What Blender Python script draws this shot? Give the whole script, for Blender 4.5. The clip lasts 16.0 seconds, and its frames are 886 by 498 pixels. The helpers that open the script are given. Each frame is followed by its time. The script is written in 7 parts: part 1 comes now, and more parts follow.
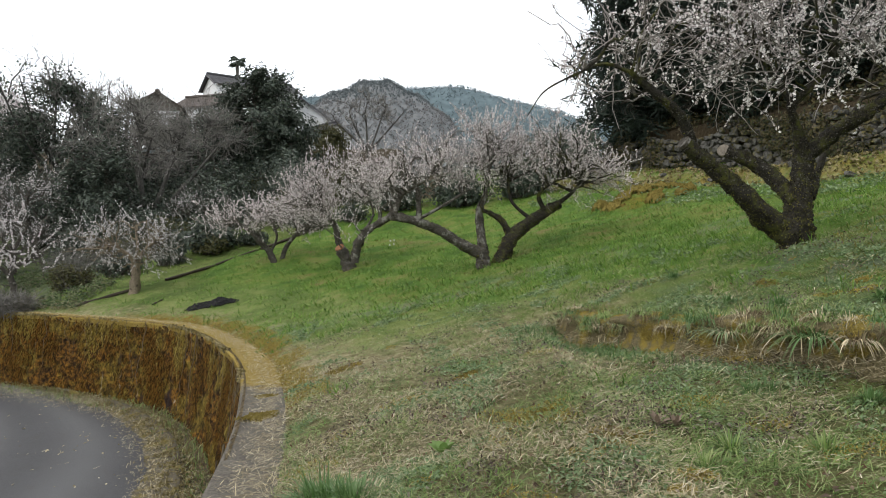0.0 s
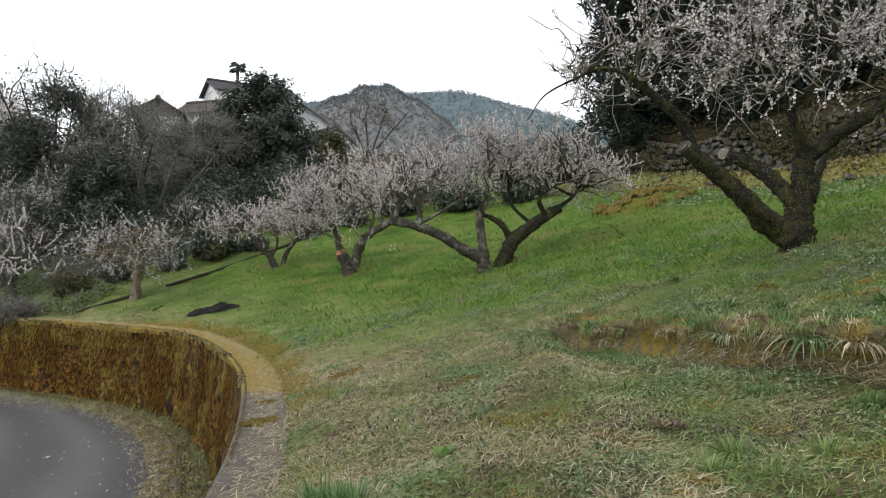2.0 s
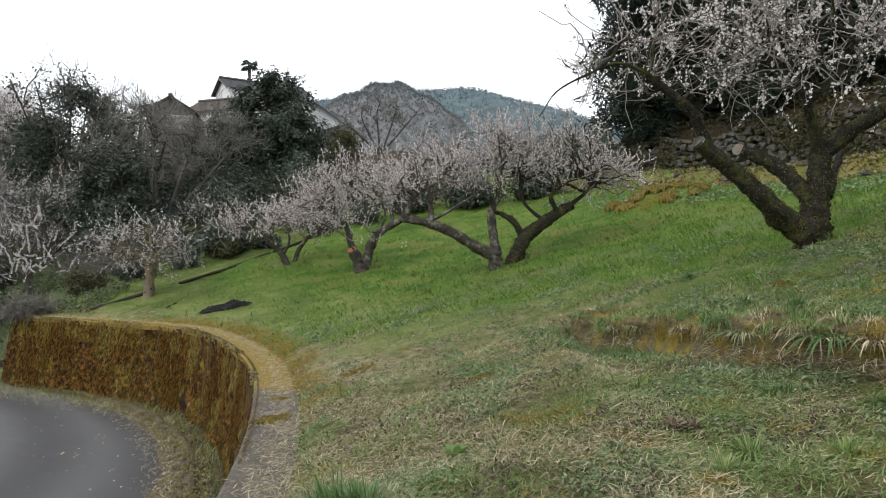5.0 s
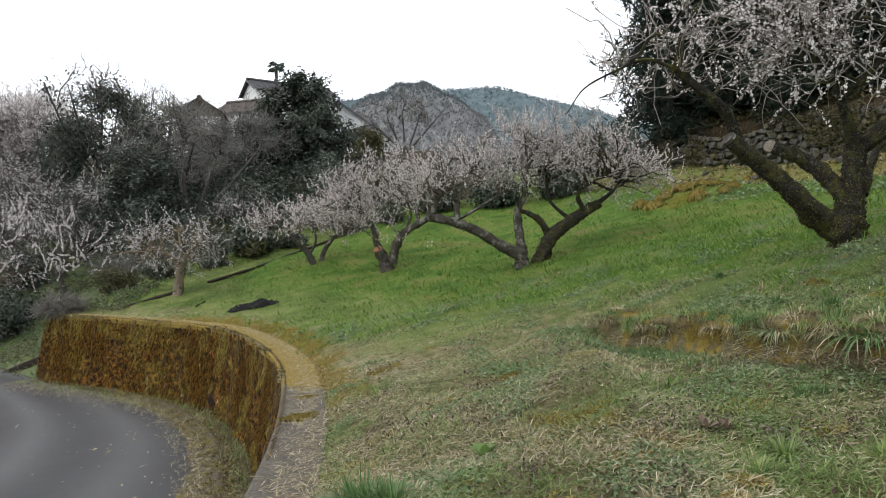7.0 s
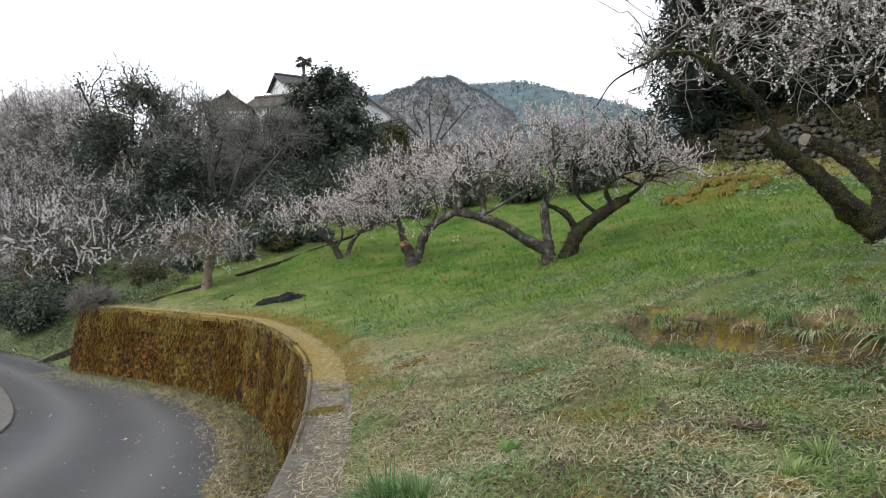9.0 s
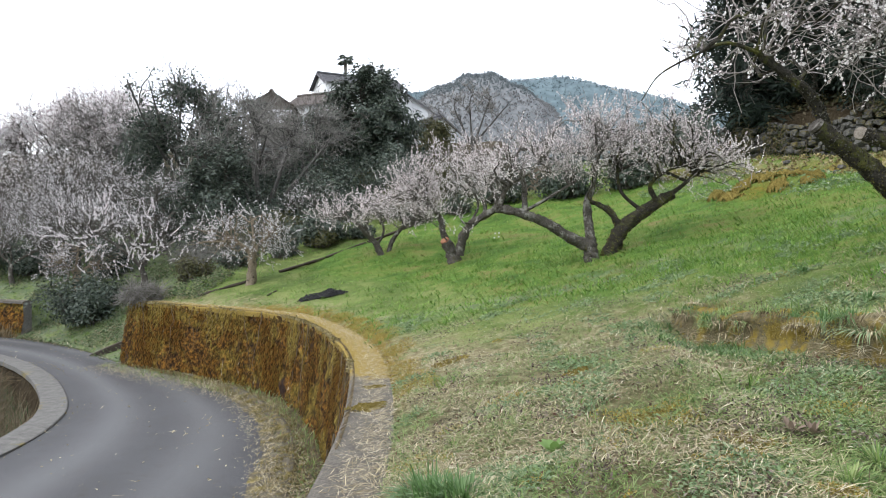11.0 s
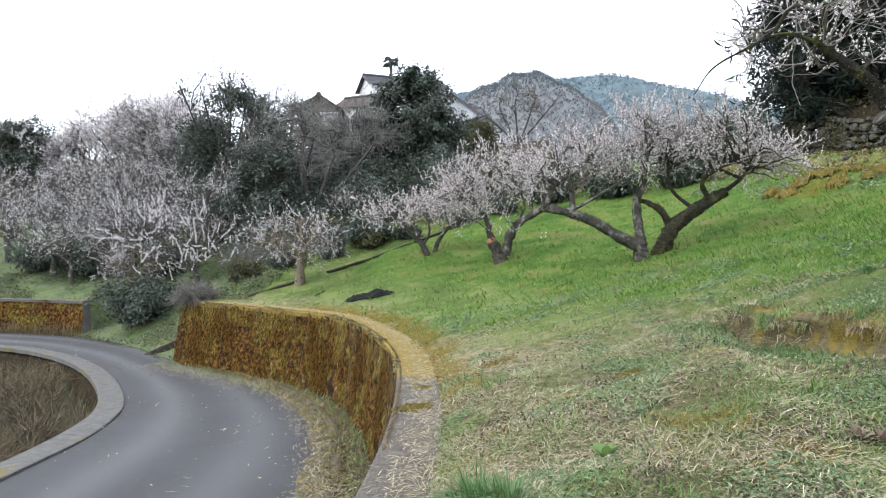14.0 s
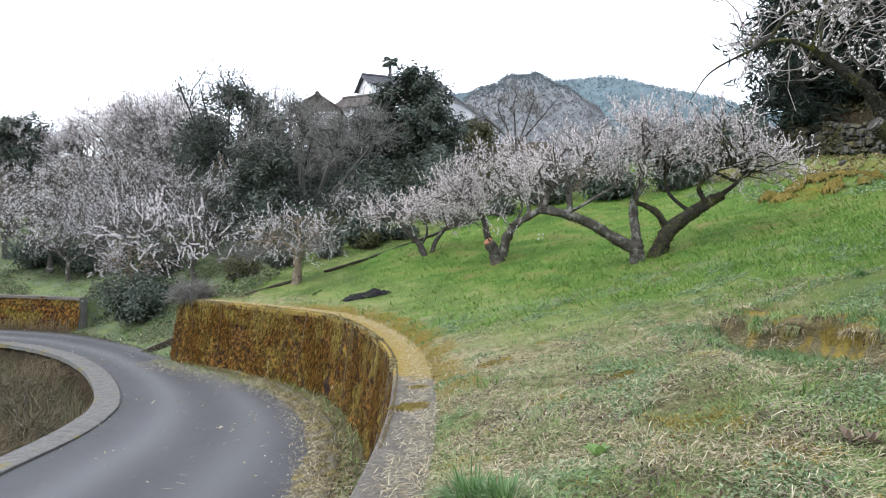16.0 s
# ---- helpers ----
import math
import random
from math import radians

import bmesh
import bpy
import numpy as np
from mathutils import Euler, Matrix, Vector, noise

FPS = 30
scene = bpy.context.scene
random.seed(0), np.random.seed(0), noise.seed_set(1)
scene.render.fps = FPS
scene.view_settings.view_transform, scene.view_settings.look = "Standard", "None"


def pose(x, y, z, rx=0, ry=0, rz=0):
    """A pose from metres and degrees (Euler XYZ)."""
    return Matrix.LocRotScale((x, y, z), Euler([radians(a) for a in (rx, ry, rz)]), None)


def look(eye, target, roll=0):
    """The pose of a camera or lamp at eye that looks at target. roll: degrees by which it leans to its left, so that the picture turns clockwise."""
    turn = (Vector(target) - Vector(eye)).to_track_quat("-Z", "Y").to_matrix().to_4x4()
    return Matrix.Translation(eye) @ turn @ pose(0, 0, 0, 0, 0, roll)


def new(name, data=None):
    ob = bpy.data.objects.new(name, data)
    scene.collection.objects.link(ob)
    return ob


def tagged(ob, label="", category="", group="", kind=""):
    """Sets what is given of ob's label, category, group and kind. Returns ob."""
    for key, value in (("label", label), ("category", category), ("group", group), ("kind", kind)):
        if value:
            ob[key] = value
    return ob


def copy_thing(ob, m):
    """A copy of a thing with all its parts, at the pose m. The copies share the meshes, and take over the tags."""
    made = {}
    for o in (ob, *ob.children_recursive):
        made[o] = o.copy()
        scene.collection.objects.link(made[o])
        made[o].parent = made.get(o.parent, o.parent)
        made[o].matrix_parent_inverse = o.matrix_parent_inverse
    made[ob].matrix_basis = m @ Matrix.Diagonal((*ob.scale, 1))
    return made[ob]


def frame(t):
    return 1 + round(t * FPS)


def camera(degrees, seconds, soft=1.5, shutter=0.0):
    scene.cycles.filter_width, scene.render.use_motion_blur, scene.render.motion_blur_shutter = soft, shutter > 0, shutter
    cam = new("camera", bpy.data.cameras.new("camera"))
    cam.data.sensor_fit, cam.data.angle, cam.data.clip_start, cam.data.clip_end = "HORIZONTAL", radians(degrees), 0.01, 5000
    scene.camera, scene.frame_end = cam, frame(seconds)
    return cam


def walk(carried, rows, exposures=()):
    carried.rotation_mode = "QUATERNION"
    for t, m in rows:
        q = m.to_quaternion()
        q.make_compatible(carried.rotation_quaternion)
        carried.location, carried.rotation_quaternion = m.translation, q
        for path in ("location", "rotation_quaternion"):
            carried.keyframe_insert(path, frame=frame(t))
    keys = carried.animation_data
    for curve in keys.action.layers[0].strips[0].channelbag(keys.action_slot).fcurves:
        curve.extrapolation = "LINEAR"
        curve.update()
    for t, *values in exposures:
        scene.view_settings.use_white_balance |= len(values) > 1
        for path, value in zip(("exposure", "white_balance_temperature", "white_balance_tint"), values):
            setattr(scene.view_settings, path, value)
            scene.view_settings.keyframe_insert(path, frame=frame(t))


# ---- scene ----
# The eye stands on the grass beside the coping of the lower retaining wall, 1.5 m up.
cam = camera(64.61, 16.0, soft=0.9)
# seconds, x, y, z, pitch from straight down, roll, yaw
ROWS = [
    (0, 0, -0, 1.5, 90, 0, 0),
    (0.5, 0.004, 0.004, 1.503, 90.1, 0.18, -0.06),
    (1, 0.007, 0.004, 1.507, 90.23, -0.12, -0.06),
    (1.5, 0.004, -0.001, 1.504, 90.51, -0.06, -0.01),
    (2, 0.001, 0.004, 1.501, 90.37, 0.22, 0.06),
    (2.5, 0.002, 0.002, 1.502, 90.36, 0.36, 0.14),
    (3, -0.002, 0.004, 1.501, 90.3, 0.18, 0.08),
    (3.5, -0.002, -0.006, 1.5, 90.3, 0.29, -0.02),
    (4, -0.001, 0.006, 1.502, 90.15, 0.3, 0.15),
    (6.5, -0.011, 0.044, 1.495, 90.15, 0.37, 2.65),
    (7, -0.014, 0.047, 1.491, 90.13, 0.36, 3.06),
    (7.5, -0.015, 0.059, 1.491, 90.02, 0.26, 3.27),
    (8, -0.013, 0.075, 1.488, 89.94, 0.23, 3.8),
    (8.5, -0.018, 0.081, 1.49, 89.82, 0.09, 4.43),
    (9, -0.022, 0.088, 1.491, 89.7, 0.11, 5.17),
    (11.5, -0.038, 0.121, 1.494, 89.38, 0.13, 9.35),
    (12, -0.04, 0.135, 1.492, 89.37, 0.25, 10.07),
    (12.5, -0.045, 0.14, 1.488, 89.42, 0.41, 10.34),
    (13, -0.045, 0.145, 1.489, 89.66, 0.49, 11.23),
    (13.5, -0.051, 0.156, 1.488, 89.44, 0.42, 11.67),
    (14, -0.055, 0.164, 1.488, 89.48, 0.35, 12.21),
    (14.5, -0.05, 0.144, 1.484, 89.63, 0.35, 12.12),
    (15, -0.052, 0.147, 1.482, 89.64, 0.23, 11.77),
    (15.5, -0.049, 0.11, 1.487, 89.61, -0, 11.86),
    (16, -0.047, 0.118, 1.491, 89.51, -0.22, 11.99),
]
walk(cam, [(t, pose(*p)) for t, *p in ROWS], [(0, 0.31, 6750, 10), (1, 0.21, 6750, 10), (6.5, 0.26, 6680, 10), (9, 0.41, 6600, 10), (11.5, 0.93, 6300, 12), (16, 0.96, 6140, 12)])

# ---- light: a bright overcast sky ----
world = bpy.data.worlds.new("overcast_sky")
scene.world = world
world.use_nodes = True
wn, wl = world.node_tree.nodes, world.node_tree.links
wn.clear()
sky = wn.new("ShaderNodeTexSky")
sky.sky_type, sky.sun_disc = "NISHITA", False
sky.sun_elevation, sky.sun_rotation = radians(48), radians(-60)
sky_bg = wn.new("ShaderNodeBackground")
sky_bg.inputs["Strength"].default_value = 0.06
wl.new(sky.outputs[0], sky_bg.inputs["Color"])
cloud_bg = wn.new("ShaderNodeBackground")
cloud_bg.inputs["Color"].default_value = (0.99, 0.99, 0.985, 1)
cloud_bg.inputs["Strength"].default_value = 0.95
both = wn.new("ShaderNodeAddShader")
wl.new(sky_bg.outputs[0], both.inputs[0])
wl.new(cloud_bg.outputs[0], both.inputs[1])
world_out = wn.new("ShaderNodeOutputWorld")
wl.new(both.outputs[0], world_out.inputs["Surface"])
sun = new("sun", bpy.data.lights.new("sun", "SUN"))
sun.data.energy, sun.data.angle, sun.data.color = 1.1, radians(14), (1.0, 0.96, 0.9)
sun.matrix_world = look((-30, -18, 40), (0, 8, 0))

# ---- the lie of the land ----
def smooth_line(points, n=14):
    """A smooth line through the points of a plan (Catmull-Rom)."""
    p = np.array(points, float)
    p = np.vstack([2 * p[0] - p[1], p, 2 * p[-1] - p[-2]])
    out = []
    for a, b, c, d in zip(p, p[1:], p[2:], p[3:]):
        for s in np.arange(n) / n:
            out.append(0.5 * (2 * b + (c - a) * s + (2 * a - 5 * b + 4 * c - d) * s ** 2 + (3 * b - a - 3 * c + d) * s ** 3))
    out.append(p[-2])
    return np.array(out)


def beside(x, y, line):
    """Signed distance from a plan line (right of its direction is positive) and the distance run along it."""
    p = np.stack([np.ravel(x), np.ravel(y)], 1)
    a, b = line[:-1], line[1:]
    e = b - a
    length = np.linalg.norm(e, axis=1)
    start = np.concatenate([[0], np.cumsum(length)])[:-1]
    best, side, along = np.full(len(p), 1e9), np.ones(len(p)), np.zeros(len(p))
    for i in range(len(a)):
        r = p - a[i]
        s = np.clip(r @ e[i] / length[i] ** 2, 0, 1)
        q = r - s[:, None] * e[i]
        d = np.hypot(q[:, 0], q[:, 1])
        m = d < best
        best[m], along[m] = d[m], (start[i] + s * length[i])[m]
        side[m] = np.where(e[i, 1] * r[:, 0] - e[i, 0] * r[:, 1] >= 0, 1, -1)[m]
    return (best * side).reshape(np.shape(x)), along.reshape(np.shape(x))


def rise(v, a, b):
    s = np.clip((v - a) / (b - a), 0, 1)
    return s * s * (3 - 2 * s)


def waves(x, y):
    """Gentle unevenness."""
    return (np.sin(1.3 * x + 0.7 * y) * np.sin(0.9 * y - 0.4 * x + 1) * 0.5 + np.sin(2.9 * x - 1.7 * y + 2) * np.sin(2.3 * y + 1.1 * x) * 0.3
            + np.sin(6.1 * x + 2.2 * y) * np.sin(5.3 * y - 2.7 * x) * 0.18)


ROAD_Z = -1.65
BANK = smooth_line([(-0.1, -60), (-0.2, -30), (-0.3, -14), (-0.3, -6), (-0.75, 0), (-1.2, 4.2), (-1.8, 7.1), (-2.6, 9.6), (-3.85, 12.1), (-5.2, 13.9), (-7.2, 15.2), (-9.4, 16.3), (-10.6, 17.0),
                    (-13.2, 19.0), (-17.2, 21.3), (-21.5, 21.9), (-26, 21.9), (-32, 21.6), (-45, 21.6), (-80, 22.2), (-150, 24)])
EDGE = smooth_line([(-4.6, -60), (-4.9, -28), (-5.4, -12), (-6.0, -5), (-7.0, 2), (-7.65, 7.9), (-8.2, 10.7), (-9.4, 12.8), (-12.0, 15.5), (-14.9, 17.5), (-18.2, 18.6), (-24, 18.6), (-32, 18.4), (-48, 18.6), (-80, 19), (-150, 20)])
way = np.gradient(EDGE, axis=0)
EDGE = EDGE - 0.16 * np.stack([way[:, 1], -way[:, 0]], 1) / np.hypot(*way.T)[:, None]
# lip of the little bank above the near turf
LIP = smooth_line([(6.5, -4), (4.6, 0.6), (3.35, 2.7), (2.62, 4.0), (2.12, 5.0), (1.72, 6.15), (1.34, 7.4), (1.1, 8.1)])
WALL_FROM, WALL_TO = beside(-0.3, -6, BANK)[1], beside(-10.6, 17.0, BANK)[1]
FAR_FROM, FAR_TO = beside(-17.2, 21.3, BANK)[1], beside(-44, 21.6, BANK)[1]


def lie(x, y):
    """Height of the ground."""
    x, y = np.asarray(x, float), np.asarray(y, float)
    d, along = beside(x, y, BANK)
    up = np.maximum(d, 0)
    right = rise(x, 0.85, 1.3) * rise(-x, -30, -24) * rise(-y, -7.9, -7.0)
    back = rise(y - 0.8 * x, 14, 24)
    back_from, _ = beside(x, y, LIP)
    ending = rise(-y, -8.0, -7.2)
    step = 0.25 * ending * rise(back_from, -0.03, 0.17)
    step = step + np.exp(-(back_from / 0.9) ** 2) * (0.05 * np.exp(-((y - 5) / 0.7) ** 2) - 0.09 * np.exp(-((y - 7.3) / 0.7) ** 2))
    hill = 0.25 * np.minimum(up, 3.2) - 0.05 * right * np.minimum(up, 3.2) + 0.27 * np.clip(up - 3.2, 0, 10.3) + step
    band = 0.42 * rise(x, 2, 5) * rise(up + 0.25 * np.sin(0.8 * y), 13.3, 13.7)
    top = np.clip(up - 13.5, 0, 22)
    wall_top = 1.7 * rise(x, 2, 5) * rise(up, 17.4, 17.7)
    hill = hill + band + (0.27 - 0.17 * rise(x, 2, 5) * (1 - rise(up, 17, 20))) * top + wall_top
    shelf = rise(x, -3.5, -1.5) * rise(0.262 * y - x, 0.0, 1.2) * rise(y, 23.5, 25.5)
    hill = hill * (1 - shelf) + np.minimum(hill, 5.0 + 0.02 * (y - 26)) * shelf
    hill = hill - 0.42 * rise(x, 4.8, 9.0) * rise(up, 6, 12.5) * rise(-up, -40, -26)
    hill = hill + 0.30 * np.exp(-((x - 4.9) / 1.0) ** 2 - ((y - 17.0) / 0.75) ** 2)
    hill = hill - 0.45 * rise(along, WALL_TO, FAR_FROM) * rise(-up, -30, -10)
    walled = np.maximum(rise(-along, -WALL_TO - 0.6, -WALL_TO + 0.3), rise(along, FAR_FROM - 0.3, FAR_FROM + 0.6))
    slope = (hill - ROAD_Z) * rise(d, -0.9, 3.2) + ROAD_Z - 0.12 * (1 - rise(d, -1.3, -0.7))
    hill = hill - 0.07 * (1 - rise(d, 0.1, 0.4))
    cut = np.where(d > -0.12, hill, ROAD_Z - 0.12)
    z = np.where(walled > 0.5, cut, slope)
    e, _ = beside(x, y, EDGE)
    below = np.maximum(-e - 0.5, 0)
    z = np.where(e < -0.25, ROAD_Z - 0.85 * rise(-e, 0.3, 0.5) - 0.10 * np.minimum(below, 25), z)
    near = rise(d, 0, 1.0) + 0.6 * rise(-e, 0.6, 1.2)
    return z + 0.09 * waves(x, y) * near

# ---- materials ----
def material(name, rough=0.9, spec=0.3):
    m = bpy.data.materials.new(name)
    m.use_nodes = True
    n, l = m.node_tree.nodes, m.node_tree.links
    b = n["Principled BSDF"]
    b.inputs["Roughness"].default_value, b.inputs["Specular IOR Level"].default_value = rough, spec
    return m, n, l, b


def place(n, l, world_place=True):
    """World position for the pattern, so that it keeps its true size."""
    return n.new("ShaderNodeNewGeometry").outputs["Position"] if world_place else n.new("ShaderNodeTexCoord").outputs["Object"]


def speckle(n, l, where, scale, detail=5.0, rough=0.6, stretch=None):
    t = n.new("ShaderNodeTexNoise")
    t.inputs["Scale"].default_value, t.inputs["Detail"].default_value, t.inputs["Roughness"].default_value = scale, detail, rough
    if stretch:
        s = n.new("ShaderNodeMapping")
        s.inputs["Scale"].default_value = stretch
        l.new(where, s.inputs["Vector"])
        where = s.outputs[0]
    l.new(where, t.inputs["Vector"])
    return t.outputs["Fac"]


def ramp(n, l, fac, *stops):
    r = n.new("ShaderNodeValToRGB")
    e = r.color_ramp.elements
    e[0].position, e[0].color = stops[0][0], (*stops[0][1], 1)
    e[1].position, e[1].color = stops[-1][0], (*stops[-1][1], 1)
    for p, c in stops[1:-1]:
        e.new(p).color = (*c, 1)
    l.new(fac, r.inputs["Fac"])
    return r.outputs["Color"]


def gate(n, l, fac, lo, hi):
    m = n.new("ShaderNodeMapRange")
    m.inputs["From Min"].default_value, m.inputs["From Max"].default_value = lo, hi
    l.new(fac, m.inputs["Value"])
    return m.outputs[0]


def mix(n, l, fac, a, b, how="MIX"):
    m = n.new("ShaderNodeMix")
    m.data_type, m.blend_type = "RGBA", how
    for socket, v in ((m.inputs[0], fac), (m.inputs[6], a), (m.inputs[7], b)):
        if isinstance(v, (int, float)):
            socket.default_value = v
        elif isinstance(v, tuple):
            socket.default_value = (*v, 1)
        else:
            l.new(v, socket)
    return m.outputs[2]


def relief(n, l, b, fac, strength=0.5, distance=0.02):
    t = n.new("ShaderNodeBump")
    t.inputs["Strength"].default_value, t.inputs["Distance"].default_value = strength, distance
    l.new(fac, t.inputs["Height"])
    l.new(t.outputs[0], b.inputs["Normal"])


def math_node(n, l, how, a, b=0.5):
    m = n.new("ShaderNodeMath")
    m.operation = how
    for socket, v in ((m.inputs[0], a), (m.inputs[1], b)):
        if isinstance(v, (int, float)):
            socket.default_value = v
        else:
            l.new(v, socket)
    return m.outputs[0]


def mottled(name, dark, light, scale=8.0, fine=60.0, rough=0.9, spec=0.25, bump=0.4, stretch=None, local=False, extra=None):
    """A surface mottled at two scales, with relief. extra: (colour, scale, lo, hi) for stains or growth on it."""
    m, n, l, b = material(name, rough, spec)
    w = place(n, l, not local)
    big, small = speckle(n, l, w, scale, stretch=stretch), speckle(n, l, w, fine, 3, stretch=stretch)
    c = ramp(n, l, big, (0.3, dark), (0.7, light))
    c = mix(n, l, 0.55, c, ramp(n, l, small, (0.3, tuple(v * 0.55 for v in dark)), (0.7, tuple(min(1, v * 1.25) for v in light))))
    if extra:
        colour, s, lo, hi = extra
        c = mix(n, l, gate(n, l, speckle(n, l, w, s, 6, 0.65), lo, hi), c, colour)
    l.new(c, b.inputs["Base Color"])
    relief(n, l, b, math_node(n, l, "ADD", big, small), bump)
    return m


def varied(name, colours, rough=0.7, spec=0.3, through_light=0.0):
    """Small loose pieces (leaves, petals, blades): each its own shade."""
    m, n, l, b = material(name, rough, spec)
    pick = n.new("ShaderNodeNewGeometry").outputs["Random Per Island"]
    k = len(colours) - 1
    l.new(ramp(n, l, pick, *[(i / k, c) for i, c in enumerate(colours)]), b.inputs["Base Color"])
    if through_light:
        b.inputs["Subsurface Weight"].default_value = 0
        t, add, out = n.new("ShaderNodeBsdfTranslucent"), n.new("ShaderNodeMixShader"), n["Material Output"]
        l.new(ramp(n, l, pick, *[(i / k, c) for i, c in enumerate(colours)]), t.inputs["Color"])
        add.inputs[0].default_value = through_light
        l.new(b.outputs[0], add.inputs[1])
        l.new(t.outputs[0], add.inputs[2])
        l.new(add.outputs[0], out.inputs["Surface"])
    return m


BARK = mottled("plum_bark", (0.020, 0.017, 0.014), (0.135, 0.124, 0.108), 9, 50, 0.95, 0.15, 1.0, extra=((0.26, 0.255, 0.23), 6.0, 0.54, 0.64))
MOSSY_BARK = mottled("mossy_bark", (0.008, 0.0075, 0.0065), (0.060, 0.056, 0.046), 16, 60, 0.95, 0.12, 1.0, extra=((0.085, 0.090, 0.026), 6.0, 0.50, 0.66))
LICHEN = mottled("pale_lichen", (0.25, 0.25, 0.22), (0.42, 0.42, 0.38), 20, 90)
TWIG = mottled("plum_twigs", (0.14, 0.125, 0.12), (0.36, 0.33, 0.315), 6, 40, 0.9, 0.2, 0.2)
GREY_TWIG = mottled("grey_twigs", (0.105, 0.102, 0.094), (0.26, 0.25, 0.232), 3, 20, 0.9, 0.2, 0.2)
CUT_WOOD = mottled("cut_wood", (0.13, 0.115, 0.095), (0.28, 0.25, 0.21), 14, 60)
RED_CUT = mottled("reddish_cut_wood", (0.24, 0.10, 0.055), (0.36, 0.18, 0.10), 14, 60)
PETAL = varied("white_plum_petals", [(0.66, 0.61, 0.62), (0.82, 0.80, 0.80), (0.88, 0.87, 0.87), (0.52, 0.44, 0.45)], 0.7, 0.2, 0.4)
PINK_PETAL = varied("greyish_plum_petals", [(0.54, 0.51, 0.51), (0.72, 0.70, 0.70), (0.84, 0.83, 0.83), (0.36, 0.33, 0.33)], 0.7, 0.2, 0.3)
ROSY_PETAL = varied("pinkish_plum_petals", [(0.60, 0.53, 0.53), (0.76, 0.71, 0.71), (0.86, 0.83, 0.83), (0.42, 0.35, 0.35)], 0.7, 0.2, 0.35)
FOREST_TWIG = mottled("dull_dark_twigs", (0.036, 0.036, 0.033), (0.115, 0.112, 0.102), 3, 20, 0.9, 0.2, 0.2)
DARK_LEAF = varied("dark_evergreen_leaves", [(0.014, 0.024, 0.018), (0.042, 0.062, 0.045), (0.115, 0.140, 0.115), (0.052, 0.074, 0.042)], 0.5, 0.3, 0.1)
DEAD_WEED = varied("withered_brown_weeds", [(0.045, 0.034, 0.027), (0.13, 0.105, 0.085), (0.28, 0.25, 0.21), (0.085, 0.065, 0.045)], 0.9, 0.1, 0.15)
MOSS_TUFT = varied("mustard_moss_tufts", [(0.22, 0.17, 0.040), (0.34, 0.26, 0.065), (0.42, 0.34, 0.11), (0.16, 0.14, 0.045)], 0.95, 0.05, 0.1)
HOLLOW_STALK = varied("pale_brown_stalks", [(0.13, 0.10, 0.065), (0.27, 0.23, 0.16), (0.07, 0.05, 0.032), (0.13, 0.13, 0.06)], 0.85, 0.2, 0.2)
BEND_WEED = varied("dull_green_weeds", [(0.045, 0.08, 0.03), (0.085, 0.125, 0.055), (0.135, 0.16, 0.085), (0.19, 0.175, 0.11)], 0.7, 0.3, 0.2)
FRESH_LEAF = varied("fresh_leaves", [(0.10, 0.19, 0.045), (0.15, 0.25, 0.07), (0.20, 0.31, 0.10)], 0.5, 0.4, 0.3)
IVY_LEAF = varied("dull_ivy_and_dead_weeds", [(0.020, 0.026, 0.014), (0.05, 0.055, 0.022), (0.09, 0.075, 0.03), (0.13, 0.11, 0.075)], 0.7, 0.25, 0.1)
OLIVE_LEAF = varied("olive_leaves", [(0.05, 0.055, 0.014), (0.09, 0.085, 0.025), (0.03, 0.04, 0.015)], 0.6, 0.4, 0.15)
CEDAR_LEAF = varied("cedar_needles", [(0.006, 0.012, 0.009), (0.014, 0.026, 0.018), (0.028, 0.042, 0.030)], 0.7, 0.3, 0.05)
DRY_STALK = varied("dry_stalks", [(0.16, 0.12, 0.07), (0.26, 0.21, 0.13), (0.10, 0.075, 0.045), (0.20, 0.17, 0.11)], 0.85, 0.2, 0.2)
STRAW = varied("dry_straw", [(0.38, 0.32, 0.18), (0.62, 0.55, 0.37), (0.13, 0.10, 0.055), (0.54, 0.49, 0.35), (0.25, 0.21, 0.12), (0.70, 0.65, 0.50)], 0.85, 0.2, 0.2)
GRASS = varied("short_grass_blades", [(0.055, 0.12, 0.028), (0.18, 0.29, 0.080), (0.28, 0.35, 0.13), (0.13, 0.215, 0.070), (0.44, 0.46, 0.24)], 0.6, 0.3, 0.3)
GREY_GRASS = varied("grey_green_weeds", [(0.10, 0.16, 0.070), (0.20, 0.285, 0.145), (0.15, 0.225, 0.10), (0.31, 0.375, 0.23)], 0.6, 0.3, 0.2)
LUSH = varied("lush_leaf_blades", [(0.06, 0.13, 0.035), (0.10, 0.19, 0.06), (0.15, 0.24, 0.09)], 0.45, 0.45, 0.25)
# mountain floors: distance haze is mixed into these two base colours
HAZY_HEATH = mottled("haze_tinted_mountain_floor", (0.150, 0.164, 0.172), (0.178, 0.186, 0.190), 0.05, 0.4, 0.95, 0.1, 0.0)
HAZY_FAR_HEATH = mottled("haze_tinted_ridge_floor", (0.10, 0.14, 0.156), (0.122, 0.165, 0.182), 0.02, 0.1, 0.95, 0.1, 0.0)
OLIVE_GRASS = varied("olive_orchard_grass", [(0.13, 0.155, 0.038), (0.20, 0.205, 0.055), (0.26, 0.24, 0.09), (0.11, 0.15, 0.05)], 0.7, 0.3, 0.3)
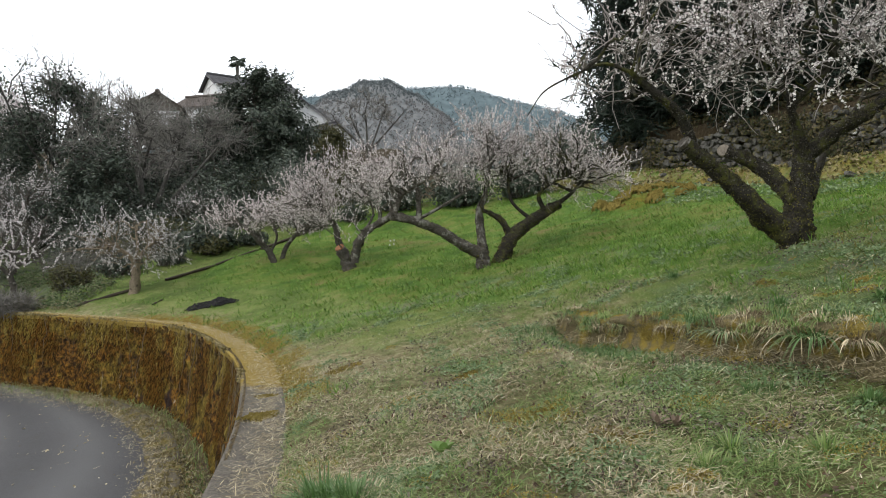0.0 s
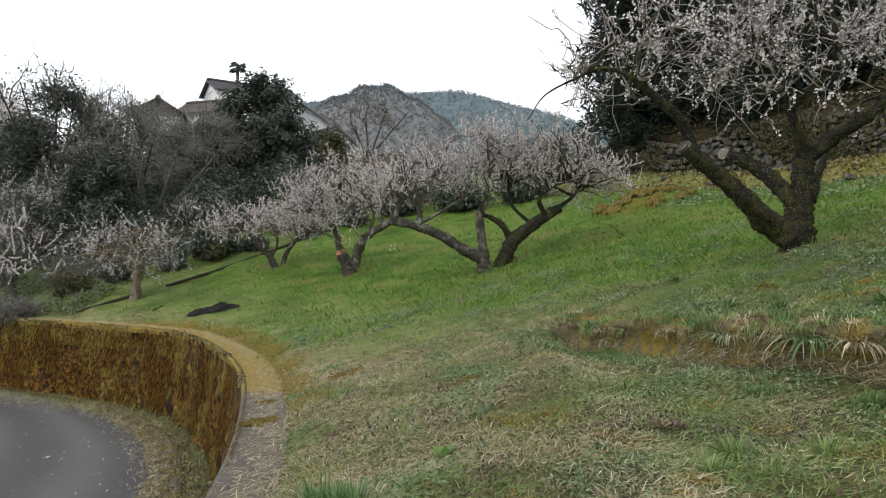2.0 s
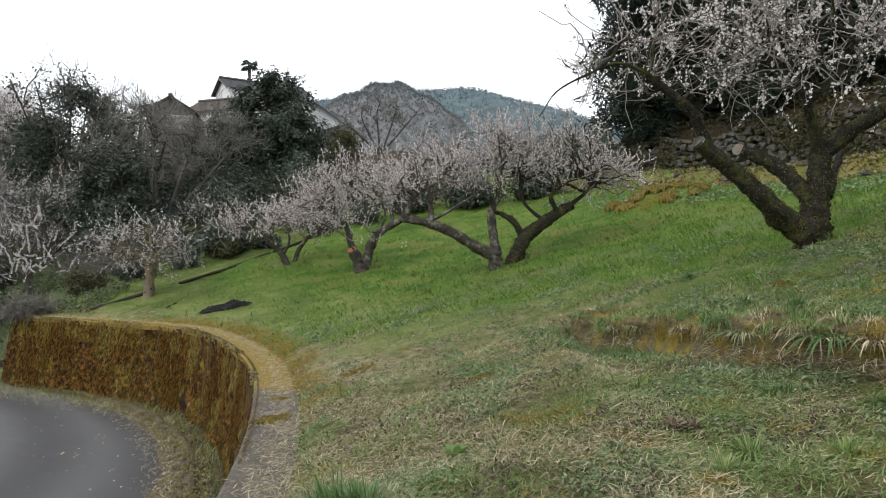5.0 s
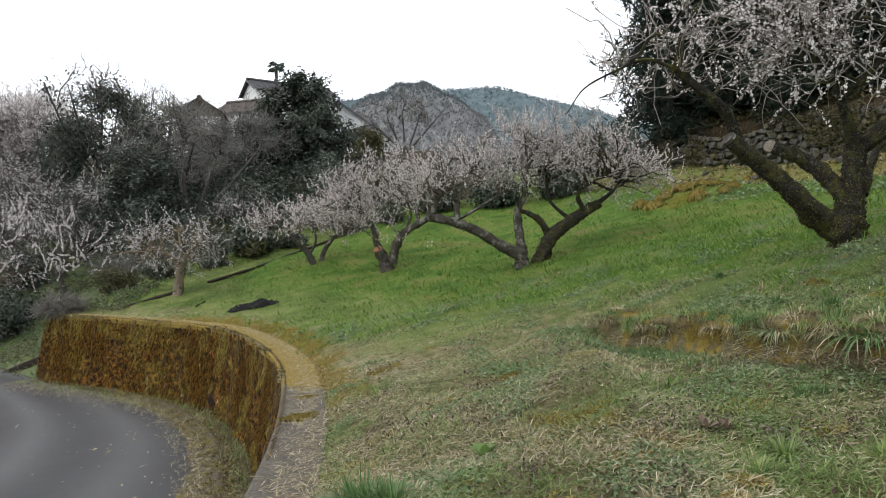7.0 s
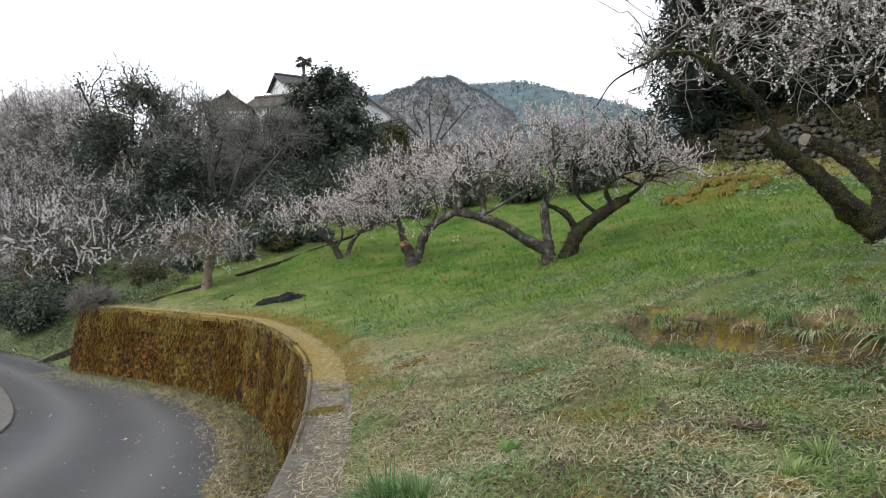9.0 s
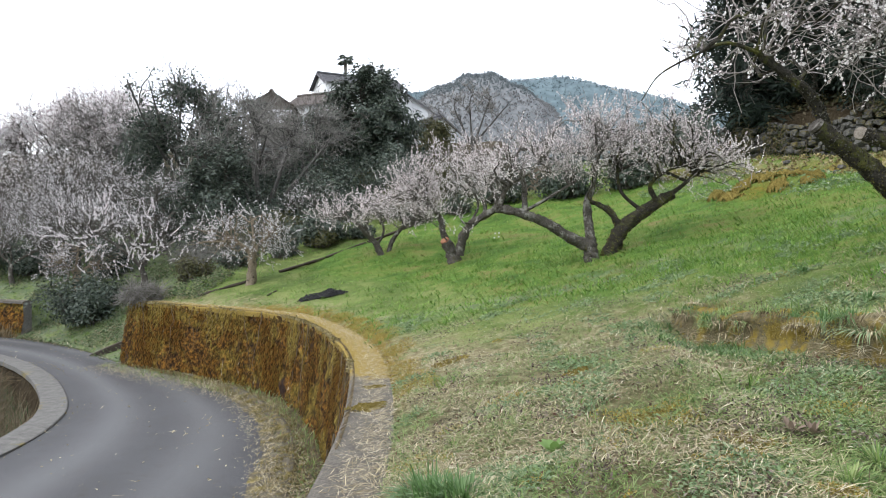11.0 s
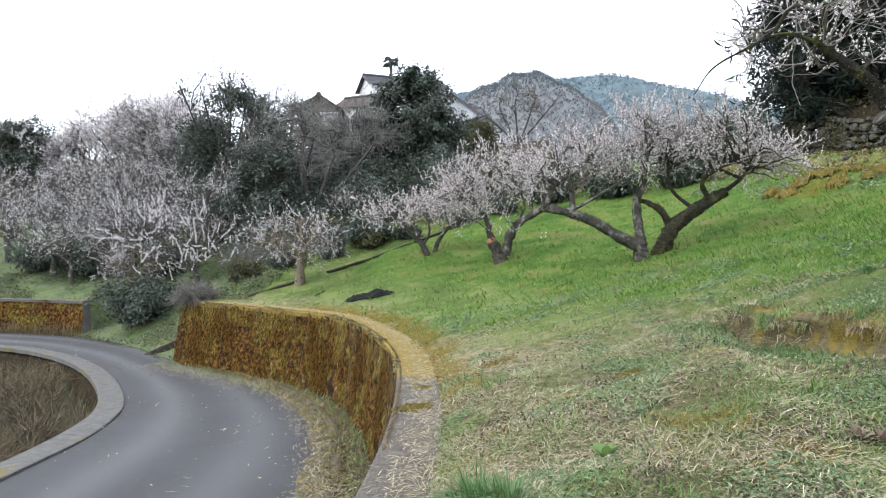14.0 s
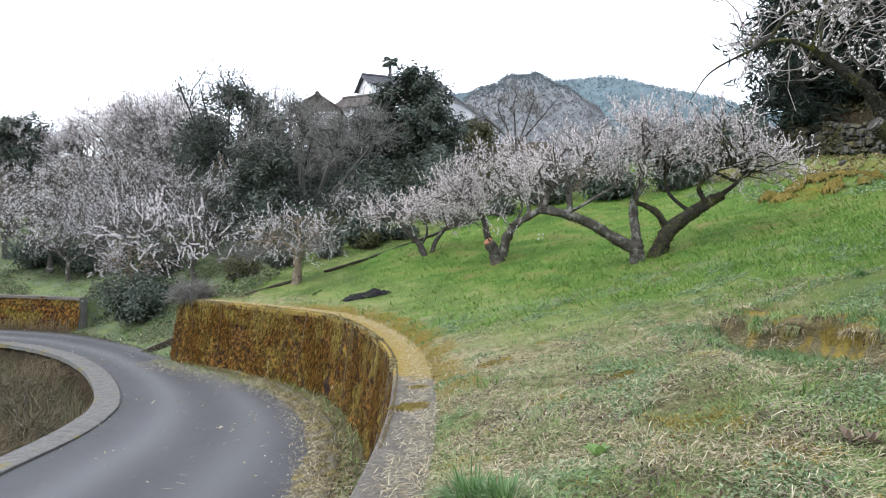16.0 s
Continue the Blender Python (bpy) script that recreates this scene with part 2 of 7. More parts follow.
LUSH_GRASS = varied("lush_orchard_grass", [(0.060, 0.145, 0.022), (0.130, 0.255, 0.040), (0.20, 0.32, 0.065), (0.19, 0.25, 0.075)], 0.6, 0.3, 0.3)
DEAD_LEAF = varied("dead_leaves", [(0.10, 0.055, 0.035), (0.17, 0.10, 0.065), (0.22, 0.18, 0.14), (0.07, 0.045, 0.035)], 0.8, 0.2, 0.15)
MOSS = mottled("yellow_moss", (0.12, 0.10, 0.026), (0.31, 0.245, 0.075), 12, 90, 0.98, 0.05, 1.0)
WALL_MOSS = varied("wall_moss_tufts", [(0.020, 0.011, 0.005), (0.11, 0.050, 0.011), (0.20, 0.095, 0.018), (0.010, 0.007, 0.004), (0.22, 0.140, 0.030), (0.045, 0.024, 0.009), (0.014, 0.009, 0.005)], 0.95, 0.05, 0.1)
OCHRE_MOSS = varied("ochre_moss_strands", [(0.07, 0.050, 0.012), (0.20, 0.145, 0.030), (0.31, 0.235, 0.055), (0.035, 0.024, 0.008), (0.38, 0.30, 0.10)], 0.95, 0.05, 0.1)
PALE_BARK = mottled("pale_dry_bark", (0.13, 0.11, 0.08), (0.34, 0.28, 0.21), 9, 50, 0.95, 0.15, 1.0, extra=((0.05, 0.04, 0.03), 9.0, 0.55, 0.66))
BARK_GROWTH = varied("bark_flakes_and_lichen", [(0.012, 0.010, 0.009), (0.045, 0.040, 0.034), (0.085, 0.075, 0.03), (0.11, 0.105, 0.092), (0.16, 0.155, 0.14), (0.05, 0.045, 0.04)], 0.95, 0.05)
MOSSY_GROWTH = varied("bark_flakes_and_moss", [(0.010, 0.008, 0.006), (0.035, 0.028, 0.020), (0.13, 0.125, 0.03), (0.21, 0.195, 0.05), (0.030, 0.024, 0.018), (0.16, 0.155, 0.045)], 0.95, 0.05)
OLIVE_MOSS = varied("olive_moss_and_litter", [(0.10, 0.085, 0.03), (0.18, 0.15, 0.055), (0.26, 0.22, 0.11), (0.32, 0.28, 0.17), (0.07, 0.055, 0.03)], 0.95, 0.05)

# ---- making meshes ----
def solid(name, v, f, mat, parent=None, label="", smooth=False):
    """One mesh object from arrays: v (n, 3), f (m, 3 or 4), or a list of such f."""
    fs = f if isinstance(f, list) else [f]
    me = bpy.data.meshes.new(name)
    me.vertices.add(len(v))
    me.vertices.foreach_set("co", np.ascontiguousarray(v, np.float32).ravel())
    sizes = np.concatenate([np.full(len(q), q.shape[1]) for q in fs])
    idx = np.concatenate([q.ravel() for q in fs])
    me.loops.add(len(idx))
    me.loops.foreach_set("vertex_index", idx.astype(np.int32))
    me.polygons.add(len(sizes))
    me.polygons.foreach_set("loop_start", np.concatenate([[0], np.cumsum(sizes)[:-1]]).astype(np.int32))
    me.polygons.foreach_set("use_smooth", np.full(len(sizes), smooth))
    me.update(calc_edges=True)
    me.validate()
    for m in (mat if isinstance(mat, (list, tuple)) else [mat]):
        me.materials.append(m)
    ob = new(name, me)
    if parent:
        ob.parent = parent
    if label:
        ob["label"] = label
    return ob


def part(name, bm, mat, parent=None, label="", smooth=False):
    """Links a bmesh as one mesh object under its thing."""
    me = bpy.data.meshes.new(name)
    bmesh.ops.recalc_face_normals(bm, faces=bm.faces)
    for f in bm.faces:
        f.smooth = smooth
    bm.to_mesh(me)
    bm.free()
    me.materials.append(mat)
    ob = new(name, me)
    if parent:
        ob.parent = parent
    if label:
        ob["label"] = label
    return ob


def box(bm, lo, hi, turn=None, bevel=0.0):
    c = [(a + b) / 2 for a, b in zip(lo, hi)]
    s = [b - a for a, b in zip(lo, hi)]
    m = Matrix.Translation(c) @ (turn or Matrix()) @ Matrix.Diagonal((*s, 1))
    made = bmesh.ops.create_cube(bm, size=1, matrix=m)
    if bevel:
        e = {e for v in made["verts"] for e in v.link_edges}
        bmesh.ops.bevel(bm, geom=list(e), offset=bevel, segments=1, affect="EDGES")
    return made


def unit(v):
    return v / np.maximum(np.linalg.norm(v, axis=-1, keepdims=True), 1e-9)


def tubes(paths, radii, sides=3, rng=None, rough=0.0, cap=True):
    """Tapered tubes along paths (n, p, 3) with radii (n, p)."""
    n, p, _ = paths.shape
    tan = unit(np.gradient(paths, axis=1))
    ref = np.array([0.31, 0.52, 0.79]) if rng is None else unit(rng.normal(size=(n, 1, 3)))
    u = unit(np.cross(tan, np.broadcast_to(ref, tan.shape)))
    w = np.cross(tan, u)
    a = np.arange(sides) * 2 * np.pi / sides
    r = radii[:, :, None]
    if rough:
        r = r * (1 + rough * (rng.random((n, p, sides)) - 0.5) + 0.5 * rough * np.sin(a * 3 + rng.random((n, 1, 1)) * 6))
    ring = paths[:, :, None] + r[..., None] * (np.cos(a)[:, None] * u[:, :, None] + np.sin(a)[:, None] * w[:, :, None])
    v = ring.reshape(-1, 3)
    i, j, k = np.meshgrid(np.arange(n), np.arange(p - 1), np.arange(sides), indexing="ij")
    base = (i * p + j) * sides
    f = np.stack([base + k, base + (k + 1) % sides, base + sides + (k + 1) % sides, base + sides + k], -1).reshape(-1, 4)
    faces = [f]
    if cap and sides > 3:
        e = (np.arange(n) * p + p - 1) * sides
        tip = paths[:, -1]
        v = np.vstack([v, tip])
        t = n * p * sides + np.arange(n)
        k = np.arange(sides)
        faces.append(np.stack([e[:, None] + k, e[:, None] + (k + 1) % sides, np.broadcast_to(t[:, None], (n, sides))], -1).reshape(-1, 3))
    return v, faces


def joined(pieces):
    """Joins (v, faces) pieces into one."""
    vs, fs, o = [], [], 0
    for v, f in pieces:
        vs.append(v)
        fs += [q + o for q in (f if isinstance(f, list) else [f])]
        o += len(v)
    return np.vstack(vs), fs


def flakes(at, out, size, rng, shape="leaf"):
    """Small loose pieces at points (n, 3), facing roughly along out: leaves (two halves, folded), or five-petalled blossoms."""
    n = len(at)
    size = np.broadcast_to(size, (n,)) * rng.uniform(0.7, 1.3, n)
    z = unit(out + rng.normal(0, 0.6, (n, 3)))
    x = unit(np.cross(z, rng.normal(size=(n, 3))))
    y = np.cross(z, x)
    s = size[:, None, None]
    if shape == "leaf":
        q = np.array([(0, 0, 0), (0.26, 0.45, 0.10), (0, 1, -0.05), (-0.26, 0.45, 0.10)])
        f = np.array([(0, 1, 2), (0, 2, 3)])
    elif shape == "spray":
        q = np.array([(0, 0, 0), (0.10, 0.5, 0.05), (0, 1, -0.15), (0.08, 0.3, 0), (0.42, 0.72, -0.1), (0.14, 0.42, 0), (-0.08, 0.3, 0), (-0.42, 0.72, -0.1), (-0.14, 0.42, 0)])
        f = np.array([(0, 1, 2), (3, 4, 5), (6, 8, 7)])
    elif shape == "tuft":
        q = np.array([(-0.5, 0, 0.1), (0, -0.35, 0), (0.5, 0, 0.1), (0, 0.35, 0), (0, -0.35, 0.45), (0, 0.4, -0.35), (0.35, 0, 0.4), (-0.3, 0.1, -0.4)])
        f = np.array([(0, 1, 2), (0, 2, 3), (4, 6, 5), (4, 5, 7)])
    else:
        a = np.arange(5) * 2 * np.pi / 5
        q = [(0, 0, 0)]
        for b in a:
            q += [(0.34 * np.cos(b - 0.5), 0.34 * np.sin(b - 0.5), 0.14), (0.55 * np.cos(b), 0.55 * np.sin(b), 0.2)]
        q = np.array(q)
        f = np.array([(0, 1 + 2 * i, 2 + 2 * i, 1 + 2 * ((i + 1) % 5)) for i in range(5)])
    v = at[:, None] + s * (q[:, 0, None] * x[:, None] + q[:, 1, None] * y[:, None] + q[:, 2, None] * z[:, None])
    return v.reshape(-1, 3), (np.arange(n)[:, None, None] * len(q) + f).reshape(-1, f.shape[1])


def bent(start, end, rng, sag, wobble, p=7):
    """Curved paths from start (n, 3) to end (n, 3); sag lifts (+) or drops (-) their middle."""
    n = len(start)
    s = np.linspace(0, 1, p)[None, :, None]
    length = np.linalg.norm(end - start, axis=1)[:, None, None]
    mid = 4 * s * (1 - s)
    path = start[:, None] * (1 - s) + end[:, None] * s
    path = path + mid * np.array([0, 0, 1]) * (np.broadcast_to(sag, (n,))[:, None, None] * length)
    kink = np.cumsum(rng.normal(0, wobble, (n, p, 3)), axis=1)
    kink -= kink[:, :1] + (kink[:, -1:] - kink[:, :1]) * s
    return path + kink * length


def points_on(paths, pick, s):
    p = paths.shape[1]
    g = s * (p - 1)
    i = np.minimum(g.astype(int), p - 2)
    w = (g - i)[:, None]
    a, b = paths[pick, i], paths[pick, i + 1]
    return a * (1 - w) + b * w, unit(b - a)


def limb_path(points, n=9):
    """A smooth limb from (x, y, z, radius) points."""
    q = smooth_line([tuple(c) for c in points], n)
    return q[:, :3], q[:, 3] * 0.72


def crown_points(rng, n, centre, radii, hollow=0.35, flat=-0.7):
    """Scattered points in the outer part of a rounded crown."""
    d = unit(rng.normal(size=(n * 3, 3)))
    d = d[d[:, 2] > flat][:n]
    lump = 1 + 0.16 * np.sin(d[:, 0] * 5 + d[:, 2] * 3) + 0.12 * np.sin(d[:, 1] * 7 + 1)
    r = rng.uniform(hollow, 1, len(d)) ** 0.5 * lump
    return np.array(centre) + d * r[:, None] * np.array(radii)


def grow(rng, limbs, crowns, boughs, laterals, lateral, shoots, shoot, rise_by=0.7, skip=0.35, flat=-0.7, lift=0.25):
    """Boughs from the limbs into the crowns (centre, radii, share), laterals on the boughs, and upright shoots on the laterals."""
    nodes = np.vstack([p[int(len(p) * skip):] for p, r in limbs])
    goal = np.vstack([crown_points(rng, max(2, int(boughs * share)), c, r, 0.35, flat) for c, r, share in crowns])
    far = np.linalg.norm(goal[:, None] - nodes[None], axis=2) + 0.8 * np.maximum(0, nodes[None, :, 2] - goal[:, None, 2])
    far *= rng.uniform(0.7, 1.4, far.shape)
    start = nodes[np.argmin(far, axis=1)]
    b = bent(start, goal, rng, rng.uniform(-0.10, 0.2, len(goal)), 0.055, 9)
    up = np.array([0, 0, 1.0])

    def offshoots(parent, n, length, straight, lift, wobble, p, lo, loose=0.6):
        pick = rng.integers(0, len(parent), n)
        at, along = points_on(parent, pick, rng.uniform(lo, 1, n) ** 0.8)
        way = unit(along * straight + rng.normal(0, loose, (n, 3)) + up * rng.normal(lift, 0.4, (n, 1)))
        return bent(at, at + way * (length * rng.uniform(0.35, 1.4, n))[:, None], rng, rng.uniform(-0.18, 0.10, n), wobble, p)
    t = offshoots(b, len(goal) * laterals, lateral, 0.6, lift, 0.05, 6, 0.2)
    s = offshoots(np.concatenate([t, b[:, 3:]]), int(len(t) * shoots), shoot, 0.3, rise_by, 0.03, 3, 0.1, 0.42)
    return b, t, s


def gnarled(p, r, sides, rng):
    """A limb with knots, ridges and flaky bark."""
    v, f = tubes(p[None], r[None], sides, rng)
    n = len(p) * sides
    ring = v[:n].reshape(len(p), sides, 3)
    out = ring - p[:, None]
    a = np.arange(sides) * 2 * np.pi / sides
    g = np.arange(len(p))[:, None]
    k = 0.10 * np.sin(a * 3 + g * 0.35 + rng.random() * 6) + 0.08 * np.sin(a * 5 - g * 0.5 + rng.random() * 6) + 0.07 * np.sin(a * 2 + g * 1.3) + rng.normal(0, 0.06, (len(p), sides))
    for _ in range(max(1, len(p) // 12)):
        c, w = rng.integers(0, len(p)), rng.random() * 6.28
        k = k + 0.35 * np.exp(-((g - c) / 1.6) ** 2) * np.maximum(0, np.cos(a - w)) ** 3
    v[:n] = (p[:, None] + out * (1 + k)[..., None]).reshape(-1, 3)
    return v, f


def tree_wood(rng, limbs, b, t, s, bough_r, twig_r, root, bark, twig_mat, limb_sides=14, flaky=0, growth=None):
    """Trunk with its limbs, boughs and twigs as parts of a tree."""
    pieces = [gnarled(p, r, limb_sides, rng) for p, r in limbs]
    for k, (v, f) in enumerate(pieces):
        solid("limb" if k else "trunk", v, f, bark, root, "", True)
    tv, tf = joined(pieces)
    if flaky:
        quads = np.vstack([q for q in tf if q.shape[1] == 4])
        stout = np.concatenate([np.repeat((r[:-1] > 0.04), limb_sides) for p, r in limbs])
        quads = quads[stout]
        a, b_, c, d = (tv[quads[:, k]] for k in range(4))
        nrm = np.cross(c - a, d - b_)
        size = np.linalg.norm(nrm, axis=1)
        pick = rng.choice(len(quads), flaky, p=size / size.sum())
        u, w = rng.random((2, flaky, 1))
        at = (a[pick] * (1 - u) + b_[pick] * u) * (1 - w) + (d[pick] * (1 - u) + c[pick] * u) * w
        out = unit(nrm[pick])
        centre = at + out * 0.004
        low = centre[:, 2] < rng.normal(0.6 if growth else 0.1, 0.3, flaky)
        for m, pick, text in ((BARK_GROWTH, ~low, "flaking bark and pale lichen"), (MOSSY_GROWTH, low, "yellow-green moss on the trunk's foot")):
            tagged(solid("bark_growth", *flakes(centre[pick], out[pick], 0.022, rng, "leaf"), m, root, text), kind="stuff")
    taper = np.linspace(1, 0.25, b.shape[1])[None] * (bough_r * rng.uniform(0.5, 1.4, (len(b), 1)))
    tagged(solid("branchwork", *tubes(b, taper, 5, rng, 0.15), bark, root), kind="stuff")
    r1 = np.linspace(1.3, 0.6, t.shape[1])[None] * (twig_r * rng.uniform(0.7, 1.3, (len(t), 1)))
    r2 = np.linspace(0.8, 0.4, s.shape[1])[None] * (twig_r * rng.uniform(0.7, 1.3, (len(s), 1)))
    tagged(solid("twig_growth", *joined([tubes(t, r1, 3, rng), tubes(s, r2, 3, rng)]), twig_mat, root), kind="stuff")


def plum_tree(seed, base, limbs, crowns, boughs=60, laterals=5, lateral=0.45, shoots=4, shoot=0.32, blossoms=8, size=0.034, bough_r=0.017, twig_r=0.005,
              bark=None, petal=None, shape="tuft", label="", rise_by=0.8, bare=0.15, cuts=(), flaky=0, flat=-0.35, lift=0.45, twigs=None, stout=1.0):
    """An old pruned plum tree. Limbs are (x, y, z, radius) from its base; so are the crowns."""
    rng = np.random.default_rng(seed)
    root = new("plum_tree")
    root.matrix_world = Matrix.Translation(base)
    lp = [(p, r * stout) for p, r in map(limb_path, limbs)]
    b, t, s = grow(rng, lp, crowns, boughs, laterals, lateral, shoots, shoot, rise_by, flat=flat, lift=lift)
    tree_wood(rng, lp, b, t, s, bough_r, twig_r, root, bark or BARK, twigs or TWIG, flaky=flaky, growth=bark is MOSSY_BARK)
    full = np.flatnonzero(rng.random(len(s)) > bare)
    pick = np.repeat(full, blossoms)
    along = np.tile((np.arange(blossoms) + 0.7) / blossoms, len(full)) + rng.uniform(-0.4, 0.3, len(pick)) / blossoms
    at, _ = points_on(s, pick, np.clip(along, 0.02, 1))
    off = unit(rng.normal(size=(len(pick), 3)))
    tagged(solid("blossom", *flakes(at + off * size * 0.35, off, size, rng, shape), petal or PETAL, root, "white five-petalled blossoms"), kind="stuff")
    for c, way, r, m in cuts:
        bm = bmesh.new()
        bmesh.ops.create_cone(bm, cap_ends=True, segments=14, radius1=r, radius2=r * 0.93, depth=0.03,
                              matrix=Matrix.Translation(c) @ Vector(way).to_track_quat("Z", "Y").to_matrix().to_4x4())
        part("cut_face", bm, m, root, "sawn limb end")
    tagged(root, label or "old plum tree in white blossom with a gnarled trunk on grass", "tree", "plum trees of the orchard")
    return root

# ---- the ground, one sheet ----
def spread(lo, hi, step, out_lo, out_hi):
    mid = np.arange(lo, hi, step)
    left, right = [lo], [hi]
    s = step
    while left[-1] > out_lo:
        s *= 1.22
        left.append(left[-1] - s)
    s = step
    while right[-1] < out_hi:
        s *= 1.22
        right.append(right[-1] + s)
    return np.array(left[:0:-1] + list(mid) + right)


def cover(x, y):
    """What grows where, from the plan: shares of straw, moss, lush grass, grey-green weeds and woodland litter."""
    d, along = beside(x, y, BANK)
    e, _ = beside(x, y, EDGE)
    near = rise(-y, -9.5, -6.0)
    step = np.exp(-(beside(x, y, LIP)[0] / 0.18) ** 2) * rise(-y, -8.0, -7.2)
    band = np.exp(-((d - 13.4) / 0.5) ** 2) * rise(x, 2, 5)
    straw = (0.38 - 0.14 * rise(x, 0.8, 1.9)) * near * rise(-d, -4.2, -2.6) + 0.12 * near + 0.2 * step + 0.15 * band + 0.14 * rise(d, 9.5, 12) + 0.30 * rise(-d, -1.6, -0.3) * rise(x, -11, -9) + 0.16 * np.exp(-((y - 8.3) / 1.2) ** 2)
    lush = 0.75 * rise(x, -8.5, -5.0) * rise(y, 7.5, 11.5) * rise(d, 1.2, 3.6) * (1 - 0.7 * rise(d, 9.5, 12.5)) + 0.5 * rise(d, 3.6, 5)
    moss = 0.46 * np.exp(-((d - 0.2) / 0.28) ** 2) * rise(y, 5.0, 7.5) * rise(x, -8.5, -6) + 0.30 * step + 0.30 * band + 0.30 * np.exp(-((x - 4.4) / 0.9) ** 2 - ((y - 16.6) / 0.8) ** 2) + 0.10 * near
    weeds = 0.3 * rise(-x, 8, 11) + 0.12 * rise(d, 3.5, 4.5) * near + 0.25 * np.exp(-((y - 11.2) / 1.0) ** 2) + 0.15 * near
    beyond = rise((-5.1 * (x + 7.9) + 3.7 * (y - 17.2)) / 6.3, 0.0, 0.5) * rise(d, 0.9, 1.8) * rise(-x, -2, 2)
    pit = rise(-e, 0.3, 0.8)
    thatch = (1 - rise(np.hypot(x, y), 5.0, 9.0)) * (1 - 0.7 * rise(beside(x, y, LIP)[0], 0.0, 0.4) * rise(x, 0, 1))
    floor = np.maximum(rise(d, 17.2, 17.8) * rise(x, 1, 4), 0.75 * rise(d, 9.5, 14) * rise(-x, -3.5, 0.5) * rise(y, 22, 26))
    lush = lush * (1 - 0.9 * beyond)
    floor = np.maximum(np.maximum(floor, pit * 0.8), 0.42 * beyond)
    road_side = rise(-d, 0.3, 0.6) * (1 - pit)
    return dict(thatch=thatch, straw=np.clip(np.maximum(straw, 0.7 * pit), 0, 1), moss=np.clip(moss, 0, 1), lush=np.clip(lush * (1 - pit), 0, 1), weeds=np.clip(weeds, 0, 1), litter=np.clip(np.maximum(floor, road_side), 0, 1))


def ground_material():
    m, n, l, b = material("orchard_turf", 0.95, 0.12)
    w = place(n, l)
    mid, fine, tiny = (speckle(n, l, w, s, d, 0.65) for s, d in ((1.1, 7), (9, 6), (70, 4)))

    def share(name, noise_scale, weight=0.9):
        a = n.new("ShaderNodeAttribute")
        a.attribute_name = name
        t = math_node(n, l, "MULTIPLY", speckle(n, l, w, noise_scale, 7, 0.7), weight)
        return gate(n, l, math_node(n, l, "ADD", a.outputs["Fac"], t), 0.60, 0.92)
    dull = ramp(n, l, mid, (0.32, (0.075, 0.125, 0.030)), (0.5, (0.145, 0.205, 0.055)), (0.66, (0.235, 0.275, 0.095)))
    bright = ramp(n, l, mid, (0.32, (0.055, 0.120, 0.022)), (0.46, (0.100, 0.195, 0.032)), (0.56, (0.160, 0.225, 0.050)), (0.68, (0.215, 0.205, 0.075)))
    straw = ramp(n, l, fine, (0.30, (0.15, 0.128, 0.065)), (0.5, (0.31, 0.275, 0.155)), (0.7, (0.46, 0.42, 0.27)))
    earth = ramp(n, l, fine, (0.3, (0.035, 0.032, 0.018)), (0.7, (0.095, 0.082, 0.050)))
    moss = ramp(n, l, fine, (0.3, (0.14, 0.094, 0.015)), (0.7, (0.29, 0.20, 0.036)))
    grey = ramp(n, l, fine, (0.3, (0.10, 0.13, 0.09)), (0.7, (0.235, 0.28, 0.205)))
    litter = ramp(n, l, fine, (0.3, (0.022, 0.017, 0.010)), (0.7, (0.085, 0.066, 0.040)))
    c = mix(n, l, share("lush", 0.9, 0.8), dull, bright)
    c = mix(n, l, share("straw", 3.5), c, straw)
    c = mix(n, l, share("weeds", 2.4), c, grey)
    c = mix(n, l, share("moss", 2.0), c, moss)
    c = mix(n, l, share("litter", 5.0, 0.5), c, litter)
    c = mix(n, l, math_node(n, l, "MULTIPLY", gate(n, l, tiny, 0.52, 0.66), 0.65), c, earth)
    under = n.new("ShaderNodeAttribute")
    under.attribute_name = "thatch"
    matted = ramp(n, l, fine, (0.32, (0.022, 0.024, 0.010)), (0.5, (0.075, 0.080, 0.028)), (0.68, (0.17, 0.155, 0.065)))
    c = mix(n, l, math_node(n, l, "MULTIPLY", under.outputs["Fac"], 0.6), c, matted)
    l.new(c, b.inputs["Base Color"])
    relief(n, l, b, math_node(n, l, "ADD", fine, tiny), 1.0, 0.04)
    return m


TURF = ground_material()
gx = spread(-24, 14, 0.17, -900, 900)
gy = spread(-7, 30, 0.17, -500, 1200)
gx = np.unique(np.concatenate([gx[(gx < 0.9) | (gx > 3.1)], np.arange(0.9, 3.1, 0.055)]))
gy = np.unique(np.concatenate([gy[(gy < 3.4) | (gy > 7.9)], np.arange(3.4, 7.9, 0.08)]))
GX, GY = np.meshgrid(gx, gy, indexing="ij")
GZ = lie(GX.ravel(), GY.ravel()).reshape(GX.shape)
nx, ny = GX.shape
i, j = np.meshgrid(np.arange(nx - 1), np.arange(ny - 1), indexing="ij")
quads = np.stack([i * ny + j, (i + 1) * ny + j, (i + 1) * ny + j + 1, i * ny + j + 1], -1).reshape(-1, 4)
ground = solid("ground", np.stack([GX.ravel(), GY.ravel(), GZ.ravel()], 1), quads, TURF, smooth=True)
for key, value in cover(GX.ravel(), GY.ravel()).items():
    ground.data.attributes.new(key, "FLOAT", "POINT").data.foreach_set("value", value.astype(np.float32))
tagged(ground, "sloping orchard turf, green with dry straw and yellow moss", "ground", kind="structure")


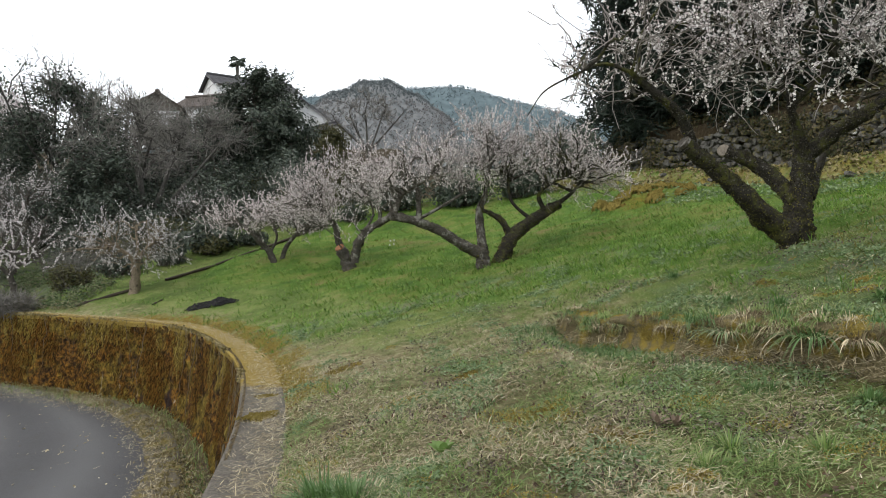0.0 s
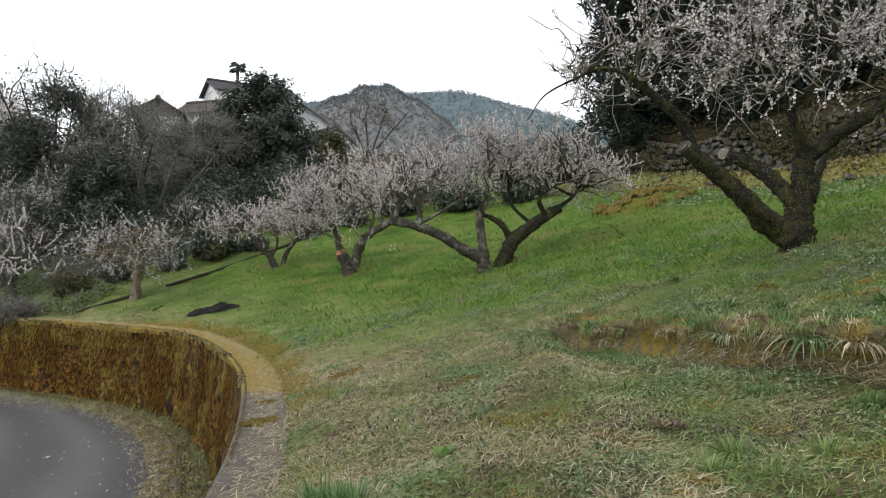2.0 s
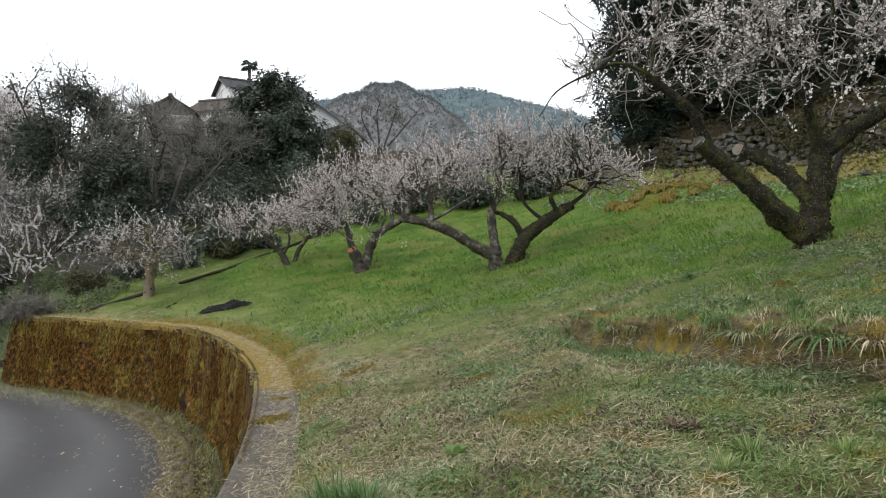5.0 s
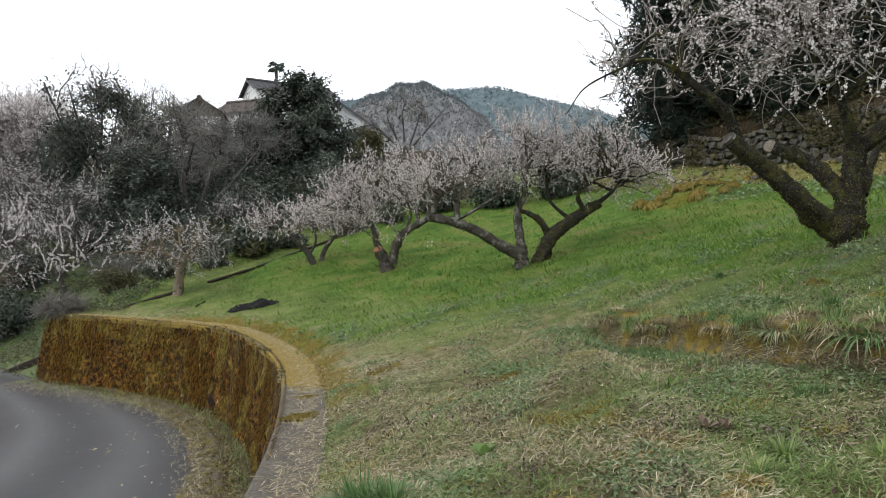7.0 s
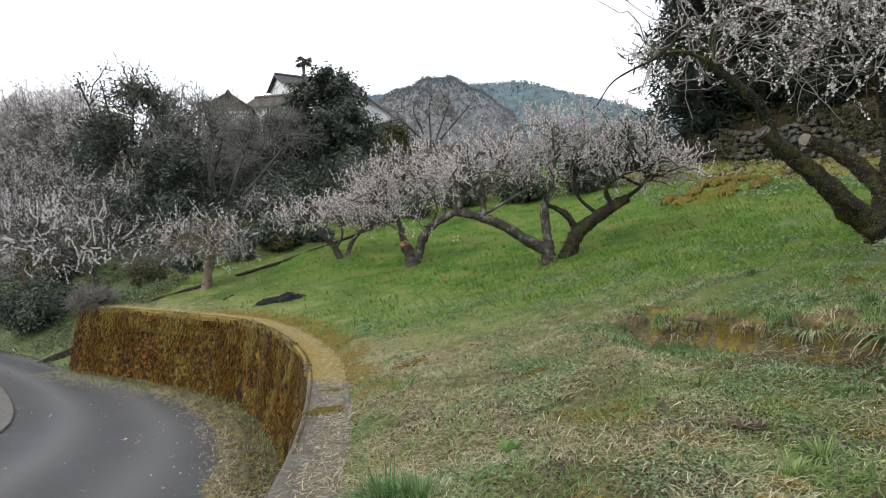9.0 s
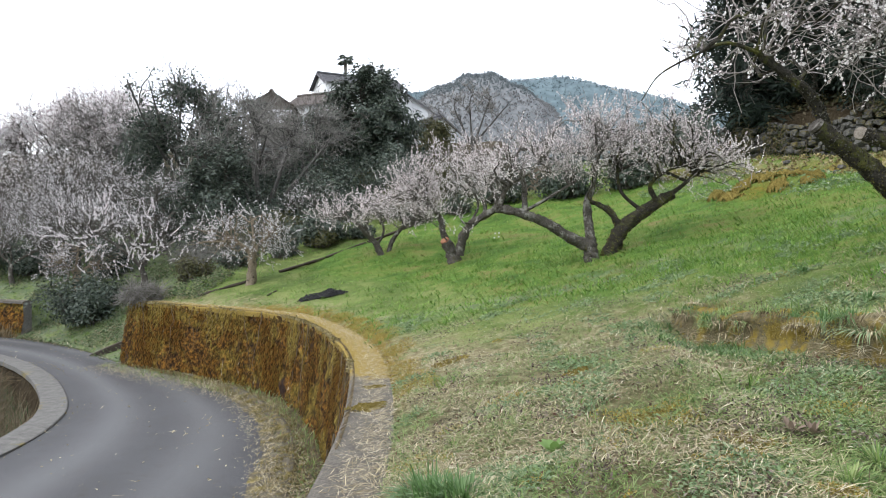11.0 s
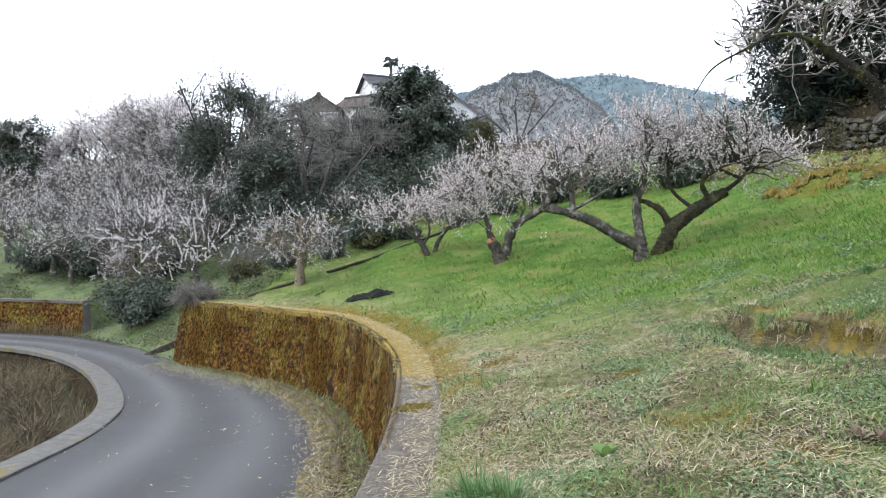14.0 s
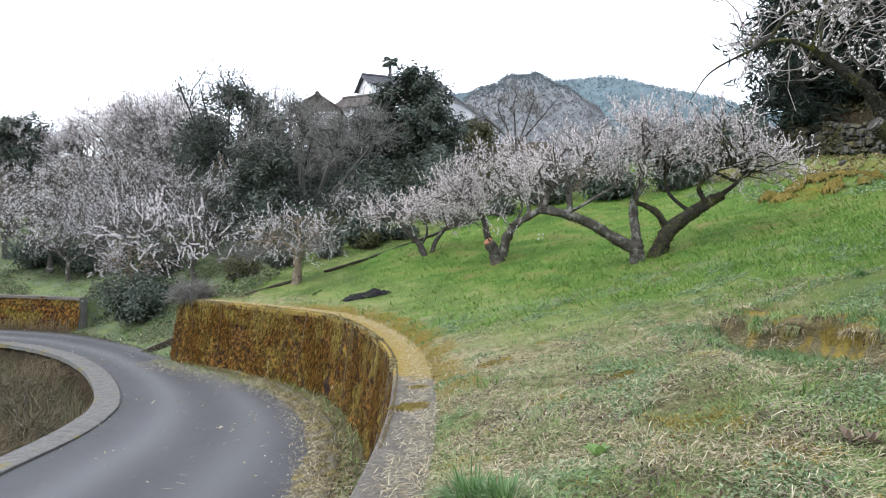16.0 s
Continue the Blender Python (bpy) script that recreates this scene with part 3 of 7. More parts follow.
def offset_line(line, d):
    t = unit(np.gradient(line, axis=0))
    return line + d * np.stack([t[:, 1], -t[:, 0]], 1)


def stretch_of(line, a, b, step=0.25):
    """Points of a plan line from a to b metres along it."""
    s = np.concatenate([[0], np.cumsum(np.linalg.norm(np.diff(line, axis=0), axis=1))])
    q = np.arange(a, b + 1e-6, step)
    return np.stack([np.interp(q, s, line[:, 0]), np.interp(q, s, line[:, 1])], 1)


def ribbon(sections):
    """Faces between section rows (n, k, 3), each row joined to the next."""
    n, k, _ = sections.shape
    i, j = np.meshgrid(np.arange(n - 1), np.arange(k - 1), indexing="ij")
    return sections.reshape(-1, 3), np.stack([i * k + j, (i + 1) * k + j, (i + 1) * k + j + 1, i * k + j + 1], -1).reshape(-1, 4)


# ---- road ----
def asphalt_material():
    m, n, l, b = material("worn_asphalt", 0.75, 0.25)
    w = place(n, l)
    grain, patch, stain = speckle(n, l, w, 120, 4), speckle(n, l, w, 0.9, 5), speckle(n, l, w, 5, 6)
    c = ramp(n, l, patch, (0.3, (0.015, 0.016, 0.019)), (0.7, (0.038, 0.041, 0.046)))
    c = mix(n, l, 0.45, c, ramp(n, l, grain, (0.3, (0.022, 0.022, 0.024)), (0.7, (0.17, 0.17, 0.172))))
    c = mix(n, l, gate(n, l, stain, 0.55, 0.75), c, (0.05, 0.048, 0.045))
    a = n.new("ShaderNodeAttribute")
    a.attribute_name = "wear"
    c = mix(n, l, math_node(n, l, "MULTIPLY", a.outputs["Fac"], 0.5), c, ramp(n, l, grain, (0.3, (0.066, 0.069, 0.072)), (0.7, (0.15, 0.154, 0.158))))
    l.new(c, b.inputs["Base Color"])
    l.new(math_node(n, l, "SUBTRACT", 0.8, math_node(n, l, "MULTIPLY", a.outputs["Fac"], 0.22)), b.inputs["Roughness"])
    relief(n, l, b, grain, 0.4, 0.006)
    return m


ASPHALT = asphalt_material()
CONCRETE = mottled("old_concrete", (0.075, 0.073, 0.067), (0.19, 0.185, 0.17), 5, 70, 0.92, 0.2, 0.8, extra=((0.15, 0.11, 0.03), 1.8, 0.60, 0.70))


def coping_material():
    m, n, l, b = material("mossy_coping", 0.95, 0.12)
    w = place(n, l)
    mid, fine = speckle(n, l, w, 6, 6, 0.7), speckle(n, l, w, 60, 4)
    c = ramp(n, l, mid, (0.3, (0.075, 0.068, 0.058)), (0.7, (0.20, 0.185, 0.16)))
    c = mix(n, l, 0.4, c, ramp(n, l, fine, (0.3, (0.04, 0.035, 0.03)), (0.7, (0.30, 0.28, 0.24))))
    a = n.new("ShaderNodeAttribute")
    a.attribute_name = "moss"
    cover_up = gate(n, l, math_node(n, l, "ADD", a.outputs["Fac"], math_node(n, l, "MULTIPLY", speckle(n, l, w, 3.2, 6, 0.7), 0.9)), 0.58, 0.80)
    c = mix(n, l, cover_up, c, ramp(n, l, fine, (0.3, (0.17, 0.120, 0.028)), (0.7, (0.40, 0.30, 0.085))))
    l.new(c, b.inputs["Base Color"])
    relief(n, l, b, math_node(n, l, "ADD", mid, fine), 1.0, 0.03)
    return m


COPING = coping_material()
KERB = mottled("worn_kerb_concrete", (0.055, 0.054, 0.050), (0.20, 0.197, 0.185), 7, 60, 0.9, 0.2, 0.8, extra=((0.17, 0.14, 0.045), 1.3, 0.60, 0.68))
LITTERED = mottled("littered_verge", (0.05, 0.045, 0.03), (0.17, 0.15, 0.11), 6, 60, 0.95, 0.15, 1.0, extra=((0.17, 0.135, 0.035), 3.2, 0.52, 0.64))
mid_line = smooth_line([(-2.3, -60), (-2.6, -28), (-3.0, -12), (-3.5, -5), (-4.5, 2), (-5.4, 7.9), (-6.1, 10.4), (-8.1, 13.4), (-11.1, 16.1), (-14.6, 18.4), (-18.6, 19.9), (-24, 20.1), (-32, 20.0), (-48, 20.0), (-80, 20.6), (-150, 22)])
rows = []
for p in stretch_of(mid_line, 0, 150, 0.4):
    rows.append(p)
rows = np.array(rows)
dR = np.interp(rows[:, 1], [-60, 0, 8, 11, 14, 17, 60], [1.9, 1.9, 1.95, 1.75, 1.35, 1.1, 1.1])
tan = unit(np.gradient(rows, axis=0))
side = np.stack([tan[:, 1], -tan[:, 0]], 1)
dL = np.maximum(0.6, -beside(rows[:, 0], rows[:, 1], EDGE)[0] * -1 - 0.02)
sec = []
for s in np.linspace(0, 1, 25):
    q = rows + side * (-dL + s * (dL + dR))[:, None]
    sec.append(np.column_stack([q, np.full(len(q), ROAD_Z + 0.012 + 0.05 * 4 * s * (1 - s))]))
v, f = ribbon(np.stack(sec, 1))
across = np.tile(np.linspace(0, 1, 25), len(rows))
road = solid("road", v, f, ASPHALT, smooth=True)
wear = np.exp(-((across - 0.30) / 0.11) ** 2) + np.exp(-((across - 0.72) / 0.11) ** 2)
road.data.attributes.new("wear", "FLOAT", "POINT").data.foreach_set("value", wear.astype(np.float32))
tagged(road, "narrow grey worn asphalt lane curving below the wall", "road", kind="structure")
# the verge between the asphalt and the wall's foot
o = (rows + side * (dR - 0.3)[:, None])[(rows[:, 1] > -8) & (rows[:, 0] > -11)]
foot = offset_line(BANK, -0.42)
near = np.array([foot[np.argmin(np.hypot(*(foot - q).T))] for q in o])
o_verge, near_verge = o, near
sec = []
for s, h in ((0, 0.02), (0.2, 0.06), (0.42, 0.10), (0.52, 0.12), (0.54, -0.02), (0.75, -0.03), (1, 0.02)):
    q = o * (1 - s) + near * s
    sec.append(np.column_stack([q, ROAD_Z + h + 0.025 * np.sin(q[:, 0] * 9 + q[:, 1] * 7)]))
v, f = ribbon(np.stack(sec, 1))
verge = solid("verge", v, f, LITTERED, smooth=True)
tagged(verge, "strip of dry litter and yellow moss between road and wall", "verge", kind="structure")
# the edge kerb on the valley side, with its retaining face
line = stretch_of(EDGE, beside(-6.2, -3, EDGE)[1], beside(-60, 18.6, EDGE)[1], 0.3)
t2 = unit(np.gradient(line, axis=0))
nrm = np.stack([t2[:, 1], -t2[:, 0]], 1)


def wall_material(name):
    m, n, l, b = material(name, 0.95, 0.12)
    w = place(n, l)
    sep = n.new("ShaderNodeSeparateXYZ")
    l.new(w, sep.inputs[0])
    big, mid, fine = speckle(n, l, w, 1.1, 5, 0.6, (1, 1, 1.8)), speckle(n, l, w, 9, 6, 0.7), speckle(n, l, w, 45, 4)
    c = ramp(n, l, mid, (0.36, (0.010, 0.006, 0.004)), (0.48, (0.062, 0.033, 0.010)), (0.60, (0.22, 0.105, 0.018)), (0.72, (0.36, 0.20, 0.034)))
    c = mix(n, l, gate(n, l, big, 0.48, 0.60), c, ramp(n, l, mid, (0.34, (0.022, 0.017, 0.006)), (0.52, (0.15, 0.108, 0.020)), (0.7, (0.34, 0.26, 0.055))))
    c = mix(n, l, gate(n, l, speckle(n, l, w, 2.0, 5, 0.6, (1.6, 1.6, 0.4)), 0.58, 0.70), c, (0.035, 0.022, 0.020))
    streak = speckle(n, l, w, 3.2, 4, 0.6, (1.6, 1.6, 0.05))
    c = mix(n, l, math_node(n, l, "MULTIPLY", gate(n, l, streak, 0.66, 0.72), gate(n, l, mid, 0.35, 0.55)), c, (0.34, 0.29, 0.21))
    c = mix(n, l, gate(n, l, fine, 0.54, 0.75), c, (0.014, 0.009, 0.005))
    l.new(c, b.inputs["Base Color"])
    relief(n, l, b, math_node(n, l, "ADD", mid, fine), 1.0, 0.05)
    return m


MOSSY_WALL = wall_material("moss_grown_concrete_face")


def wall_run(name, line, d_out, height_top, z_foot, batter, thick, label, proud=0.03, mat=None, cop=None, rng_seed=3, cope=0.4):
    """A battered retaining wall along a plan line: a rough mossy face and a coping on top. The wall stands on the road side of the line."""
    rng = np.random.default_rng(rng_seed)
    t = unit(np.gradient(line, axis=0))
    out = np.stack([-t[:, 1], t[:, 0]], 1)
    sec = []
    levels = np.linspace(0, 1, 22)
    for s in levels:
        bulge = 0.035 * np.sin(line[:, 0] * 3 + s * 5) * np.sin(line[:, 1] * 2.3) + 0.022 * np.sin(line[:, 0] * 11 + s * 17) * np.sin(line[:, 1] * 9 - s * 11) + rng.normal(0, 0.022, len(line))
        q = line + out * (d_out + batter * (1 - s) + bulge)[:, None]
        z = z_foot - 0.1 + (height_top - 0.02 - z_foot + 0.1) * s
        sec.append(np.column_stack([q, z]))
    face = np.stack(sec, 1)
    ends = line - out * 0.05
    back = [np.column_stack([ends, height_top - 0.02]), np.column_stack([ends, z_foot - 0.1])]
    allsec = np.concatenate([face, np.stack(back, 1), face[:, :1]], 1)
    v, f = ribbon(allsec)
    k = allsec.shape[1]
    root = new(name)
    solid("wall_face", v, f, mat or MOSSY_WALL, root, "brown moss and drip streaks over concrete", True)
    for e, s in ((0, 1), (len(line) - 1, -1)):
        end = allsec[e, :-1]
        c = end.mean(0)
        vv = np.vstack([end, c])
        m = len(end)
        ff = np.array([(a, (a + 1) % m, m) for a in range(m)])
        solid("wall_end", vv, ff, cop or CONCRETE, root)
    a, b = d_out + proud, d_out - cope
    prof = [(a, -0.10), (a + 0.005, -0.012), (a - 0.015, 0.0), (b, 0.01), (b, -0.10), (a, -0.10)]
    sec = [np.column_stack([line + out * o, height_top + h + 0.008 * np.sin(line[:, 0] * 8 + o * 20)]) for o, h in prof]
    v, f = ribbon(np.stack(sec, 1))
    top = solid("coping", v, f, cop or COPING, root, "littered concrete coping with yellow moss", False)
    grown = np.where(v[:, 2] > -0.2, 0.62 * rise(v[:, 1], 6.8, 8.8) + 0.04, 0.02)
    top.data.attributes.new("moss", "FLOAT", "POINT").data.foreach_set("value", grown.astype(np.float32))
    return tagged(root, label, "retaining wall", kind="structure")


run = stretch_of(BANK, WALL_FROM, WALL_TO, 0.09)
wall_run("wall_south", run, 0.22, np.zeros(len(run)) + 0.0, np.full(len(run), ROAD_Z), 0.28, 0.4, "curved battered concrete retaining wall overgrown with brown moss")
run = stretch_of(BANK, FAR_FROM, FAR_TO, 0.4)
wall_run("wall_west", run, 0.2, np.full(len(run), -0.45), np.full(len(run), ROAD_Z), 0.12, 0.3, "low mossy concrete wall at the far bend of the road", rng_seed=8, cope=0.15)
valley = line[::-1]
wall_run("wall_valley", valley, 0.02, np.full(len(valley), ROAD_Z + 0.055), np.full(len(valley), ROAD_Z - 1.3), 0.1, 0.3, "mossy wall under the valley-side kerb of the road", rng_seed=9, cope=0.42, proud=0.05, cop=KERB)

# ---- the orchard's plum trees ----
def down(x, y, lift=0.0):
    return (x, y, float(lie(np.array([x]), np.array([y]))[0]) + lift)


plum_tree(11, down(3.94, 7.75), [
    [(0, 0, -0.12, 0.33), (-0.02, 0, 0.1, 0.27), (-0.02, 0, 0.35, 0.24), (0.02, 0, 0.63, 0.2), (0.04, 0, 0.91, 0.17), (0.07, 0, 1.06, 0.14)],
    [(-0.14, -0.1, 0.1, 0.24), (-0.38, -0.15, 0.28, 0.2), (-0.78, -0.3, 0.58, 0.155), (-1.12, -0.4, 0.84, 0.135), (-1.43, -0.5, 1.06, 0.12)],
    [(-1.3, -0.45, 0.99, 0.08), (-1.42, -0.5, 1.22, 0.085), (-1.57, -0.6, 1.39, 0.075), (-1.86, -0.7, 1.59, 0.06), (-2.08, -0.8, 1.73, 0.04)],
    [(-2.08, -0.8, 1.73, 0.03), (-2.34, -0.8, 1.81, 0.025), (-2.62, -0.8, 1.71, 0.018), (-2.93, -0.8, 1.54, 0.012), (-3.1, -0.8, 1.3, 0.006)],
    [(-0.06, 0, 0.51, 0.16), (-0.2, 0.1, 0.74, 0.14), (-0.41, 0.2, 0.94, 0.12), (-0.71, 0.25, 1.09, 0.1)],
    [(0.05, 0, 0.98, 0.13), (-0.08, -0.1, 1.3, 0.08), (-0.17, -0.2, 1.53, 0.07), (0, -0.3, 1.72, 0.06), (0.13, -0.4, 1.96, 0.05), (0.12, -0.5, 2.28, 0.04), (0.01, -0.5, 2.87, 0.03)],
    [(0.09, 0, 1.02, 0.14), (0.3, -0.2, 1.24, 0.12), (0.48, -0.5, 1.41, 0.1), (0.69, -0.8, 1.68, 0.08), (0.94, -1, 2.12, 0.05)],
    [(0.19, 0.15, 0.55, 0.1), (0.42, 0.4, 0.87, 0.065), (0.67, 0.6, 1.26, 0.05), (1.19, 0.9, 1.76, 0.04), (1.66, 1.2, 2.55, 0.03)],
    [(-0.17, -0.2, 1.53, 0.05), (-0.45, -0.1, 2.04, 0.035), (-0.67, 0.1, 2.61, 0.025)],
], [((-1.3, -0.4, 2.15), (1.2, 1.1, 0.75), 0.4), ((0.2, -0.3, 2.3), (1.3, 1.3, 0.9), 0.4), ((1.3, 0, 2.3), (1.1, 1.2, 0.9), 0.25)],
    boughs=84, laterals=6, lateral=0.62, shoots=1.8, shoot=0.32, blossoms=9, flaky=9000, size=0.031, bough_r=0.018, twig_r=0.0056, flat=-0.75, lift=0.12, bark=MOSSY_BARK, shape="blossom", bare=0.2, rise_by=0.5,
    label="old plum tree with mossy sawn limbs and thin white blossom",
    stout=0.86, cuts=[((-1.45, -0.51, 1.075), (-0.8, -0.25, 0.56), 0.078, BARK), ((-0.735, 0.255, 1.1), (-0.6, -0.75, 0.25), 0.073, CUT_WOOD)])

plum_tree(12, down(0.76, 13.2), [
    [(0.02, 0, -0.12, 0.22), (0, 0, 0.11, 0.18), (-0.04, 0, 0.29, 0.17)],
    [(-0.04, 0, 0.26, 0.16), (-0.43, -0.1, 0.45, 0.13), (-0.91, -0.3, 0.73, 0.115), (-1.27, -0.4, 0.86, 0.1), (-1.65, -0.4, 0.94, 0.1), (-1.66, -0.4, 1.0, 0.085)],
    [(-1.66, -0.4, 0.95, 0.07), (-1.59, -0.4, 1.17, 0.06), (-1.47, -0.4, 1.37, 0.05), (-1.17, -0.3, 1.57, 0.045), (-0.85, -0.2, 1.89, 0.035)],
    [(-1.19, -0.4, 0.84, 0.07), (-1.21, -0.3, 1.12, 0.065), (-1.24, -0.2, 1.49, 0.05), (-1.44, 0, 1.83, 0.03)],
    [(0.01, 0, 0.23, 0.12), (-0.04, 0.1, 0.66, 0.11), (-0.07, 0.1, 1.07, 0.1), (0.03, 0.1, 1.36, 0.06), (0.12, 0.2, 1.85, 0.04), (0.34, 0.3, 2.46, 0.025)],
    [(-1.27, -0.4, 0.86, 0.05), (-0.85, -0.2, 1.1, 0.035), (-0.27, 0.1, 1.47, 0.03)],
], [((-1.2, -0.1, 1.75), (1.25, 1.4, 0.75), 0.5), ((0.2, 0.1, 2.0), (1.1, 1.2, 0.85), 0.5)],
    flaky=3000, boughs=76, laterals=5, lateral=0.42, shoots=3.4, shoot=0.27, blossoms=8, size=0.030, bough_r=0.022, rise_by=0.35, lift=0.2, petal=ROSY_PETAL,
    label="plum tree in pinkish-white blossom with a long low limb")

plum_tree(13, down(1.11, 13.3), [
    [(-0.02, 0, -0.1, 0.24), (0.08, 0, 0.22, 0.19), (0.25, 0, 0.47, 0.17), (0.56, 0.1, 0.73, 0.15), (0.95, 0.2, 0.97, 0.13), (1.14, 0.2, 1.09, 0.11)],
    [(0.83, 0.1, 0.94, 0.07), (0.71, 0, 1.24, 0.05), (1.01, -0.1, 1.49, 0.035), (1.49, -0.1, 1.62, 0.025)],
    [(1.12, 0.2, 1.09, 0.06), (1.39, 0.2, 1.31, 0.04), (1.57, 0.3, 1.53, 0.03)],
    [(0.18, 0, 0.44, 0.1), (0.02, 0, 0.72, 0.08), (-0.22, 0, 0.89, 0.06), (-0.36, -0.1, 0.93, 0.05)],
    [(0.62, 0.1, 0.73, 0.05), (0.21, 0.3, 1.15, 0.04), (0.16, 0.4, 1.71, 0.03)],
], [((0.75, 0.3, 1.95), (1.25, 1.2, 0.85), 0.7), ((1.75, 0.2, 1.5), (0.9, 1.0, 0.55), 0.3)],
    flaky=3000, boughs=60, laterals=5, lateral=0.42, shoots=3.4, shoot=0.27, blossoms=8, size=0.030, bough_r=0.022, rise_by=0.35, lift=0.2, petal=ROSY_PETAL, bark=MOSSY_BARK,
    label="leaning plum tree with a thick mossy trunk and pinkish-white blossom")

plum_tree(14, down(-2.2, 16.65), [
    [(0, 0, -0.12, 0.26), (-0.08, 0, 0.19, 0.2), (-0.23, -0.1, 0.48, 0.16)],
    [(0.08, 0, 0.15, 0.16), (0.19, 0, 0.62, 0.13), (0.47, 0, 0.95, 0.11), (0.94, 0, 1.25, 0.1), (0.94, 0, 1.56, 0.06), (0.66, 0.1, 2.1, 0.04)],
    [(-0.14, 0.2, 0.28, 0.1), (-0.34, 0.3, 0.69, 0.1), (-0.47, 0.4, 1.1, 0.08), (-0.88, 0.4, 1.58, 0.05)],
    [(0.33, 0, 0.86, 0.05), (0.52, 0.2, 1.37, 0.03), (0.23, 0.3, 1.99, 0.025)],
], [((-0.1, 0.1, 1.9), (1.5, 1.5, 0.85), 0.65), ((-1.1, 0, 1.35), (1.0, 1.2, 0.6), 0.35)],
    flaky=2000, boughs=84, laterals=5, lateral=0.42, shoots=3.4, shoot=0.28, blossoms=8, size=0.031, bough_r=0.02, rise_by=0.45, lift=0.2, petal=ROSY_PETAL,
    label="plum tree in pinkish-white blossom with a reddish sawn stump limb",
    cuts=[((-0.245, -0.11, 0.5), (-0.4, -0.5, 0.75), 0.115, RED_CUT)])

D_LIMBS = [
    [(-0.02, 0, -0.1, 0.18), (0.02, 0, 0.39, 0.15), (0.02, 0, 0.78, 0.13)],
    [(0.02, 0, 0.74, 0.1), (-0.18, -0.1, 0.97, 0.06), (-0.5, -0.2, 1.22, 0.04)],
    [(0.04, 0, 0.74, 0.1), (0.23, 0.1, 1.06, 0.06), (0.61, 0.1, 1.36, 0.04)],
    [(0.02, 0, 0.74, 0.07), (-0.02, 0.2, 1.15, 0.05), (-0.11, 0.3, 1.65, 0.03)],
]
small_plum = plum_tree(15, down(-7.57, 17.2), D_LIMBS, [((-0.1, 0, 1.3), (1.6, 1.3, 0.62), 1.0)],
                       boughs=60, laterals=5, shoots=2.0, shoot=0.28, blossoms=8, rise_by=0.2, lift=0.0, flat=-0.95, twigs=FOREST_TWIG, size=0.034, bough_r=0.022, petal=PINK_PETAL, bark=PALE_BARK, label="small white-blossomed plum tree with a pale short trunk")

plum_tree(16, down(-4.49, 18.75), [
    [(0, 0, -0.1, 0.13), (-0.14, 0, 0.24, 0.11), (-0.35, -0.1, 0.52, 0.1), (-0.66, -0.2, 0.84, 0.07), (-1.03, -0.2, 1.11, 0.04)],
    [(0.1, 0.2, -0.05, 0.1), (0.24, 0.2, 0.37, 0.08), (0.53, 0.2, 0.75, 0.06), (0.91, 0.2, 0.98, 0.04)],
    [(-0.14, 0, 0.24, 0.06), (-0.03, 0.3, 0.67, 0.04), (-0.2, 0.4, 1.21, 0.03)],
], [((-0.9, 0.1, 1.2), (1.45, 1.2, 0.5), 0.6), ((0.6, 0.2, 1.3), (1.05, 1.2, 0.55), 0.5)],
    boughs=64, laterals=5, rise_by=0.35, lift=0.15, flat=-0.6, shoots=2.4, shoot=0.27, blossoms=8, size=0.036, bough_r=0.02, petal=ROSY_PETAL, label="low white-blossomed plum with forked leaning stems")

bright_plum = plum_tree(17, down(-13.28, 21.73), [
    [(0, 0, -0.19, 0.16), (-0.04, -0.01, 0.39, 0.13), (-0.19, -0.03, 0.87, 0.11)],
    [(-0.18, -0.03, 0.77, 0.08), (-0.55, -0.31, 1.26, 0.06), (-1.09, -0.62, 1.73, 0.04), (-1.67, -0.85, 2.2, 0.025)],
    [(-0.16, -0.03, 0.81, 0.08), (0.05, -0.08, 1.55, 0.06), (0.42, 0.01, 2.32, 0.04)],
    [(-0.14, -0.02, 0.81, 0.06), (0.53, -0.18, 1.26, 0.04), (1.23, -0.13, 1.74, 0.025)],
], [((-0.6, -0.4, 1.75), (2.5, 1.8, 1.1), 0.75), ((0.4, -0.4, 0.95), (1.5, 1.2, 0.6), 0.25)],
    boughs=44, laterals=3, lateral=0.6, shoots=1.05, shoot=0.5, blossoms=22, size=0.052, bough_r=0.024, flat=-0.8, rise_by=0.55, lift=0.15, twigs=FOREST_TWIG, label="spreading plum tree thick with bright white blossom")

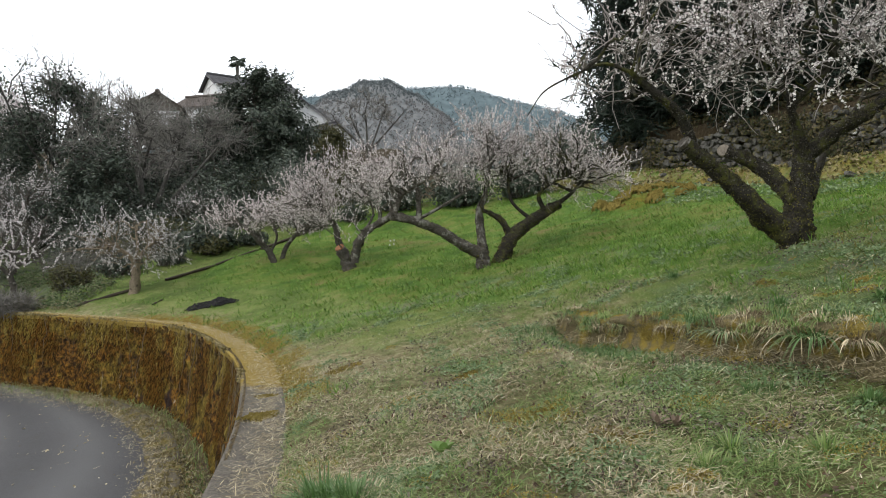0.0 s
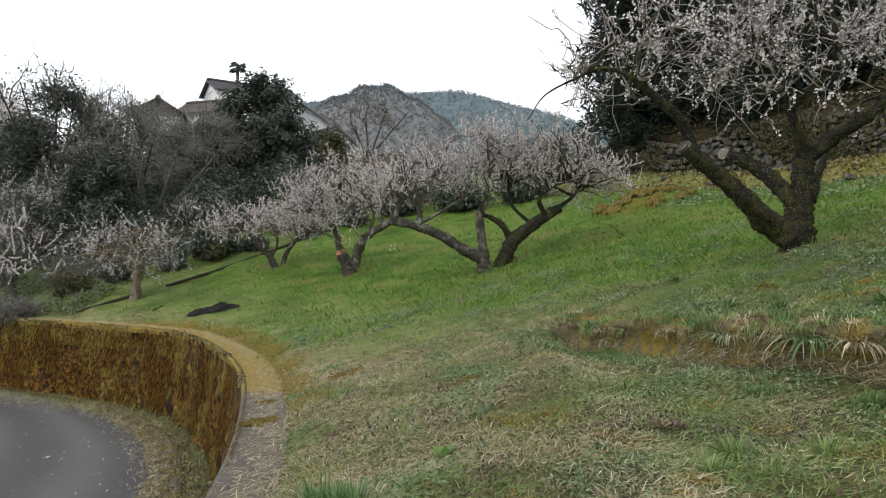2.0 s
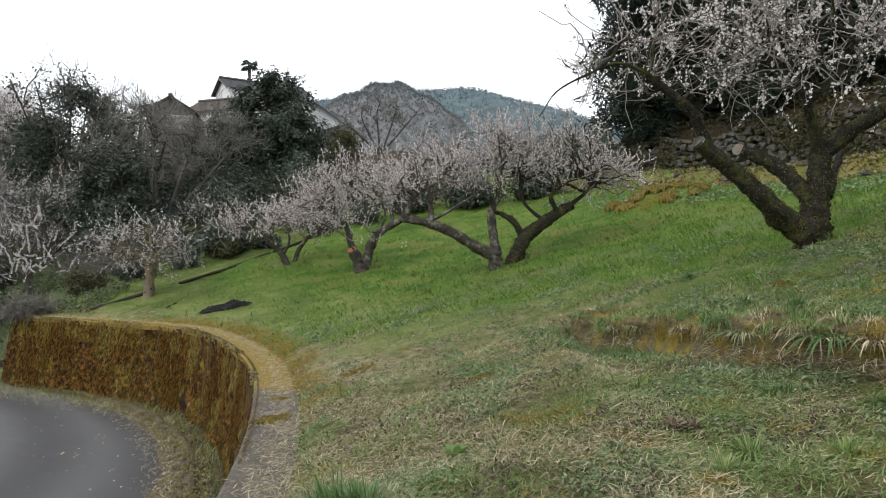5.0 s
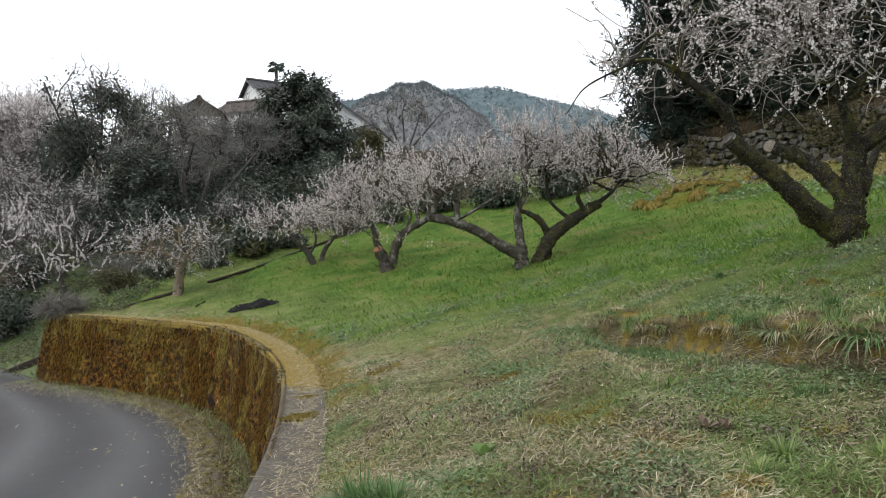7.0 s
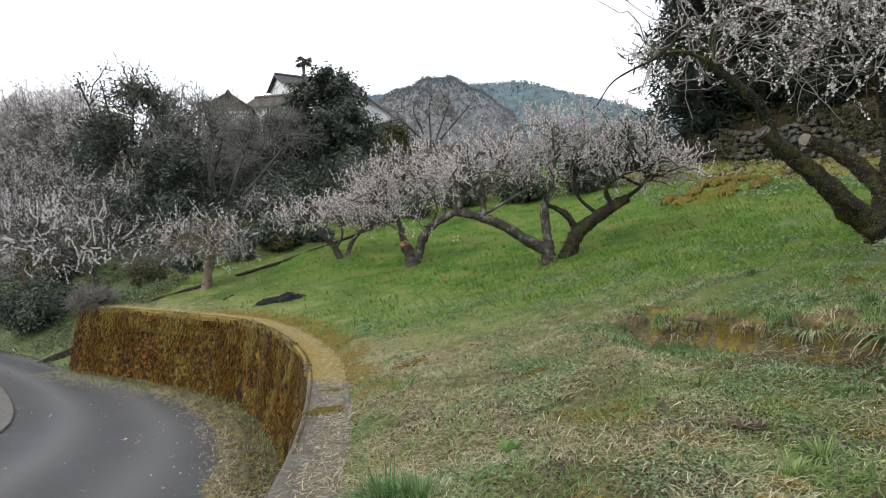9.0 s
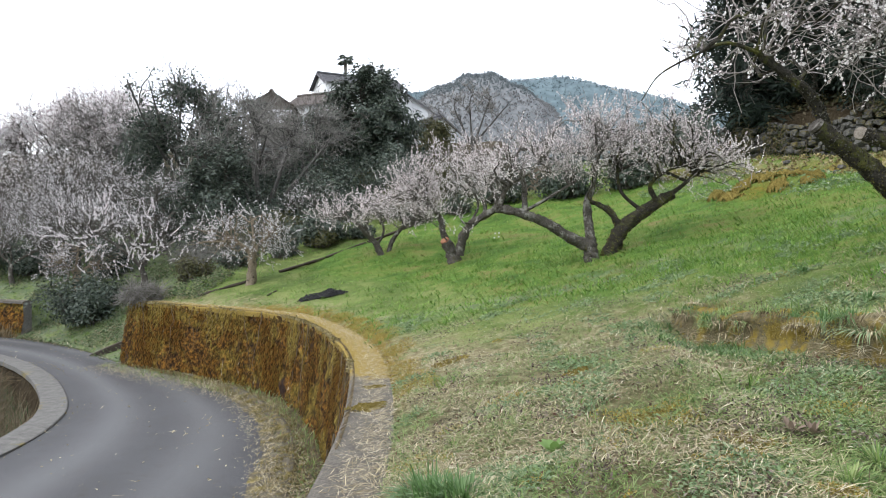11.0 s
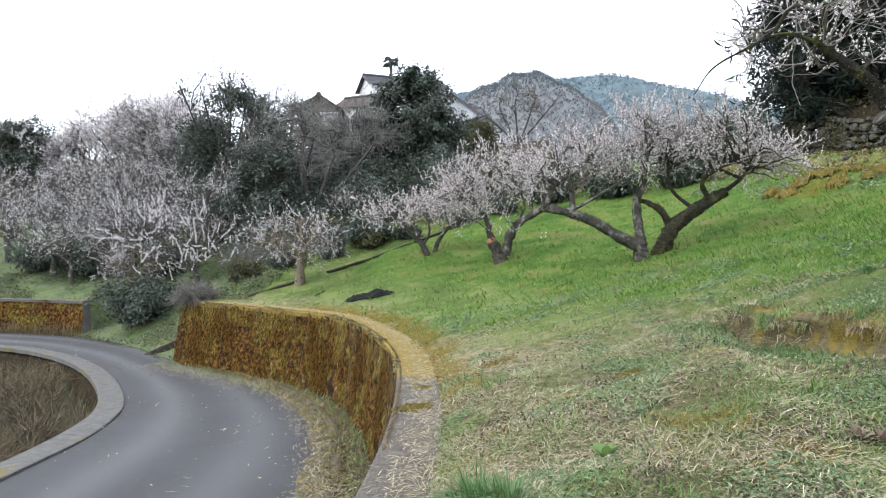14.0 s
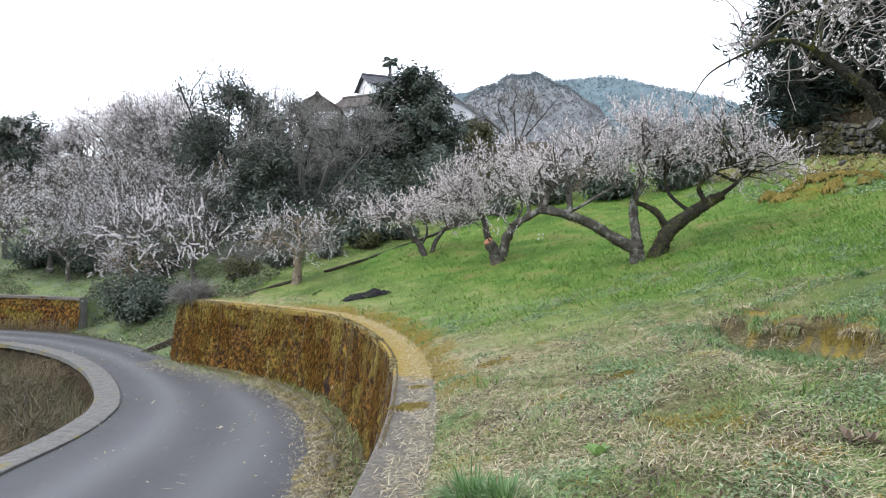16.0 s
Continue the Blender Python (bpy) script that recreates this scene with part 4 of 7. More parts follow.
# more of the orchard, copies turned about
for x, y, turn, size in ((-16.6, 22.9, 200, 1.1),):
    copy_thing(small_plum, Matrix.Translation(down(x, y)) @ Matrix.Rotation(radians(turn), 4, "Z") @ Matrix.Scale(size, 4))
grey_plum = plum_tree(18, down(-17.5, 24.0), [
    [(0, 0, -0.19, 0.17), (0.08, 0.05, 0.45, 0.14), (0.05, 0, 0.95, 0.12)],
    [(0.05, 0, 0.9, 0.09), (-0.6, 0.3, 1.3, 0.06), (-1.4, 0.5, 1.7, 0.035)],
    [(0.05, 0, 0.9, 0.09), (0.6, -0.3, 1.35, 0.06), (1.4, -0.2, 1.9, 0.035)],
    [(0.05, 0, 0.9, 0.07), (0.0, 0.5, 1.5, 0.05), (0.2, 0.9, 2.2, 0.03)],
], [((0, 0.1, 2.0), (2.2, 1.9, 1.1), 1.0)], boughs=64, laterals=6, lateral=0.6, shoots=1.3, shoot=0.40, blossoms=8, rise_by=0.4, lift=0.2, size=0.056, twigs=FOREST_TWIG, bough_r=0.024, petal=PINK_PETAL, shape="leaf", flat=-0.6, label="plum tree in thin greyish-white blossom behind the bend")
for x, y, turn, size in ( (-21.5, 24.5, 60, 1.1), (-25.5, 26.5, 250, 1.15), (-16.0, 27.5, 300, 1.2), (-20.5, 29.0, 20, 1.2), (-8.9, 25.8, 220, 0.6), (-25, 31, 90, 1.3), (-15.2, 24.8, 75, 0.8), (-19.6, 23.4, 210, 0.8), (-23.4, 27.6, 330, 1.0), (-2.0, 21.8, 15, 0.62), (-18.4, 26.6, 100, 1.0), (-22.0, 31.0, 170, 1.3), (-24.6, 33.4, 40, 1.35)):
    copy_thing(grey_plum, Matrix.Translation(down(x, y)) @ Matrix.Rotation(radians(turn), 4, "Z") @ Matrix.Scale(size, 4))


pale_plum = plum_tree(19, down(-29.5, 38.2), [
    [(0, 0, -0.3, 0.3), (0.1, 0.05, 0.8, 0.24), (0.05, 0, 1.7, 0.2)],
    [(0.05, 0, 1.6, 0.14), (-1.0, 0.3, 2.3, 0.1), (-2.4, 0.5, 3.0, 0.05)],
    [(0.05, 0, 1.6, 0.14), (1.0, -0.3, 2.4, 0.1), (2.4, -0.2, 3.2, 0.05)],
    [(0.05, 0, 1.6, 0.12), (0.0, 0.5, 2.6, 0.08), (0.3, 0.9, 3.9, 0.05)],
], [((0, 0, 3.6), (3.7, 2.4, 1.9), 1.0)], boughs=150, laterals=5, lateral=0.9, shoots=2.0, rise_by=0.4, lift=0.2, shoot=0.5, blossoms=14, size=0.12, shape="leaf", bough_r=0.035, twig_r=0.014, petal=PETAL, label="tall spreading plum tree in pale blossom on the upper slope")
copy_thing(pale_plum, Matrix.Translation(down(-24.6, 37.6)) @ Matrix.Rotation(radians(140), 4, "Z") @ Matrix.Scale(1.05, 4))
copy_thing(pale_plum, Matrix.Translation(down(-34.5, 36.5)) @ Matrix.Rotation(radians(60), 4, "Z") @ Matrix.Scale(0.95, 4))
copy_thing(pale_plum, Matrix.Translation(down(-27.4, 40.5)) @ Matrix.Rotation(radians(250), 4, "Z") @ Matrix.Scale(1.15, 4))


# ---- other trees ----
def leafy_tree(name, seed, base, height, lobes, leaves, leaf, mat, label, trunk_r=0.2, category="tree", boughs=60, group=""):
    """An evergreen: a trunk, boughs into several uneven lobes, and a crown of single leaves round the boughs' ends."""
    rng = np.random.default_rng(seed)
    root = new(name)
    root.matrix_world = Matrix.Translation(base)
    lp = [limb_path([(0, 0, -0.2, trunk_r), (0.1, 0, height * 0.3, trunk_r * 0.8), (-0.05, 0.1, height * 0.6, trunk_r * 0.5), (0, 0, height * 0.85, trunk_r * 0.15)])]
    total = sum(s for c, r, s in lobes)
    lobes = [(c, r, s / total) for c, r, s in lobes]
    b, t, s = grow(rng, lp, lobes, boughs, 5, 0.10 * height, 0.5, 0.05 * height, 0.4, skip=0.15)
    tree_wood(rng, lp, b, t, s, trunk_r * 0.14, trunk_r * 0.03, root, BARK, FOREST_TWIG, 8)
    pick = rng.integers(0, len(t), leaves)
    at, along = points_on(t, pick, rng.uniform(0, 1, leaves) ** 0.6)
    tip = t[pick, -1]
    at = at + rng.normal(0, leaf * 0.75, (leaves, 3))
    centre = np.array(lobes[0][0])
    out = unit(at - centre) + np.array([0, 0, 0.5])
    solid("crown", *flakes(at, out, leaf, rng, "leaf"), mat, root)
    return tagged(root, label, category, group)


def bare_tree(seed, base, height, lobes, boughs, twigs_per, shoot, trunk_r, label, ivy=0, skip=0.3, twig_r=0.008, vase=False):
    rng = np.random.default_rng(seed)
    root = new("bare_tree")
    root.matrix_world = Matrix.Translation(base)
    lp = [limb_path([(0, 0, -0.2, trunk_r), (0.05 * height, 0, height * 0.25, trunk_r * 0.8), (0, 0.04 * height, height * 0.5, trunk_r * 0.5), (0.04 * height, 0, height * 0.8, trunk_r * 0.2)])]
    for a in range(4):
        w = rng.normal(0, 0.22, 2) * height
        lp.append(limb_path([(0.04 * height, 0, height * (0.2 + 0.07 * a), trunk_r * 0.5), (w[0] * 0.5, w[1] * 0.5, height * (0.45 + 0.05 * a), trunk_r * 0.35), (w[0], w[1], height * 0.8, trunk_r * 0.12)]))
    if vase:
        lp = [limb_path([(0, 0, -0.2, trunk_r), (0, 0, height * 0.12, trunk_r * 0.9), (0.02 * height, 0, height * 0.2, trunk_r * 0.8)])]
        for a in (-0.62, -0.34, -0.05, 0.27, 0.55):
            lp.append(limb_path([(0, 0, height * 0.12, trunk_r * 0.6), (a * height * 0.35, 0, height * 0.32, trunk_r * 0.5), (a * height * 0.8, 0.1, height * (0.75 - abs(a) * 0.25), trunk_r * 0.3), (a * height * 0.9 + 0.2, 0.1, height * (0.92 - abs(a) * 0.35), trunk_r * 0.1)]))
    b, t, s = grow(rng, lp, lobes, int(boughs * 0.6), twigs_per, shoot, 1.6, shoot * 0.45, 0.5, skip=skip)
    tree_wood(rng, lp, b, t, s, trunk_r * 0.16, twig_r, root, FOREST_TWIG, GREY_TWIG, 8)
    if ivy:
        pick = rng.integers(0, len(b), ivy)
        at, _ = points_on(b, pick, rng.uniform(0, 0.7, ivy))
        solid("ivy", *flakes(at + rng.normal(0, 0.25, (ivy, 3)), rng.normal(size=(ivy, 3)), 0.16, rng, "leaf"), DARK_LEAF, root, "dark green ivy leaves")
    return tagged(root, label, "tree")


x, y, z = down(-9.3, 34.5)
leafy_tree("evergreen_tree", 21, (x, y, z), 7.0, [((0, 0, 3.5), (3.5, 2.5, 2.2), 3.4), ((-0.1, 0, 5.5), (1.3, 1.2, 1.25), 1.0), ((1.3, 0, 4.6), (1.35, 1.3, 1.3), 1.1), ((-1.9, -.3, 2.9), (1.5, 1.3, 1.4), 1.1), ((2.3, 0, 2.8), (1.5, 1.4, 1.4), 1.3), ((-1.6, -0.6, 1.6), (1.8, 1.4, 1.2), 1), ((1.2, -1.0, 1.5), (2.4, 1.4, 1.2), 1.2)],
           46000, 0.18, DARK_LEAF, "dense dark broadleaf evergreen tree below the houses", 0.28, boughs=160)
x, y, z = down(-13.2, 30.0)
bare_tree(22, (x, y, z), 6.0, [((0, 0, 4.2), (2.6, 2.2, 2.2), 1.0)], 120, 9, 0.8, 0.2, "bare grey-brown deciduous tree with fine twigs", twig_r=0.009)
x, y, z = down(-18.5, 33.0)
bare_tree(23, (x, y, z), 7.8, [((0, 0, 5.0), (3.0, 2.4, 2.4), 0.8), ((0, 0, 7.2), (1.5, 1.5, 1.0), 0.1)], 150, 9, 0.9, 0.24, "tall bare tree wound with dark ivy", ivy=6000, twig_r=0.009)
x, y, z = down(-20.3, 33.4)
leafy_tree("evergreen_tree", 24, (x, y, z), 5.2, [((0, 0, 3.4), (1.3, 1.3, 1.5), 3), ((0.3, 0, 4.6), (0.9, 0.9, 0.8), 1)], 9000, 0.17, DARK_LEAF, "dark evergreen tree among bare trees", 0.2)
x, y, z = down(-15.5, 32.0)
leafy_tree("evergreen_tree", 25, (x, y, z), 5.5, [((0, 0, 3.2), (1.6, 1.6, 2.0), 3), ((0.3, 0, 4.9), (0.9, 0.9, 0.9), 1)], 5200, 0.17, DARK_LEAF, "dark ivy-green evergreen tree", 0.2)
x, y, z = down(-34, 36)
leafy_tree("evergreen_tree", 26, (x, y, z), 6, [((0, 0, 3.5), (2.2, 2, 2.2), 3)], 9000, 0.2, DARK_LEAF, "dark pine-like evergreen at the orchard's end", 0.2)

# ---- cedars above the stone wall ----
def cedar(seed, base, height, radius, label="tall dark cedar with drooping sprays"):
    rng = np.random.default_rng(seed)
    root = new("cedar_tree")
    root.matrix_world = Matrix.Translation(base)
    p, r = limb_path([(0, 0, -0.3, 0.26), (0.05, 0, height * 0.4, 0.2), (0, 0, height, 0.03)])
    solid("trunk", *tubes(p[None], r[None], 10, rng, 0.1), BARK, root, "", True)
    n = 300
    h = rng.uniform(0.07, 1, n) ** 1.1
    a = rng.uniform(0, 2 * np.pi, n)
    reach = radius * (1.02 - h ** 1.5) * rng.uniform(0.65, 1.15, n) * np.clip((h - 0.02) * 9, 0.3, 1)
    start = np.stack([np.zeros(n), np.zeros(n), h * height], 1)
    end = start + np.stack([np.cos(a) * reach, np.sin(a) * reach, -0.28 * reach], 1)
    b = bent(start, end, rng, rng.uniform(0.02, 0.12, n), 0.02, 7)
    tagged(solid("branchwork", *tubes(b, np.linspace(0.03, 0.008, 7)[None] * np.ones((n, 1)), 4, rng), BARK, root), kind="stuff")
    m = 11000
    pick = rng.integers(0, n, m)
    at, along = points_on(b, pick, rng.uniform(0.1, 1, m) ** 0.7)
    at += rng.normal(0, 0.15, (m, 3)) + np.array([0, 0, -0.12])
    out = along + np.array([0, 0, -0.5])
    tagged(solid("foliage", *flakes(at, rng.normal(size=(m, 3)), 0.44, rng, "spray"), CEDAR_LEAF, root), kind="stuff")
    return tagged(root, label, "tree", "cedars above the orchard")


first_cedar = cedar(31, down(7.0, 26.5), 15, 2.4)
second_cedar = cedar(32, down(10.2, 24.5), 17, 2.7)
for k, (x, y, turn, size) in enumerate(((13.0, 22.8, 50, 1.0), (8.9, 25.6, 200, 0.9), (15.8, 20.8, 140, 1.05), (18.4, 18.2, 220, 1.0), (8.6, 29.5, 90, 1.05), (12.0, 27.0, 300, 1.1), (15.5, 25.0, 20, 1.1), (19.0, 22.0, 170, 1.1), (21.5, 16.0, 70, 1.0), (24, 20, 10, 1.1))):
    copy_thing((first_cedar, second_cedar)[k % 2], Matrix.Translation(down(x, y)) @ Matrix.Rotation(radians(turn), 4, "Z") @ Matrix.Scale(size, 4))

# ---- more evergreens, shrubs and hedges ----
def shrub(seed, x, y, w, h, leaves, leaf, mat, label, name="evergreen_shrub", deep=None):
    rng = np.random.default_rng(seed)
    root = new(name)
    root.matrix_world = Matrix.Translation(down(x, y))
    n = 70
    start = np.column_stack([rng.normal(0, w * 0.08, (n, 2)), np.full(n, -0.05)])
    end = crown_points(rng, n, (0, 0, h * 0.48), (w * 0.42, (deep or w) * 0.42, h * 0.45), 0.25, -0.9)[:n]
    end *= (1 + 0.22 * np.sin(np.arctan2(end[:, 1], end[:, 0]) * 3 + seed) + 0.15 * np.sin(np.arctan2(end[:, 1], end[:, 0]) * 5 + 2 * seed))[:, None]
    b = bent(start[:len(end)], end, rng, 0.05, 0.03, 6)
    solid("branchwork", *tubes(b, np.linspace(0.02, 0.006, 6)[None] * np.ones((len(end), 1)), 4, rng), BARK, root)
    pick = rng.integers(0, len(end), leaves)
    at, _ = points_on(b, pick, rng.uniform(0.25, 1, leaves) ** 0.5)
    at += rng.normal(0, 0.11 * min(w, h), (leaves, 3))
    at[:, 2] = np.abs(at[:, 2])
    out = unit(at - np.array([0, 0, h * 0.3])) + np.array([0, 0, 0.4])
    tagged(solid("foliage", *flakes(at, out, leaf, rng, "leaf"), mat, root), kind="stuff")
    return tagged(root, label, "shrub")


shrub(41, -14.7, 20.9, 3.4, 1.7, 8000, 0.11, DARK_LEAF, "rounded dark evergreen shrub on the grassy bank")
shrub(42, -19.5, 24.6, 3.6, 1.3, 6000, 0.12, DARK_LEAF, "low dark evergreen shrub under the plum trees")
shrub(43, -16.2, 24.2, 2.2, 1.5, 4500, 0.12, DARK_LEAF, "dark evergreen shrub behind the bend")
shrub(44, -22.8, 25.4, 3.4, 1.3, 5000, 0.12, DARK_LEAF, "low dark evergreen shrub under the plum trees")
for k, (x, y, w, h, m) in enumerate(((-11.4, 24.2, 2.4, 1.1, 0), (-9.2, 24.4, 2.6, 1.0, 1), (-7.0, 21.3, 2.2, 0.9, 0), (-5.4, 24.6, 2.6, 1.0, 1), (-10.0, 27.5, 3.4, 2.0, 0), (-6.6, 28.5, 3.2, 1.8, 0), (-13.2, 26.2, 2.8, 1.5, 0),
                                     (0.6, 23.6, 2.4, 1.5, 0), (-1.6, 24.6, 2.6, 1.6, 0), (2.6, 23.2, 2.4, 1.4, 0), (-3.8, 27.0, 3.0, 1.6, 1), (4.6, 24.6, 2.4, 1.8, 0), (-16.8, 29.2, 3.2, 2.6, 0), (-11.4, 30.6, 3.0, 2.4, 0), (-14.4, 33.5, 3.4, 3.0, 0), (-20.2, 32.5, 3.4, 2.8, 0), (-8.4, 31.8, 2.8, 1.6, 1))):
    shrub(50 + k, x, y, w, h, 2800, 0.15, (DARK_LEAF, OLIVE_LEAF)[m], ("dark evergreen bush between the plum trees", "olive-green bush in the orchard")[m])
# bare and leafy trees of the far slope
x, y, z = down(-4.9, 46)
bare_tree(71, (x, y, z), 4.4, [((0, 0, 3.2), (2.4, 1.6, 1.2), 1.0)], 70, 5, 0.6, 0.17, "bare dark tree standing against the mountain", twig_r=0.014, vase=True)
x, y, z = down(-7.5, 44)
bare_tree(72, (x, y, z), 3.4, [((0, 0, 2.4), (0.9, 1.2, 1.1), 1.0)], 14, 3, 0.5, 0.18, "thin bare sapling by the far wall", twig_r=0.01)
x, y, z = down(-10.8, 31.5)
bare_tree(73, (x, y, z), 5.2, [((0, 0, 3.6), (2.6, 2.2, 1.8), 1.0)], 110, 9, 0.8, 0.16, "bare grey-brown tree beside the evergreen", twig_r=0.009)
x, y, z = down(-11.4, 26.8)
bare_tree(78, (x, y, z), 5.4, [((0, 0, 3.7), (2.2, 1.8, 1.7), 1.0)], 120, 8, 0.7, 0.24, "spreading bare grey tree with a dark trunk", twig_r=0.008, vase=True)
x, y, z = down(-16.4, 36)
bare_tree(74, (x, y, z), 6.6, [((0, 0, 4.4), (3.0, 2.4, 2.2), 1.0)], 140, 9, 0.9, 0.2, "bare twiggy tree below the houses", ivy=1500, twig_r=0.01)
x, y, z = down(-24.5, 36)
bare_tree(75, (x, y, z), 6.2, [((0, 0, 4.2), (3.4, 2.4, 2.0), 1.0)], 150, 10, 0.9, 0.2, "pale grey bare tree on the upper slope", twig_r=0.01)
leafy_tree("evergreen_tree", 76, down(-6.6, 41), 2.8, [((0, 0, 1.7), (1.6, 1.4, 1.2), 3)], 4000, 0.16, OLIVE_LEAF, "yellow-green evergreen beside the dark tree", 0.12)
for k, (x, y, size, turn) in enumerate(((3.0, 26.4, 0.62, 70), (4.6, 27.5, 0.66, 170), (-20.0, 25.5, 0.9, 10), (-28.5, 30, 1.3, 190))):
    copy_thing(grey_plum, Matrix.Translation(down(x, y)) @ Matrix.Rotation(radians(turn), 4, "Z") @ Matrix.Scale(size, 4))

# ---- houses on the hill ----
WHITE_WALL = mottled("white_plaster", (0.62, 0.64, 0.66), (0.78, 0.80, 0.82), 0.8, 20, 0.9, 0.2, 0.1)
TILE_ROOF = mottled("dark_roof_tiles", (0.045, 0.045, 0.05), (0.11, 0.11, 0.12), 2, 25, 0.6, 0.4, 0.6)
BROWN_ROOF = mottled("weathered_brown_roof", (0.06, 0.05, 0.045), (0.13, 0.11, 0.10), 2, 25, 0.7, 0.3, 0.6)
PALE_ROOF = mottled("pale_blue_roof", (0.34, 0.40, 0.45), (0.48, 0.55, 0.60), 1.5, 20, 0.5, 0.4, 0.3)
DARK_WOOD = mottled("dark_timber", (0.03, 0.025, 0.02), (0.08, 0.065, 0.05), 4, 40)
PANE = material("window_pane", 0.1, 0.6)[0]
PANE.node_tree.nodes["Principled BSDF"].inputs["Base Color"].default_value = (0.05, 0.06, 0.07, 1)


def house(base, w, d, h, pitch_h, yaw, roof_mat, wall_mat, label, over=0.3, windows=(), courses=9):
    """A gabled house: ridge along its local y; walls, two roof planes with eaves and tile courses, ridge cap, barge boards, windows."""
    root = new("house")
    root.matrix_world = Matrix.Translation(base) @ Matrix.Rotation(radians(yaw), 4, "Z")
    bm = bmesh.new()
    pts = [(-w / 2, 0), (w / 2, 0), (w / 2, h), (0, h + pitch_h), (-w / 2, h)]
    a = [bm.verts.new((x, -d / 2, z)) for x, z in pts]
    b = [bm.verts.new((x, d / 2, z)) for x, z in pts]
    bm.faces.new(a)
    bm.faces.new(b[::-1])
    for k in range(5):
        bm.faces.new((a[k], b[k], b[(k + 1) % 5], a[(k + 1) % 5]))
    part("wall", bm, wall_mat, root)
    slope = math.hypot(w / 2, pitch_h)
    for s in (-1, 1):
        ux, uz = s * (w / 2) / slope, -pitch_h / slope
        n = courses
        reach = slope + over
        for k in range(n):
            r0, r1 = reach * k / n - 0.02, reach * (k + 1) / n + 0.03
            lift0, lift1 = 0.05, 0.10
            bm = bmesh.new()
            q = []
            for y in (-d / 2 - over, d / 2 + over):
                for r, l0 in ((r0, lift0), (r1, lift1), (r1, lift1 - 0.07), (r0, lift0 - 0.04)):
                    q.append(bm.verts.new((ux * r - uz * l0 * s * s * 0, y, h + pitch_h + uz * r + l0 + 0.02)))
            for f in ((0, 1, 5, 4), (1, 2, 6, 5), (2, 3, 7, 6), (3, 0, 4, 7), (0, 3, 2, 1), (4, 5, 6, 7)):
                bm.faces.new([q[i] for i in f])
            part("roof_course", bm, roof_mat, root)
        for y in (-d / 2 - over - 0.03, d / 2 + over + 0.03):
            bm = bmesh.new()
            q = [bm.verts.new((ux * r, y + e, h + pitch_h + uz * r + z)) for e in (-0.02, 0.02) for r, z in ((0, 0.06), (reach, 0.06), (reach, -0.07), (0, -0.07))]
            for f in ((0, 1, 2, 3), (7, 6, 5, 4), (0, 4, 5, 1), (1, 5, 6, 2), (2, 6, 7, 3), (3, 7, 4, 0)):
                bm.faces.new([q[i] for i in f])
            part("barge_board", bm, DARK_WOOD if wall_mat is not WHITE_WALL else roof_mat, root)
    bm = bmesh.new()
    box(bm, (-0.14, -d / 2 - over, h + pitch_h + 0.05), (0.14, d / 2 + over, h + pitch_h + 0.22), bevel=0.04)
    part("ridge_cap", bm, roof_mat, root)
    for face, u, z, ww, hh in windows:
        turn = {"front": 0, "right": 90, "left": -90}[face]
        m = Matrix.Rotation(radians(turn), 4, "Z") @ Matrix.Translation((u, -(d / 2 if face == "front" else w / 2) - 0.02, z))
        bm = bmesh.new()
        for lo, hi in (((-ww / 2, -0.04, -hh / 2), (ww / 2, 0.02, -hh / 2 + 0.07)), ((-ww / 2, -0.04, hh / 2 - 0.07), (ww / 2, 0.02, hh / 2)),
                       ((-ww / 2, -0.04, -hh / 2 + 0.07), (-ww / 2 + 0.07, 0.02, hh / 2 - 0.07)), ((ww / 2 - 0.07, -0.04, -hh / 2 + 0.07), (ww / 2, 0.02, hh / 2 - 0.07)),
                       ((-0.03, -0.03, -hh / 2 + 0.07), (0.03, 0.02, hh / 2 - 0.07))):
            box(bm, lo, hi)
        bm.transform(m)
        win = part("window", bm, DARK_WOOD, root)
        bm = bmesh.new()
        box(bm, (-ww / 2 + 0.06, -0.012, -hh / 2 + 0.06), (ww / 2 - 0.06, 0.012, hh / 2 - 0.06))
        bm.transform(m)
        part("pane", bm, PANE, win)
    return tagged(root, label, "house")


house((-16.6, 60.5, 10.2), 3.8, 7.0, 4.8, 1.0, -54, TILE_ROOF, WHITE_WALL, "white plastered two-storey house with a dark tiled gable roof", windows=(("front", 0.6, 2.4, 1.0, 0.9), ("right", -1.5, 2.6, 1.4, 0.9)))
BROWN_WALL = mottled("brown_weatherboard", (0.10, 0.085, 0.075), (0.19, 0.165, 0.145), 3, 30, 0.9, 0.2, 0.4)
brown_house = house((-20.6, 51.5, 9.3), 3.0, 5.0, 2.2, 0.95, 14, BROWN_ROOF, BROWN_WALL, "low house with a weathered brown gable and a pale plaster band")
bm = bmesh.new()
box(bm, (-1.45, -2.54, 0.9), (1.45, -2.5, 1.9), bevel=0.01)
part("plaster_band", bm, WHITE_WALL, brown_house, "white plastered lower wall")
house((-17.6, 54.0, 9.8), 3.4, 4.5, 2.4, 1.0, 75, BROWN_ROOF, WHITE_WALL, "small outbuilding with a weathered brown roof")
house((-13.3, 65.4, 8.9), 5.4, 5.0, 4.2, 1.9, 12, TILE_ROOF, WHITE_WALL, "white gabled house with a dark verge behind the evergreen")
house((-10.2, 61.8, 8.9), 3.0, 3.0, 2.5, 1.0, 40, TILE_ROOF, WHITE_WALL, "small house wing with a dark tiled roof")
bm = bmesh.new()
box(bm, (-8.2, 44.6, 5.9), (-5.7, 44.9, 7.45), bevel=0.03)
